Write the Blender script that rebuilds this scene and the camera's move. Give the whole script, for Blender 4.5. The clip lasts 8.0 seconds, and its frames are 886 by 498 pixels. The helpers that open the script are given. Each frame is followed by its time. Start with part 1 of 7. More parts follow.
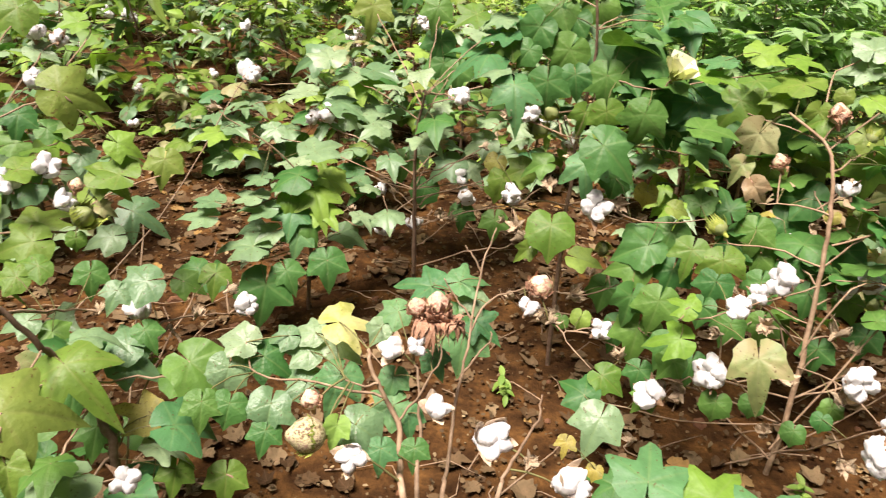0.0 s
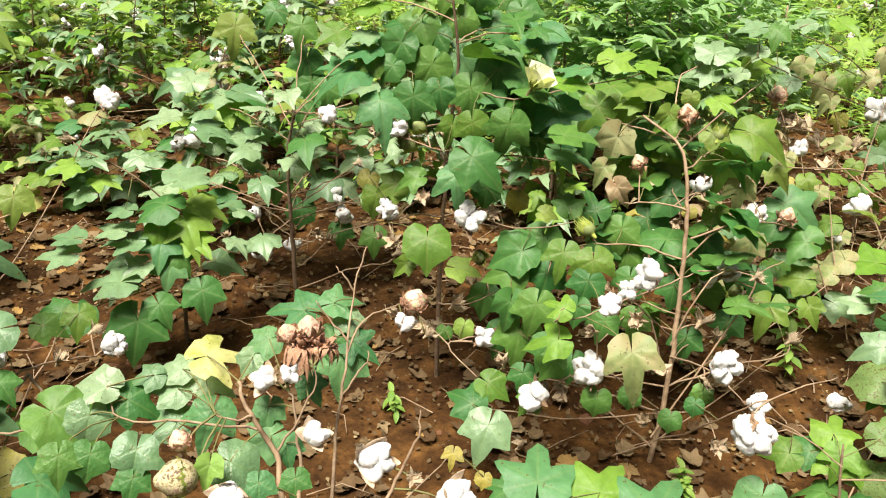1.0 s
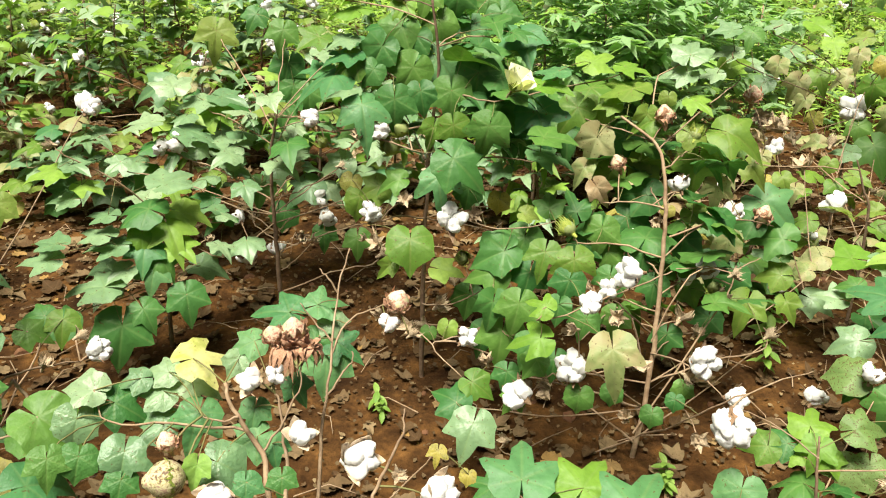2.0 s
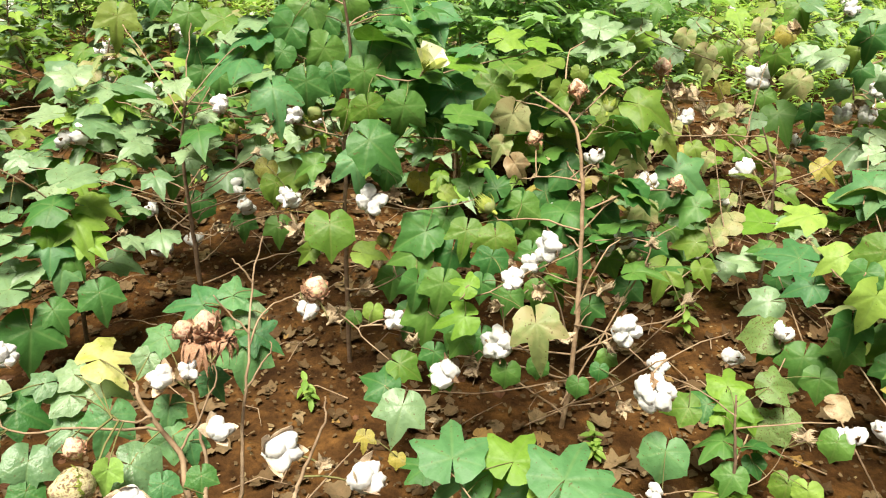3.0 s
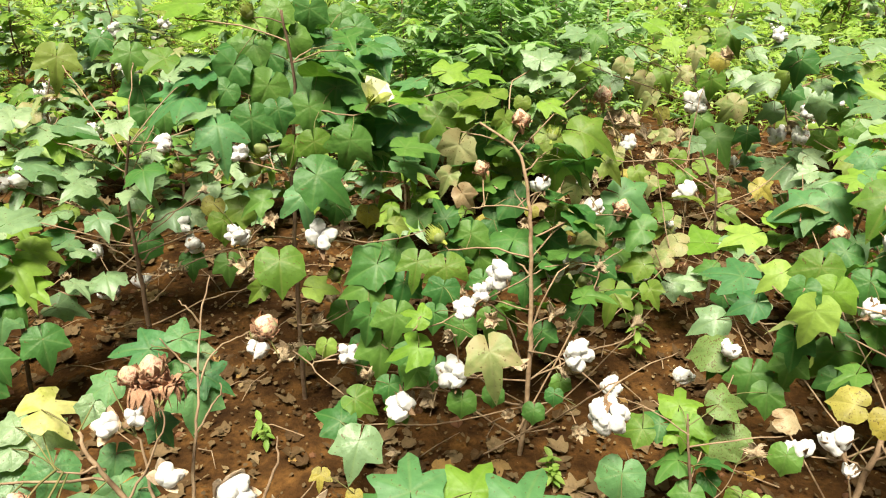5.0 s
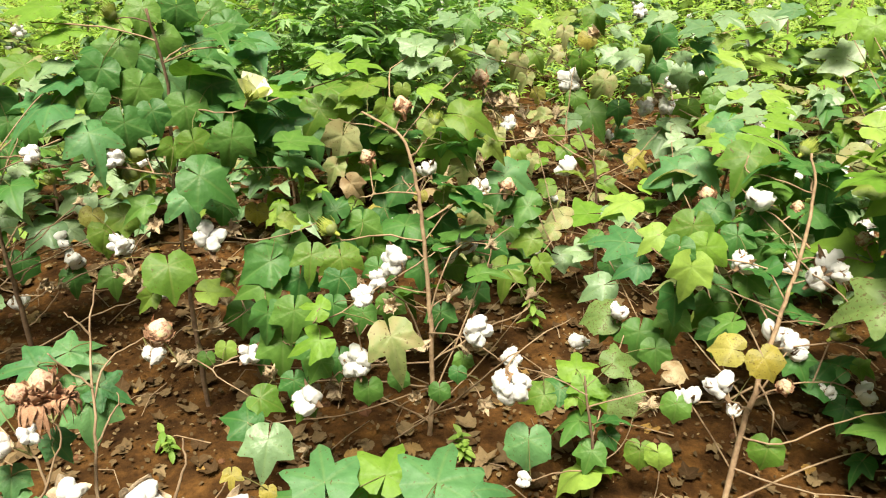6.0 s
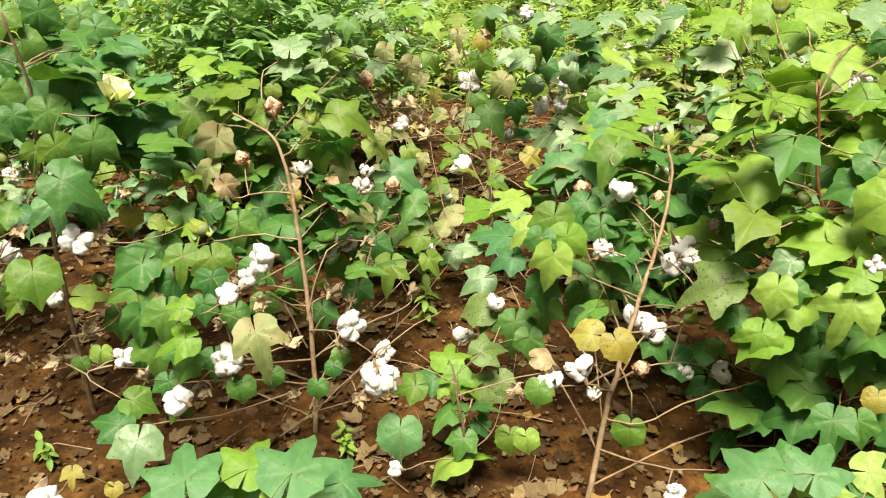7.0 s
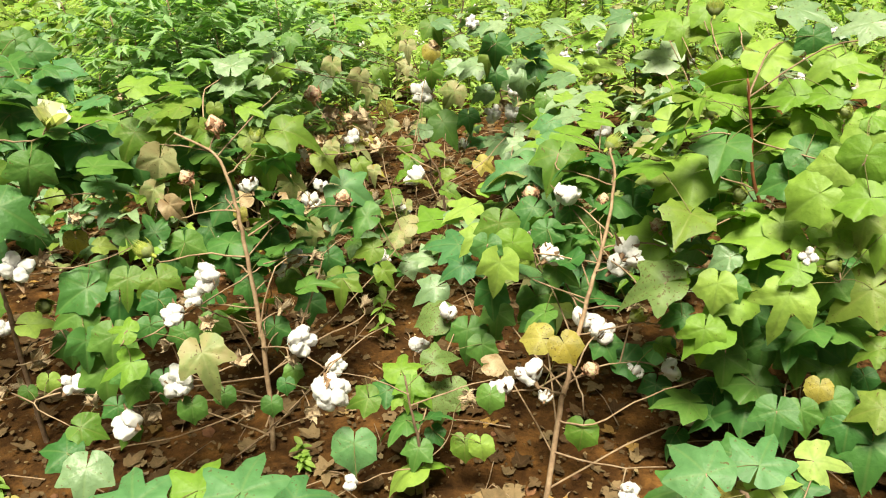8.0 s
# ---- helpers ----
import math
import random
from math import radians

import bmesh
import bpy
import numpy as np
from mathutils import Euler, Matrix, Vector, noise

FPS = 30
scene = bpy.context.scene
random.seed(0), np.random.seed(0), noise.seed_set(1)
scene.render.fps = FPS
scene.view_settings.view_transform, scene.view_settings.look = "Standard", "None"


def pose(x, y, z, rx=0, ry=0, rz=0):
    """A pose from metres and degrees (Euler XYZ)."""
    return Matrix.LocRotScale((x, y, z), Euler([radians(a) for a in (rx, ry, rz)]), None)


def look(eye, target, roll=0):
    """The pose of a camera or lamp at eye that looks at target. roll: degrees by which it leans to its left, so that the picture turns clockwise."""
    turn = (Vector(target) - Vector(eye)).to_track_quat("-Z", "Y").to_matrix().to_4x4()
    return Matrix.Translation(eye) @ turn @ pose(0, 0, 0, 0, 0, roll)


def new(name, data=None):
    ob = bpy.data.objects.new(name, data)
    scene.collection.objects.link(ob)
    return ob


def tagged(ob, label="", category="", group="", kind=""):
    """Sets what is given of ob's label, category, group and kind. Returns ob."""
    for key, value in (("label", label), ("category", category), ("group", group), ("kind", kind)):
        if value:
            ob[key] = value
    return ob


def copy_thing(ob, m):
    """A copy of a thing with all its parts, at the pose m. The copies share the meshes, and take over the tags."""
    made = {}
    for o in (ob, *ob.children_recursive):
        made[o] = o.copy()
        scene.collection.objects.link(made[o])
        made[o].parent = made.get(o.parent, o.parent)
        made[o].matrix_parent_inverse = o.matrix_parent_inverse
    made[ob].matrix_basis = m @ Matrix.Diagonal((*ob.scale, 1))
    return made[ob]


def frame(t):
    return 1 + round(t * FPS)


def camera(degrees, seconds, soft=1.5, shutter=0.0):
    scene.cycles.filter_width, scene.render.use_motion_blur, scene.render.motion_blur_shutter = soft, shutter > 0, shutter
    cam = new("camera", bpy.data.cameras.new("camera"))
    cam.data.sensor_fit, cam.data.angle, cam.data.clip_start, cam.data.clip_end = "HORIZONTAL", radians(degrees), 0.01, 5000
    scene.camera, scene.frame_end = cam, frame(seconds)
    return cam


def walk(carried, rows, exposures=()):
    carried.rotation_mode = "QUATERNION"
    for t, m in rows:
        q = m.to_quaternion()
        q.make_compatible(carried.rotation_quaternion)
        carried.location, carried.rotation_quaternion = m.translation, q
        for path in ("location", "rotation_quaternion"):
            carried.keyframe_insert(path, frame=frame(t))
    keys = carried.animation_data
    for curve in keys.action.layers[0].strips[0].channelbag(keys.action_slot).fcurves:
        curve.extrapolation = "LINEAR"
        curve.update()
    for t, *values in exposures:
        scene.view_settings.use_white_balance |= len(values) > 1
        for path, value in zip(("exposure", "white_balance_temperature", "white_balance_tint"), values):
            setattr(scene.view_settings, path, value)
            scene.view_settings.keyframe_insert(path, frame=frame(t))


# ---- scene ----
cam = camera(59.8, 8.0, soft=1.1, shutter=0.2)
EXPOSURES = [(0.0, 1.26, 6170, 30), (0.5, 1.24, 6220, 25), (1.0, 1.24, 6070, 19), (2.5, 1.25, 6170, 14), (4.0, 1.21, 6370, 17), (5.5, 1.22, 6420, 12), (7.0, 1.20, 6520, 13), (8.0, 1.20, 6570, 10)]
PATH = [
    (0, (0.779, 0.810, 1.396), (0.661, 2.576, 0.464), 1.3),
    (0.3, (0.793, 0.821, 1.393), (0.795, 2.587, 0.454), 1.2),
    (0.5, (0.802, 0.818, 1.396), (0.857, 2.591, 0.473), 0.9),
    (1, (0.809, 0.817, 1.399), (0.975, 2.598, 0.505), 1.2),
    (1.2, (0.811, 0.810, 1.404), (0.994, 2.590, 0.510), 1.2),
    (2.3, (0.812, 0.798, 1.408), (1.040, 2.575, 0.518), 1.0),
    (2.5, (0.815, 0.804, 1.401), (1.079, 2.571, 0.502), 1.2),
    (3, (0.833, 0.807, 1.401), (1.216, 2.536, 0.471), 0.9),
    (3.5, (0.837, 0.805, 1.408), (1.271, 2.540, 0.512), 1.2),
    (4, (0.836, 0.805, 1.409), (1.301, 2.544, 0.539), 0.8),
    (4.2, (0.837, 0.801, 1.414), (1.293, 2.547, 0.551), 0.3),
    (5.3, (0.842, 0.799, 1.408), (1.374, 2.522, 0.541), 0.1),
    (5.5, (0.842, 0.796, 1.410), (1.404, 2.505, 0.537), -0.3),
    (6, (0.837, 0.773, 1.404), (1.591, 2.404, 0.525), -0.9),
    (6.5, (0.906, 0.713, 1.402), (1.688, 2.330, 0.523), -1.4),
    (7, (0.993, 0.639, 1.396), (1.863, 2.218, 0.529), -0.8),
    (7.5, (1.037, 0.612, 1.397), (1.920, 2.194, 0.549), -2.2),
    (7.6, (1.032, 0.613, 1.399), (1.928, 2.192, 0.560), -2.2),
    (8, (1.047, 0.599, 1.395), (1.981, 2.153, 0.552), -2.4),
]
walk(cam, [(t, look(eye, target, roll)) for t, eye, target, roll in PATH], EXPOSURES)

# ---- light ----
world = bpy.data.worlds.new("sky")
scene.world = world
world.use_nodes = True
wt = world.node_tree
sky = wt.nodes.new("ShaderNodeTexSky")
sky.sky_type, sky.sun_disc = "NISHITA", False
SUN_UP, SUN_TURN = radians(71), radians(216)
sky.sun_elevation, sky.sun_rotation = SUN_UP, SUN_TURN
sky.air_density, sky.dust_density, sky.ozone_density = 0.3, 9.0, 0.0
wt.links.new(sky.outputs[0], wt.nodes["Background"].inputs["Color"])
wt.nodes["Background"].inputs["Strength"].default_value = 0.018
sun = new("sun", bpy.data.lights.new("sun", "SUN"))
sun.data.energy, sun.data.angle, sun.data.color = 4.5, radians(24), (1.0, 0.955, 0.74)
way = Vector((math.sin(SUN_TURN) * math.cos(SUN_UP), math.cos(SUN_TURN) * math.cos(SUN_UP), math.sin(SUN_UP)))
sun.matrix_world = look(way * 30, (0, 0, 0))


# ---- materials ----
def material(name, rough=0.6):
    m = bpy.data.materials.new(name)
    m.use_nodes = True
    t = m.node_tree
    b = t.nodes["Principled BSDF"]
    b.inputs["Roughness"].default_value = rough
    return m, t, b


def node(t, kind, **values):
    n = t.nodes.new(kind)
    for key, v in values.items():
        n.inputs[key.replace("_", " ")].default_value = v
    return n


def ramp(t, source, stops):
    n = t.nodes.new("ShaderNodeValToRGB")
    while len(n.color_ramp.elements) < len(stops):
        n.color_ramp.elements.new(0.5)
    for e, (at, colour) in zip(n.color_ramp.elements, stops):
        e.position, e.color = at, (*colour, 1)
    t.links.new(source, n.inputs[0])
    return n.outputs[0]


def mixed(t, kind, fac, a, b):
    n = t.nodes.new("ShaderNodeMix")
    n.data_type, n.blend_type = "RGBA", kind
    for socket, v in ((n.inputs[0], fac), (n.inputs[6], a), (n.inputs[7], b)):
        if isinstance(v, bpy.types.NodeSocket):
            t.links.new(v, socket)
        else:
            socket.default_value = v if isinstance(v, float) else (*v, 1)
    return n.outputs[2]


def math_node(t, kind, a, b=0.0):
    n = t.nodes.new("ShaderNodeMath")
    n.operation = kind
    for socket, v in ((n.inputs[0], a), (n.inputs[1], b)):
        if isinstance(v, bpy.types.NodeSocket):
            t.links.new(v, socket)
        else:
            socket.default_value = v
    return n.outputs[0]


def noise_node(t, coords, scale, detail=3.0, rough=0.6):
    n = node(t, "ShaderNodeTexNoise", Scale=scale, Detail=detail, Roughness=rough)
    t.links.new(coords, n.inputs["Vector"])
    return n.outputs["Fac"]


def bump(t, b, height, strength, distance):
    n = node(t, "ShaderNodeBump", Strength=strength, Distance=distance)
    t.links.new(height, n.inputs["Height"])
    t.links.new(n.outputs[0], b.inputs["Normal"])


def chance(t):
    info, geo = t.nodes.new("ShaderNodeObjectInfo"), t.nodes.new("ShaderNodeNewGeometry")
    return math_node(t, "FRACT", math_node(t, "ADD", info.outputs["Random"], geo.outputs["Random Per Island"]))


def leaf_material(name, stops, spots, through_light=0.24, vein=(0.22, 0.30, 0.10), edge=None, rough=0.50, gloss=0.32, fine=1.0):
    """A leaf's blade: its hue by chance, mottled, with paler veins, brown specks and some light through it."""
    m, t, b = material(name, rough)
    tc = t.nodes.new("ShaderNodeTexCoord")
    where = tc.outputs["Object"]
    base = ramp(t, chance(t), stops)
    mottle = noise_node(t, where, 4.0 * fine)
    base = mixed(t, "MULTIPLY", 0.75, base, ramp(t, mottle, [(0.3, (0.72, 0.76, 0.7)), (0.7, (1.2, 1.15, 1.1))]))
    if edge:
        blotch = ramp(t, noise_node(t, where, 2.2, 4.0), [(0.42, (0, 0, 0)), (0.62, (1, 1, 1))])
        base = mixed(t, "MIX", blotch, base, edge)
    sep = t.nodes.new("ShaderNodeSeparateXYZ")
    t.links.new(tc.outputs["UV"], sep.inputs[0])
    veins = ramp(t, sep.outputs[0], [(0.008, (1, 1, 1)), (0.035, (0, 0, 0))])
    base = mixed(t, "MIX", math_node(t, "MULTIPLY", veins, 0.2), base, vein)
    specks = ramp(t, noise_node(t, where, 17.0 * fine, 2.0, 0.5), [(0.70 - spots, (0, 0, 0)), (0.76 - spots, (1, 1, 1))])
    base = mixed(t, "MIX", math_node(t, "MULTIPLY", specks, 0.75), base, (0.10, 0.055, 0.018))
    t.links.new(base, b.inputs["Base Color"])
    b.inputs["Specular IOR Level"].default_value = gloss
    h = math_node(t, "ADD", math_node(t, "MULTIPLY", veins, -0.12), math_node(t, "MULTIPLY", noise_node(t, where, 7.0 * fine), 1.2))
    bump(t, b, h, 0.3, 0.006)
    glow = t.nodes.new("ShaderNodeBsdfTranslucent")
    t.links.new(mixed(t, "MULTIPLY", 1.0, base, (1.3, 1.45, 0.6)), glow.inputs["Color"])
    mix = node(t, "ShaderNodeMixShader", Fac=through_light)
    t.links.new(b.outputs[0], mix.inputs[1])
    t.links.new(glow.outputs[0], mix.inputs[2])
    t.links.new(mix.outputs[0], t.nodes["Material Output"].inputs["Surface"])
    return m


LEAF = {
    # a leaf's own deep green; it also stands in for shade low in the dense crown
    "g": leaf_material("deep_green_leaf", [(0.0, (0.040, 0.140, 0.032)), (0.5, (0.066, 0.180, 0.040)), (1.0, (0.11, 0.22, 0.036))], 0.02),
    "b": leaf_material("bluish_green_leaf", [(0.0, (0.10, 0.205, 0.09)), (0.5, (0.18, 0.29, 0.145)), (1.0, (0.27, 0.37, 0.21))], 0.06, rough=0.42, gloss=0.5),
    "n": leaf_material("fresh_green_leaf", [(0.0, (0.128, 0.262, 0.028)), (0.5, (0.195, 0.335, 0.043)), (1.0, (0.275, 0.405, 0.078))], 0.0, 0.30),
    "l": leaf_material("yellowing_green_leaf", [(0.0, (0.092, 0.195, 0.025)), (0.5, (0.138, 0.232, 0.032)), (1.0, (0.195, 0.262, 0.05))], 0.05, 0.30, (0.3, 0.3, 0.1)),
    "o": leaf_material("olive_ageing_leaf", [(0.0, (0.22, 0.28, 0.10)), (0.5, (0.28, 0.32, 0.13)), (1.0, (0.34, 0.34, 0.17))], 0.06, 0.28, (0.38, 0.38, 0.2), (0.33, 0.29, 0.14)),
    "y": leaf_material("yellow_leaf", [(0.0, (0.36, 0.29, 0.05)), (0.6, (0.43, 0.36, 0.08)), (1.0, (0.38, 0.38, 0.10))], 0.08, 0.30, (0.5, 0.44, 0.18), (0.27, 0.24, 0.06)),
    "t": leaf_material("teal_green_leaf", [(0.0, (0.050, 0.165, 0.056)), (0.5, (0.080, 0.215, 0.078)), (1.0, (0.125, 0.26, 0.10))], 0.055),
    "c": leaf_material("pale_lemon_leaf", [(0.0, (0.60, 0.57, 0.20)), (1.0, (0.68, 0.64, 0.30))], 0.02, 0.36, (0.55, 0.5, 0.25), (0.40, 0.42, 0.10)),
    "d": leaf_material("dry_leaf", [(0.0, (0.30, 0.22, 0.12)), (0.5, (0.40, 0.30, 0.18)), (1.0, (0.48, 0.38, 0.25))], 0.05, 0.2, (0.4, 0.3, 0.18), (0.24, 0.16, 0.08)),
    "p": leaf_material("pale_spotted_leaf", [(0.0, (0.15, 0.24, 0.07)), (1.0, (0.19, 0.27, 0.09))], 0.13, 0.32),
    "s": leaf_material("litter_leaf", [(0.0, (0.050, 0.027, 0.012)), (0.35, (0.095, 0.057, 0.027)), (0.75, (0.160, 0.110, 0.060)), (0.93, (0.22, 0.155, 0.085)), (1.0, (0.30, 0.175, 0.05))], 0.04, 0.08, (0.16, 0.1, 0.06), None, 0.85, 0.12, 14.0),
    "k": leaf_material("pale_crumb", [(0.0, (0.04, 0.024, 0.011)), (0.45, (0.085, 0.055, 0.026)), (0.85, (0.15, 0.10, 0.05)), (1.0, (0.36, 0.27, 0.15))], 0.0, 0.08, (0.2, 0.14, 0.08), None, 0.85, 0.12, 14.0),
    "f": leaf_material("feathery_leaf", [(0.0, (0.22, 0.39, 0.175)), (0.5, (0.30, 0.48, 0.24)), (1.0, (0.40, 0.57, 0.32))], 0.0, 0.45),
    "w": leaf_material("weed_leaf", [(0.0, (0.27, 0.45, 0.10)), (0.5, (0.39, 0.56, 0.14)), (1.0, (0.50, 0.62, 0.22))], 0.0, 0.48),
}


def plain(name, stops, rough, scale=30.0, relief=0.4, depth=0.004):
    """A matt surface with grain: colours by noise at two scales."""
    m, t, b = material(name, rough)
    b.inputs["Specular IOR Level"].default_value = 0.25
    where = t.nodes.new("ShaderNodeTexCoord").outputs["Object"]
    fine, coarse = noise_node(t, where, scale, 4.0), noise_node(t, where, scale / 6)
    base = ramp(t, math_node(t, "ADD", math_node(t, "MULTIPLY", fine, 0.6), math_node(t, "MULTIPLY", coarse, 0.4)), stops)
    base = mixed(t, "MULTIPLY", 0.5, base, ramp(t, chance(t), [(0.0, (0.7, 0.7, 0.7)), (1.0, (1.25, 1.2, 1.15))]))
    t.links.new(base, b.inputs["Base Color"])
    bump(t, b, fine, relief, depth)
    return m


BARK = plain("brown_bark", [(0.3, (0.085, 0.055, 0.035)), (0.5, (0.16, 0.105, 0.068)), (0.7, (0.27, 0.19, 0.125))], 0.8, 60.0)
TWIG = plain("pale_twig", [(0.3, (0.15, 0.095, 0.058)), (0.5, (0.29, 0.20, 0.125)), (0.7, (0.42, 0.32, 0.215))], 0.75, 60.0)
RED_STEM = plain("reddish_stem", [(0.3, (0.16, 0.05, 0.025)), (0.5, (0.24, 0.09, 0.04)), (0.7, (0.26, 0.16, 0.06))], 0.6, 50.0)
HUSK = plain("dry_husk", [(0.3, (0.11, 0.06, 0.035)), (0.5, (0.23, 0.145, 0.085)), (0.7, (0.38, 0.27, 0.17))], 0.8, 70.0)
PALE_HUSK = plain("pale_husk", [(0.3, (0.16, 0.10, 0.06)), (0.48, (0.40, 0.30, 0.19)), (0.65, (0.62, 0.52, 0.37))], 0.75, 70.0)
PETIOLE = plain("green_stalk", [(0.3, (0.12, 0.10, 0.04)), (0.5, (0.17, 0.17, 0.06)), (0.7, (0.22, 0.16, 0.08))], 0.6, 40.0)
DRY_BRACT = plain("rusty_bract", [(0.3, (0.25, 0.115, 0.06)), (0.5, (0.42, 0.23, 0.14)), (0.7, (0.60, 0.42, 0.29))], 0.75, 60.0)
GREEN_BOLL = plain("green_boll", [(0.3, (0.12, 0.17, 0.05)), (0.5, (0.20, 0.25, 0.09)), (0.68, (0.25, 0.20, 0.09))], 0.5, 45.0, 0.2)
DRY_BOLL = plain("ripening_boll", [(0.40, (0.34, 0.16, 0.10)), (0.46, (0.58, 0.36, 0.27)), (0.51, (0.64, 0.52, 0.37)), (0.57, (0.54, 0.52, 0.27))], 0.6, 9.0, 0.3)
SPOT_BOLL = plain("blotched_boll", [(0.41, (0.13, 0.08, 0.05)), (0.47, (0.38, 0.33, 0.16)), (0.52, (0.54, 0.50, 0.30)), (0.58, (0.32, 0.22, 0.15))], 0.55, 14.0, 0.3)
CREAM_HUSK = plain("cream_husk", [(0.3, (0.30, 0.19, 0.11)), (0.45, (0.58, 0.44, 0.30)), (0.7, (0.70, 0.60, 0.46))], 0.7, 30.0)
GREEN_BRACT = plain("green_bract", [(0.3, (0.12, 0.20, 0.03)), (0.5, (0.24, 0.30, 0.05)), (0.7, (0.40, 0.38, 0.08))], 0.6, 40.0)
PETAL = leaf_material("cream_petal", [(0.0, (0.88, 0.87, 0.68)), (1.0, (0.90, 0.89, 0.74))], -0.3, 0.25, (0.8, 0.8, 0.5))
STONE = plain("reddish_clod", [(0.3, (0.06, 0.025, 0.012)), (0.5, (0.12, 0.055, 0.026)), (0.7, (0.20, 0.10, 0.05))], 0.9, 22.0, 0.6)

LINT, lt, lb = material("cotton_lint", 0.9)
lw = lt.nodes.new("ShaderNodeTexCoord").outputs["Object"]
lf = noise_node(lt, lw, 5.0, 6.0, 0.7)
lt.links.new(ramp(lt, lf, [(0.3, (0.78, 0.77, 0.74)), (0.5, (0.88, 0.87, 0.86))]), lb.inputs["Base Color"])
soft_light = lt.nodes.new("ShaderNodeBsdfTranslucent")
soft_light.inputs["Color"].default_value = (0.86, 0.85, 0.83, 1)
lm = node(lt, "ShaderNodeMixShader", Fac=0.3)
lt.links.new(lb.outputs[0], lm.inputs[1])
lt.links.new(soft_light.outputs[0], lm.inputs[2])
lt.links.new(lm.outputs[0], lt.nodes["Material Output"].inputs["Surface"])
lb.inputs["Sheen Weight"].default_value = 0.4
bump(lt, lb, lf, 0.3, 0.012)

SOIL, st, sb = material("red_soil", 0.95)
sb.inputs["Specular IOR Level"].default_value = 0.1
sw = st.nodes.new("ShaderNodeTexCoord").outputs["Object"]
big, mid, fine = noise_node(st, sw, 0.9, 4.0), noise_node(st, sw, 9.0, 5.0), noise_node(st, sw, 70.0, 4.0)
sc = ramp(st, mid, [(0.3, (0.020, 0.0085, 0.0025)), (0.5, (0.058, 0.027, 0.0085)), (0.7, (0.15, 0.072, 0.021))])
sc = mixed(st, "MULTIPLY", 0.7, sc, ramp(st, big, [(0.35, (0.7, 0.72, 0.75)), (0.65, (1.2, 1.15, 1.05))]))
sc = mixed(st, "MULTIPLY", 0.6, sc, ramp(st, fine, [(0.3, (0.5, 0.5, 0.5)), (0.7, (1.35, 1.3, 1.25))]))
st.links.new(sc, sb.inputs["Base Color"])
bump(st, sb, math_node(st, "ADD", mid, math_node(st, "MULTIPLY", fine, 0.35)), 0.9, 0.02)


# ---- shapes ----
def mesh_of(name, bm, mat, smooth=True):
    me = bpy.data.meshes.new(name)
    bm.normal_update()
    bm.to_mesh(me)
    bm.free()
    for m in mat if isinstance(mat, (list, tuple)) else [mat]:
        me.materials.append(m)
    if smooth:
        me.polygons.foreach_set("use_smooth", [True] * len(me.polygons))
    return me


def part(name, me, parent, m=None, label=""):
    ob = new(name, me)
    ob.parent = parent
    if m is not None:
        ob.matrix_basis = m
    return tagged(ob, label) if label else ob


def tube(bm, pts, r0, r1, sides=6, slot=0):
    """A tapered round branch through the points, with small knots where it bends."""
    pts = [Vector(p) for p in pts]
    rings, n, a = [], len(pts), None
    for i, p in enumerate(pts):
        d = (pts[min(i + 1, n - 1)] - pts[max(i - 1, 0)]).normalized()
        a = d.orthogonal() if a is None else a - d * a.dot(d)
        a = (a if a.length > 1e-6 else d.orthogonal()).normalized()
        b = d.cross(a)
        r = r0 + (r1 - r0) * i / max(1, n - 1)
        rings.append([bm.verts.new(p + (a * math.cos(k * math.tau / sides) + b * math.sin(k * math.tau / sides)) * r) for k in range(sides)])
    for u, v in zip(rings, rings[1:]):
        for k in range(sides):
            bm.faces.new((u[k], u[(k + 1) % sides], v[(k + 1) % sides], v[k])).material_index = slot
    bm.faces.new(rings[-1]).material_index = slot


def smooth_line(pts, steps=3, wobble=0.0, rnd=random):
    """More points on a soft curve through those given, each a little off the line."""
    pts = [Vector(p) for p in pts]
    out = []
    for i in range(len(pts) - 1):
        a, b = pts[max(i - 1, 0)], pts[i]
        c, d = pts[i + 1], pts[min(i + 2, len(pts) - 1)]
        for k in range(steps):
            u = k / steps
            p = 0.5 * (2 * b + (c - a) * u + (2 * a - 5 * b + 4 * c - d) * u * u + (3 * b - a - 3 * c + d) * u ** 3)
            if wobble and (i or k):
                p += Vector((rnd.uniform(-1, 1), rnd.uniform(-1, 1), rnd.uniform(-1, 1))) * wobble
            out.append(p)
    return out + [pts[-1]]


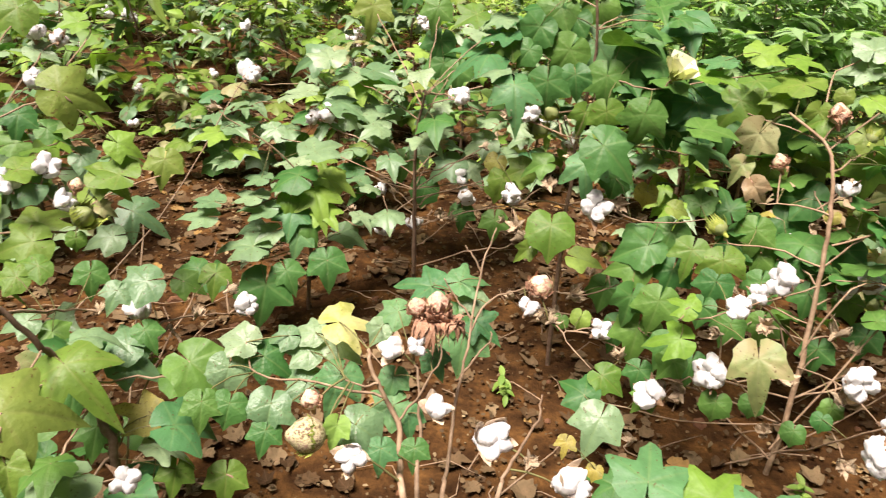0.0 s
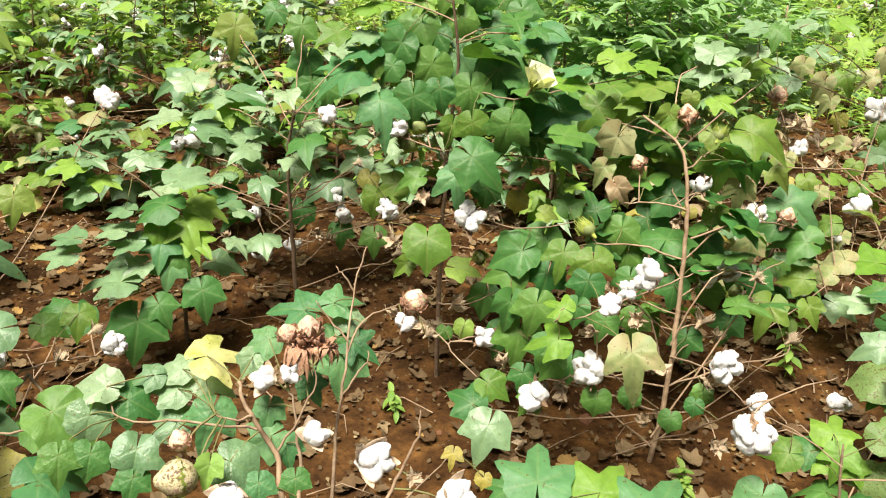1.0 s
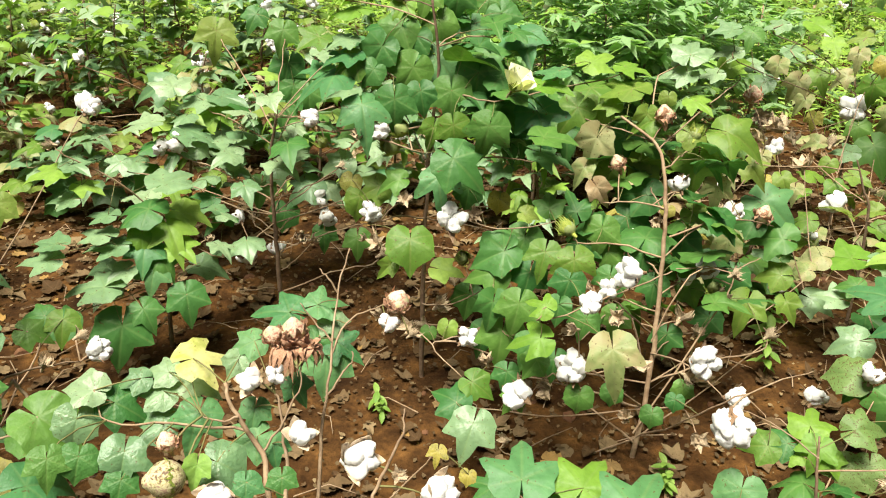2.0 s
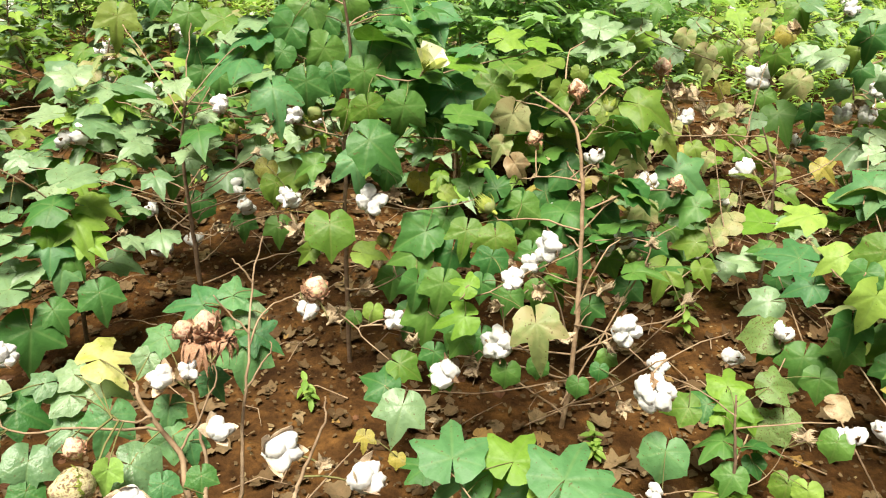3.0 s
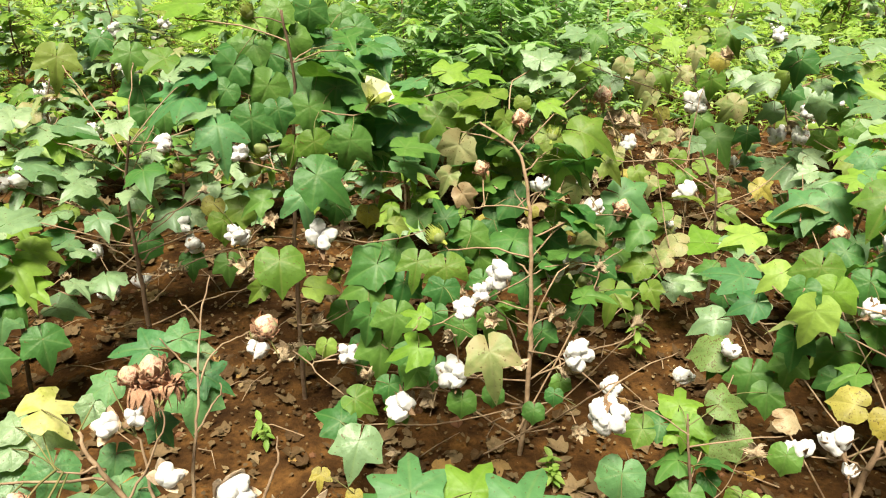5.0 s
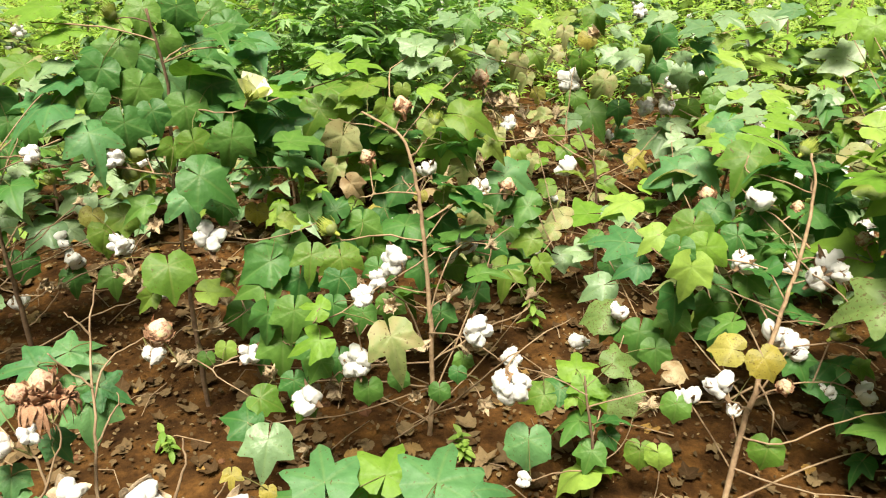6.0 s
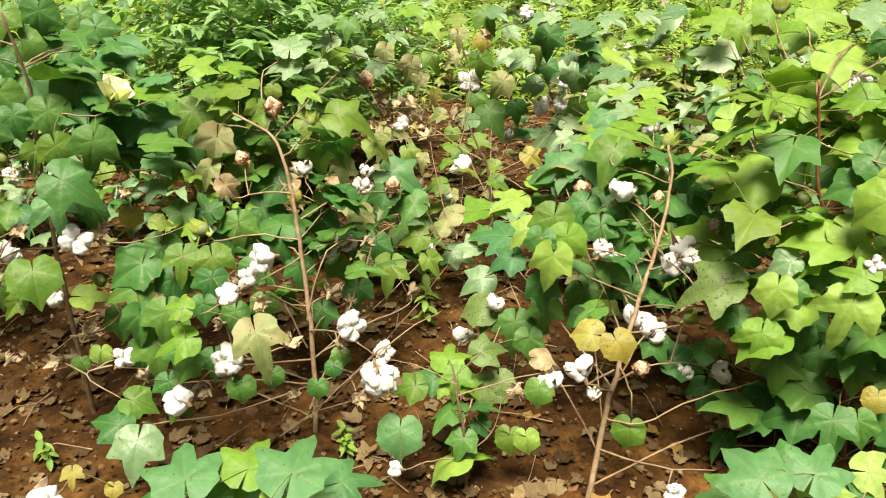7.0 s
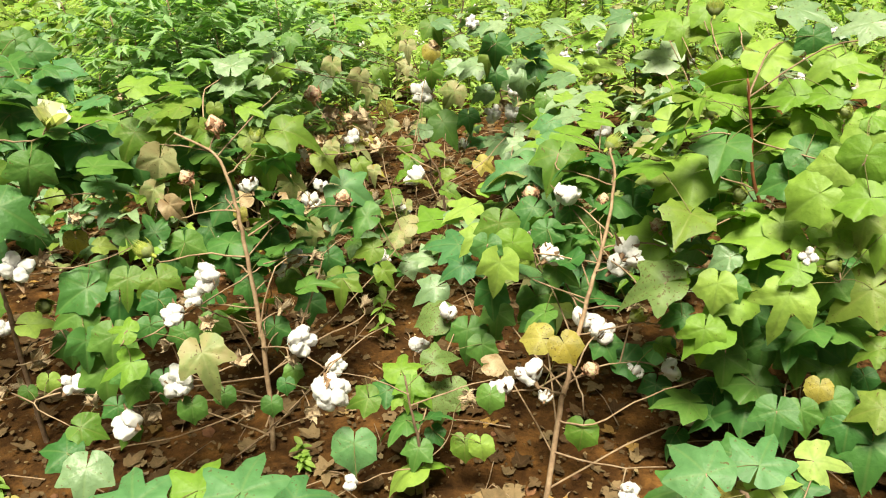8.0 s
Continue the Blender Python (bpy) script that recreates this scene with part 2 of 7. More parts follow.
def leaf_shape(bm, depth, narrow, cup, seed, spokes=24, rings=3, to=Matrix(), fold=0.0, short=1.0, slot=0, bend=0.0):
    """A lobed blade one unit wide: stalk at the origin, middle lobe along +Y, upper face +Z. u of its UV is the way to the nearest main vein."""
    rnd = random.Random(seed)
    uv = bm.loops.layers.uv.verify()
    fine = spokes >= 20
    veins = [-108, -62, 0, 62, 108]
    ph = [rnd.uniform(0, 6.28) for _ in range(4)]
    cut, lobed = 0.36 * depth, min(1.0, depth * 4)
    short *= 0.86 + 0.14 * min(1.0, depth * 5)

    def half(side):
        """The edge from the tip round to the notch at the stalk: degrees and reach."""
        tip, reach = 62 + rnd.uniform(-5, 5), narrow * (0.60 + 0.08 * lobed) * rnd.uniform(0.94, 1.06)
        low = narrow * rnd.uniform(0.46, 0.53)
        pts = [(5, 0.755 * short), (14, 0.665 * short - 0.2 * cut), (32, 0.565 - cut), (46, 0.575 * narrow - 0.45 * cut), (tip - 6, reach * 0.935), (tip, reach),
               (tip + 8, reach * 0.885), (80, low + 0.015), (92, low - 0.01 - 0.1 * cut), (106, low), (124, low * 0.92), (142, low * 0.86), (159, low * (0.74 + 0.08 * lobed)), (174, low * (0.5 + 0.22 * lobed))]
        if not fine:
            pts = [pts[k] for k in (1, 2, 5, 8, 11, 13)]
        return [(side * a, r) for a, r in pts]

    line = sorted(half(-1)) + [(0, (0.82 + 0.05 * lobed) * short)] + half(1)

    def place(a, out, f):
        r = out * f
        x, y = r * math.sin(radians(a)), r * math.cos(radians(a))
        off = min(abs(a - v) for v in veins)
        z = -cup * r * r * 1.6 + 0.035 * r * (1 - math.cos(math.pi * min(off, 26) / 26)) * 0.5 * (1 - 0.4 * f)
        z += 0.030 * f * f * (math.sin(a * 0.07 + ph[0]) + 0.9 * math.sin(a * 0.16 + ph[1]) + 0.5 * math.sin(a * 0.33 + ph[2]))
        z += fold * abs(x) * 1.1 - bend * max(0, y) ** 2 - 0.25 * bend * x * y - 0.5 * bend * max(0, abs(x) - 0.25) ** 2
        return to @ Vector((x * (1 - 0.2 * fold), y, z)), (r * math.sin(radians(min(off, 90))), r)

    flat = {}
    hub = bm.verts.new(to @ Vector((0, 0, 0)))
    flat[hub] = (0, 0)
    grid = []
    for a, out in line:
        row = []
        for k in range(1, rings + 1):
            p, w = place(a, out, k / rings)
            v = bm.verts.new(p)
            flat[v] = w
            row.append(v)
        grid.append(row)
    faces = []
    for u, v in zip(grid, grid[1:]):
        faces.append(bm.faces.new((hub, v[0], u[0])))
        for k in range(rings - 1):
            faces.append(bm.faces.new((u[k], v[k], v[k + 1], u[k + 1])))
    for f in faces:
        f.material_index = slot
        for loop in f.loops:
            loop[uv].uv = flat[loop.vert]


# how deep the lobes are cut, their width, how it cups, folds and hangs its tip
SHAPES = [(0.30, 1.0, 0.20, 0.0, 0.3), (0.45, 1.0, 0.30, 0.0, 0.5), (0.62, 0.98, 0.15, 0.12, 0.3), (0.12, 1.05, 0.25, 0.3, 0.3), (0.75, 0.97, 0.22, 0.0, 0.6),
          (0.30, 1.0, 0.35, 0.3, 0.4), (0.0, 1.05, 0.2, 0.05, 0.6), (0.40, 1.0, -0.1, 0.35, 0.6), (0.12, 1.08, 0.4, 0.1, 0.1), (0.36, 0.95, 0.1, 0.45, 0.5), (0.50, 0.95, 0.15, 0.2, 0.5), (0.5, 1.05, 0.35, 0.1, 0.8), (0.36, 1.0, 0.06, 0.1, 0.15), (0.5, 1.0, 0.10, -0.05, 0.2)]
LEAVES = {}


def leaf_mesh(mat, which):
    """One of the leaf meshes in that material; they are shared by all plants."""
    key = (mat, which)
    if key not in LEAVES:
        bm = bmesh.new()
        depth, narrow, cup, fold, bend = SHAPES[which]
        if mat in "do":
            cup, fold = cup + 0.2, fold + 0.12
        leaf_shape(bm, depth, narrow, cup, which, fold=fold, bend=bend)
        LEAVES[key] = mesh_of("leaf", bm, LEAF[mat])
    return LEAVES[key]


def turned(az, dip, bank):
    """The turn that brings +Y to the azimuth az, dipped below the level, and banks about it."""
    return (Matrix.Rotation(radians(az - 90), 4, "Z") @ Matrix.Rotation(radians(-dip), 4, "X") @ Matrix.Rotation(radians(bank), 4, "Y"))


def lock_mesh(seed, fine=3, lumps=1.0):
    """One tuft of lint, about one unit long, puffed and lumpy."""
    bm = bmesh.new()
    bmesh.ops.create_icosphere(bm, subdivisions=fine, radius=0.5)
    for v in bm.verts:
        n = v.co.normalized()
        q = n * 1.6 + Vector((seed * 7.3, 0, 0))
        v.co = n * (0.5 + lumps * (0.13 * noise.noise(q) + 0.08 * noise.noise(q * 3.1)) + 0.06 * noise.noise(q * 8))
        v.co.x *= 0.82
        v.co.y *= 0.78
        v.co.z *= 1.0
    return mesh_of("lint_lock", bm, LINT)


LOCKS = [lock_mesh(s) for s in range(5)]
SMOOTH = [lock_mesh(s, 3, 0.5) for s in range(5)]
FAR_LOCKS = [lock_mesh(s, 2) for s in range(5)]


def lock_pose(a, rnd):
    """Where one of a boll's four or five tufts sits: leaning out from the middle."""
    r = rnd.uniform(0.22, 0.31)
    return (pose(r * math.cos(a), r * math.sin(a), rnd.uniform(0.28, 0.40)) @ Matrix.Rotation(a, 4, "Z") @ Matrix.Rotation(rnd.uniform(0.3, 0.8), 4, "Y")
            @ Matrix.Diagonal((rnd.uniform(0.58, 0.72), rnd.uniform(0.6, 0.74), rnd.uniform(0.68, 0.88), 1)))


def tuft_mesh(seed):
    """The lint of a whole boll as one puff of four tufts, for plants further off."""
    rnd = random.Random(seed)
    bm = bmesh.new()
    for k in range(4):
        first = len(bm.verts)
        bm.from_mesh(FAR_LOCKS[(k + seed) % 5])
        bm.verts.ensure_lookup_table()
        bmesh.ops.transform(bm, matrix=lock_pose(k * math.tau / 4, rnd), verts=bm.verts[first:])
    return mesh_of("lint", bm, LINT)


TUFTS = [tuft_mesh(s) for s in range(3)]


def valve(bm, az, spread, length, width, thick=0.03, curl=0.5, hug=False):
    """A pointed, hollow-backed piece of a boll's husk that opens outwards."""
    turn = Matrix.Rotation(az, 4, "Z")
    front, back = [], []
    for i in range(5):
        u = i / 4
        w = width * math.sin(math.pi * min(1, u * 0.82 + 0.14)) * (1 - 0.25 * u)
        out = spread * (1 - (1 - u) ** 2.4) + 0.12 * curl * u ** 4 if hug else spread * u + curl * u * u * 0.4
        up = length * (u - 0.35 * curl * u * u)
        for row, d in ((front, 0), (back, -thick)):
            row.append([bm.verts.new(turn @ Vector((out + d * 0.8 - 0.25 * abs(s) * w, s * w, up + d))) for s in (-1, 0, 1)])
    for rows, flip in ((front, False), (back, True)):
        for a, b in zip(rows, rows[1:]):
            for k in range(2):
                q = (a[k], a[k + 1], b[k + 1], b[k])
                bm.faces.new(q[::-1] if flip else q)
    for k in (0, 2):
        for (fa, fb), (ba, bb) in zip(zip(front, front[1:]), zip(back, back[1:])):
            bm.faces.new((fa[k], fb[k], bb[k], ba[k]))


def bract(bm, az, size, open_=0.5, teeth=7, rnd=random, tall=1.0):
    """A leafy bract with long teeth that stands round a boll."""
    turn = Matrix.Rotation(az, 4, "Z")
    low = []
    for i in range(teeth + 1):
        s = i / teeth * 2 - 1
        a = s * 0.95
        bow = 0.55 + open_ * 0.25
        low.append((bm.verts.new(turn @ Vector((size * 0.16 * math.cos(a), size * 0.2 * math.sin(a), -size * 0.1))),
                    bm.verts.new(turn @ Vector((size * bow * math.cos(a), size * 0.62 * math.sin(a), size * (0.45 + 0.12 * math.cos(a * 2)))))))
    for i in range(teeth):
        (a0, b0), (a1, b1) = low[i], low[i + 1]
        bm.faces.new((a0, a1, b1, b0))
        s = (i + 0.5) / teeth * 2 - 1
        reach = tall * size * (0.55 * (1 - s * s) + 0.32) * rnd.uniform(0.7, 1.3)
        b1.co += Vector((rnd.uniform(-1, 1), rnd.uniform(-1, 1), rnd.uniform(-1, 1))) * size * (0.05 if teeth < 10 else 0.15)
        tip = bm.verts.new(turn @ Vector((size * (0.5 + open_ * 0.3 * rnd.uniform(0.4, 1.4)), size * 0.62 * math.sin(s * 0.9), size * 0.45 + reach)))
        bm.faces.new((b0, b1, tip))


def husk_mesh(mat, seed, spread):
    rnd = random.Random(seed)
    bm = bmesh.new()
    n = 4 + seed % 2
    for k in range(n):
        valve(bm, k * math.tau / n + rnd.uniform(-0.35, 0.35), spread * rnd.uniform(0.5, 1.25), 0.6 * rnd.uniform(0.7, 1.15), rnd.uniform(0.15, 0.23), curl=rnd.uniform(0.0, 0.9))
    tube(bm, [(0, 0, -0.3), (0, 0, -0.1), (0, 0, 0.05)], 0.06, 0.14)
    for k in range(3):
        bract(bm, k * 2.1 + rnd.uniform(0, 1), 0.5, 1.3, 6, rnd)
    return mesh_of("husk", bm, mat)


def ripe_husk_mesh(seed):
    """Cream pieces of husk with sharp tips that still clasp the lint."""
    rnd = random.Random(seed)
    bm = bmesh.new()
    for k in range(4):
        valve(bm, k * math.tau / 4 + rnd.uniform(-0.3, 0.3), rnd.uniform(0.56, 0.68), rnd.uniform(0.72, 0.98), rnd.uniform(0.24, 0.34), 0.03, rnd.uniform(0.4, 1.4), True)
    tube(bm, [(0, 0, -0.3), (0, 0, -0.1), (0, 0, 0.05)], 0.06, 0.14)
    for k in range(3):
        bract(bm, k * 2.1 + rnd.uniform(0, 1), 0.42, 1.3, 6, rnd, 0.7)
    return mesh_of("husk", bm, CREAM_HUSK)


RIPE = [ripe_husk_mesh(s) for s in range(3)]
HUSKS = [husk_mesh(HUSK, s, 0.5) for s in range(3)]
EMPTY = [husk_mesh(PALE_HUSK, s + 7, 0.38) for s in range(3)]


def ball_mesh(mat, seed, plump=1.0):
    """A closed boll, egg-shaped with seams and a point."""
    bm = bmesh.new()
    bmesh.ops.create_uvsphere(bm, u_segments=16, v_segments=10, radius=0.38)
    for v in bm.verts:
        a, up = math.atan2(v.co.y, v.co.x), v.co.z / 0.38
        k = 1 - 0.05 * abs(math.cos(2 * a)) ** 8 - (0.15 * up if up > 0.4 else 0) + 0.06 * noise.noise(v.co * 4 + Vector((seed * 3.7, 0, 0)))
        v.co.x *= k
        v.co.y *= k
        v.co.z = v.co.z * 1.05 + (0.10 * max(0, up - 0.8) * 4 if up > 0.8 else 0) + 0.3
        v.co *= plump
    return mesh_of("boll", bm, mat)


def bracts_mesh(seed, tall=1.0):
    """Three green toothed bracts round a boll, on its stalk."""
    rnd = random.Random(seed)
    bm = bmesh.new()
    for k in range(3):
        bract(bm, k * math.tau / 3 * 1.05 + rnd.uniform(-0.3, 0.3), rnd.uniform(0.68, 0.86), 0.2 * rnd.uniform(0.3, 2.2), 9, rnd, tall)
    tube(bm, [(0, 0, -0.35), (0, 0, -0.1)], 0.07, 0.12)
    return mesh_of("bract", bm, GREEN_BRACT)


def fringe_mesh(seed, hanging):
    """Dried bracts: papery rusty shreds that clasp a boll from its foot, or hang from it."""
    rnd = random.Random(seed)
    bm = bmesh.new()
    for k in range(60):
        a = rnd.uniform(0, math.tau)
        far, rise, wide = rnd.uniform(0.18, 0.42), rnd.uniform(-1.15, -0.35), rnd.uniform(0.03, 0.12)
        if k % 3 == 0:
            far, rise = rnd.uniform(0.26, 0.34), rnd.uniform(-0.1, 0.25)
        elif not hanging:
            far, rise = rnd.uniform(0.16, 0.30), rnd.uniform(0.0, 0.5) if k % 4 else rnd.uniform(-0.4, 0.0)
        side = Vector((-math.sin(a), math.cos(a), rnd.uniform(-0.6, 0.6))) * wide
        sway = rnd.uniform(-0.7, 0.7)
        line = []
        for i in range(5):
            u = i / 4
            r = 0.16 + far * math.sin(u * 1.9)
            p = Vector((r * math.cos(a + sway * u * u), r * math.sin(a + sway * u * u), 0.02 + 0.22 * math.sin(u * 2.2) + rise * u * u))
            w = side * (0.5 + 1.1 * math.sin(math.pi * min(1, u + 0.1)) * 0.6) * (1 if i < 4 else 0.15)
            line.append((bm.verts.new(p - w), bm.verts.new(p + w + Vector((0, 0, 0.02)))))
        for (p0, p1), (q0, q1) in zip(line, line[1:]):
            bm.faces.new((p0, p1, q1, q0))
    tube(bm, [(0, 0, -0.35), (0, 0, -0.1), (0, 0, 0.1)], 0.07, 0.2)
    return mesh_of("bract", bm, DRY_BRACT)


GREENS = [(ball_mesh(GREEN_BOLL, s), bracts_mesh(s)) for s in range(2)]
SPOTTED = [(ball_mesh(SPOT_BOLL, 3, 1.15), bracts_mesh(4, 0.35))]
DRIES = [(ball_mesh(DRY_BOLL, s + 5, 1.0), fringe_mesh(s, False)) for s in range(4)]
RUFFS = [fringe_mesh(s + 4, True) for s in range(2)]


def petal_mesh():
    bm = bmesh.new()
    rows = []
    for i in range(5):
        u = i / 4
        w = 0.12 + 0.42 * math.sin(u * 1.7)
        rows.append([bm.verts.new(Vector((0.08 + 0.30 * u + 0.05 * abs(s) * u - 0.1 * (1 - s * s) * u, s * w * 0.95, 0.85 * u - 0.10 * s * s * u))) for s in (-1, -0.5, 0, 0.5, 1)])
    for a, b in zip(rows, rows[1:]):
        for k in range(4):
            bm.faces.new((a[k], a[k + 1], b[k + 1], b[k]))
    return mesh_of("petal", bm, PETAL)


PETALS = petal_mesh()


CROWN = "gbnloy"


class Plant:
    """A cotton plant: a stem through the points given, branches, and the bolls and leaves that hang on them by stalks."""
    count = 0

    def __init__(self, stem, label, radius=0.009, bark=None, name="cotton_plant", joined=False):
        Plant.count += 1
        self.crown = bmesh.new() if joined else None
        self.rnd = random.Random(Plant.count * 17)
        self.base = Vector((stem[0][0], stem[0][1], 0))
        self.ob = new(name)
        self.ob.location = self.base
        self.ob.empty_display_size = 0.1
        tagged(self.ob, label, "cotton plant", "cotton plants in the field")
        self.radius, self.bark = radius, bark or BARK
        self.paths, self.meshes = [], []
        pts = [Vector(p) - self.base for p in stem]
        pts[0].z = -0.08
        self.stem = smooth_line(pts, 4, radius * 0.35, self.rnd)
        self.add_path(self.stem, radius, radius * 0.4, "stem", 5 if joined else 8)

    def add_path(self, pts, r0, r1, name, sides=6):
        bm = bmesh.new()
        tube(bm, pts, r0, r1, sides)
        # swollen nodes where leaves have dropped
        self.paths.append(pts)
        self.meshes.append((name, bm))

    def branch(self, *pts):
        self.grow([Vector(p) - self.base for p in pts])

    def shoot(self, *pts):
        """A side stem that rises from the foot of the plant through the points."""
        line = smooth_line([Vector((0, 0, -0.02)), *[Vector(p) - self.base for p in pts]], 4, self.radius * 0.35, self.rnd)
        self.add_path(line, self.radius * 0.75, self.radius * 0.2, "side_stem", 7)

    def fork(self, *pts):
        """A branch that leaves the wood at the first point and goes on through the others."""
        line = smooth_line([Vector(p) - self.base for p in pts], 4, self.radius * 0.35, self.rnd)
        self.add_path(line, self.radius * 0.36, self.radius * 0.16, "branch", 6)

    def grow(self, pts, thick=0.38):
        first = pts[0]
        z = first.z - self.rnd.uniform(0.05, 0.4) * min((first.xy - s.xy).length for s in self.stem)
        z = min(max(z, 0.04), self.stem[-1].z * 0.95)
        start = min(self.stem, key=lambda s: abs(s.z - z))
        line = smooth_line([start, *pts], 2 if self.crown is not None else 4, self.radius * 0.45, self.rnd)
        self.add_path(line, self.radius * thick, self.radius * 0.2, "branch", 3 if self.crown is not None else 5)
        return len(self.paths) - 1

    def hang(self, at, reach, thick, woody):
        """A stalk to a point from the nearest wood, or a new branch where none is near."""
        best = None
        for i, path in enumerate(self.paths):
            for q in path[2:]:
                d = (q - at).length * self.rnd.uniform(1.0, 1.5) + max(0, q.z - at.z) * 0.4
                if best is None or d < best[0]:
                    best = (d, i, q)
        d, i, q = best
        if d > reach and (at.xy - self.stem[0].xy).length > 0.05:
            mid = at + Vector((self.rnd.uniform(-0.03, 0.03), self.rnd.uniform(-0.03, 0.03), -0.03))
            low = at.z - 0.35 * min((at.xy - s.xy).length for s in self.stem)
            joint = min(self.stem, key=lambda s: abs(s.z - low))
            i = self.grow([mid * 0.55 + joint * 0.45 + Vector((0, 0, 0.015)), mid, at], woody / self.radius)
            return
        bend = (q + at) / 2 + Vector((0, 0, 0.12 * d)) + Vector((self.rnd.uniform(-1, 1), self.rnd.uniform(-1, 1), 0)) * 0.08 * d
        tube(self.meshes[i][1], [q, q * 0.3 + bend * 0.55 + at * 0.15, bend * 0.5 + at * 0.5, at], thick, thick * 0.75, 3 if self.crown is not None else 4, 1 if thick < 0.002 else 0)

    def leaf(self, x, y, z, size, az, dip, bank, mat, local=False, which=None):
        at = Vector((x, y, z)) if local else Vector((x, y, z)) - self.base
        m = turned(az, dip, bank)
        root = at - m @ Vector((0, 0.14 * size, 0))
        self.hang(root, 0.17, 0.0011, 0.0022)
        if which is None:
            which = self.rnd.choice((1, 2, 4, 5, 7)) if mat in "lo" and not local else self.rnd.randrange(len(SHAPES))
        if self.crown is not None:
            depth, narrow, cup, fold, bend = SHAPES[which]
            leaf_shape(self.crown, depth, narrow, cup, which, 9, 2, Matrix.Translation(root) @ m @ Matrix.Scale(size, 4), fold, 1.0, CROWN.index(mat), bend)
            return
        part("leaf", leaf_mesh(mat, which), self.ob, Matrix.Translation(root) @ m @ Matrix.Scale(size, 4))

    def boll(self, x, y, z, size, kind, local=False):
        at = Vector((x, y, z)) if local else Vector((x, y, z)) - self.base
        rnd = self.rnd
        out = Vector((at.x, at.y, 0))
        out = out.normalized() if out.length > 0.01 else Vector((0, -1, 0))
        axis = (out * 0.7 + Vector((rnd.uniform(-0.5, 0.5), rnd.uniform(-0.7, 0.3), rnd.uniform(0.1, 0.9)))).normalized()
        if kind == "fluffy":
            axis = Vector((0.1, -0.4, -0.9))
        if kind in ("dry", "ruff"):
            axis = Vector((rnd.uniform(-0.4, 0.4), rnd.uniform(-0.3, 0.3), 1)).normalized()
        if kind == "flower":
            axis = Vector((0.35, -0.35, 0.85))
        turn = axis.to_track_quat("Z", "X").to_matrix().to_4x4() @ Matrix.Rotation(rnd.uniform(0, 6.28), 4, "Z")
        foot = at - axis * size * (0.35 if kind != "fluffy" else 0.5)
        self.hang(foot, 0.13, min(0.0022, self.radius * 0.3), min(0.0028, self.radius * 0.42))
        m = Matrix.Translation(at) @ turn @ Matrix.Scale(size, 4)
        if kind in ("open", "ripe", "fluffy"):
            ob = part("cotton_boll", (RIPE if kind == "ripe" else HUSKS)[rnd.randrange(3)], self.ob, m @ (pose(0, 0, -0.4) @ Matrix.Scale(0.6, 4) if kind == "fluffy" else pose(0, 0, -0.28) @ Matrix.Scale(0.82 if kind == "ripe" else 1.12, 4)),
                      "open cotton boll in pale pointed husk" if kind == "ripe" else "open cotton boll with white lint")
            if self.crown is not None:
                part("lint", TUFTS[rnd.randrange(3)], ob, None, "fluffy white lint")
                return
            n = 11 if kind == "fluffy" else rnd.choice((4, 4, 5))
            for k in range(n):
                a = k * math.tau / n + rnd.uniform(-0.2, 0.2)
                if kind != "fluffy":
                    lm = (pose(0, 0, 0.13) @ Matrix.Diagonal((0.47, 0.47, 0.62, 1)) @ lock_pose(a, rnd) @ Matrix.Scale(2.3, 4) if kind == "ripe" else lock_pose(a, rnd))
                else:
                    h = 1 - 2 * (k + 0.5) / n
                    w, a = math.sqrt(1 - h * h), k * 2.4
                    lm = pose(0.62 * w * math.cos(a), 0.62 * w * math.sin(a), 0.75 + 0.5 * h, 40 * math.sin(k), 30 * math.cos(k * 2), k * 50) @ Matrix.Scale(rnd.uniform(0.85, 1.15), 4)
                part("lint_lock", (SMOOTH if kind == "ripe" else LOCKS)[rnd.randrange(5)], ob, lm, "fluffy white lint")
        elif kind == "husk":
            part("empty_husk", EMPTY[rnd.randrange(3)], self.ob, m @ pose(0, 0, -0.25), "dry empty boll husk")
        elif kind == "flower":
            ob = part("flower", GREENS[0][1], self.ob, m @ pose(0, 0, -0.4) @ Matrix.Scale(0.8, 4), "pale yellow cotton flower")
            for k in range(5):
                part("petal", PETALS, ob, Matrix.Rotation(k * math.tau / 5, 4, "Z") @ pose(0.02, 0, 0.1, 0, 8, 14) @ Matrix.Scale(1.3, 4), "cream petal")
        elif kind == "ruff":
            part("bract", RUFFS[rnd.randrange(2)], self.ob, m @ pose(0, 0, -0.1), "ragged rusty dried bracts")
        else:
            body, br = rnd.choice({"green": GREENS, "spotted": SPOTTED, "dry": DRIES}[kind])
            ob = part("closed_boll", body, self.ob, m @ pose(0, 0, -0.25), {"green": "closed green boll", "spotted": "blotched cream and brown boll", "dry": "dried boll wrapped in rusty bracts"}[kind])
            part("bract", br, ob)

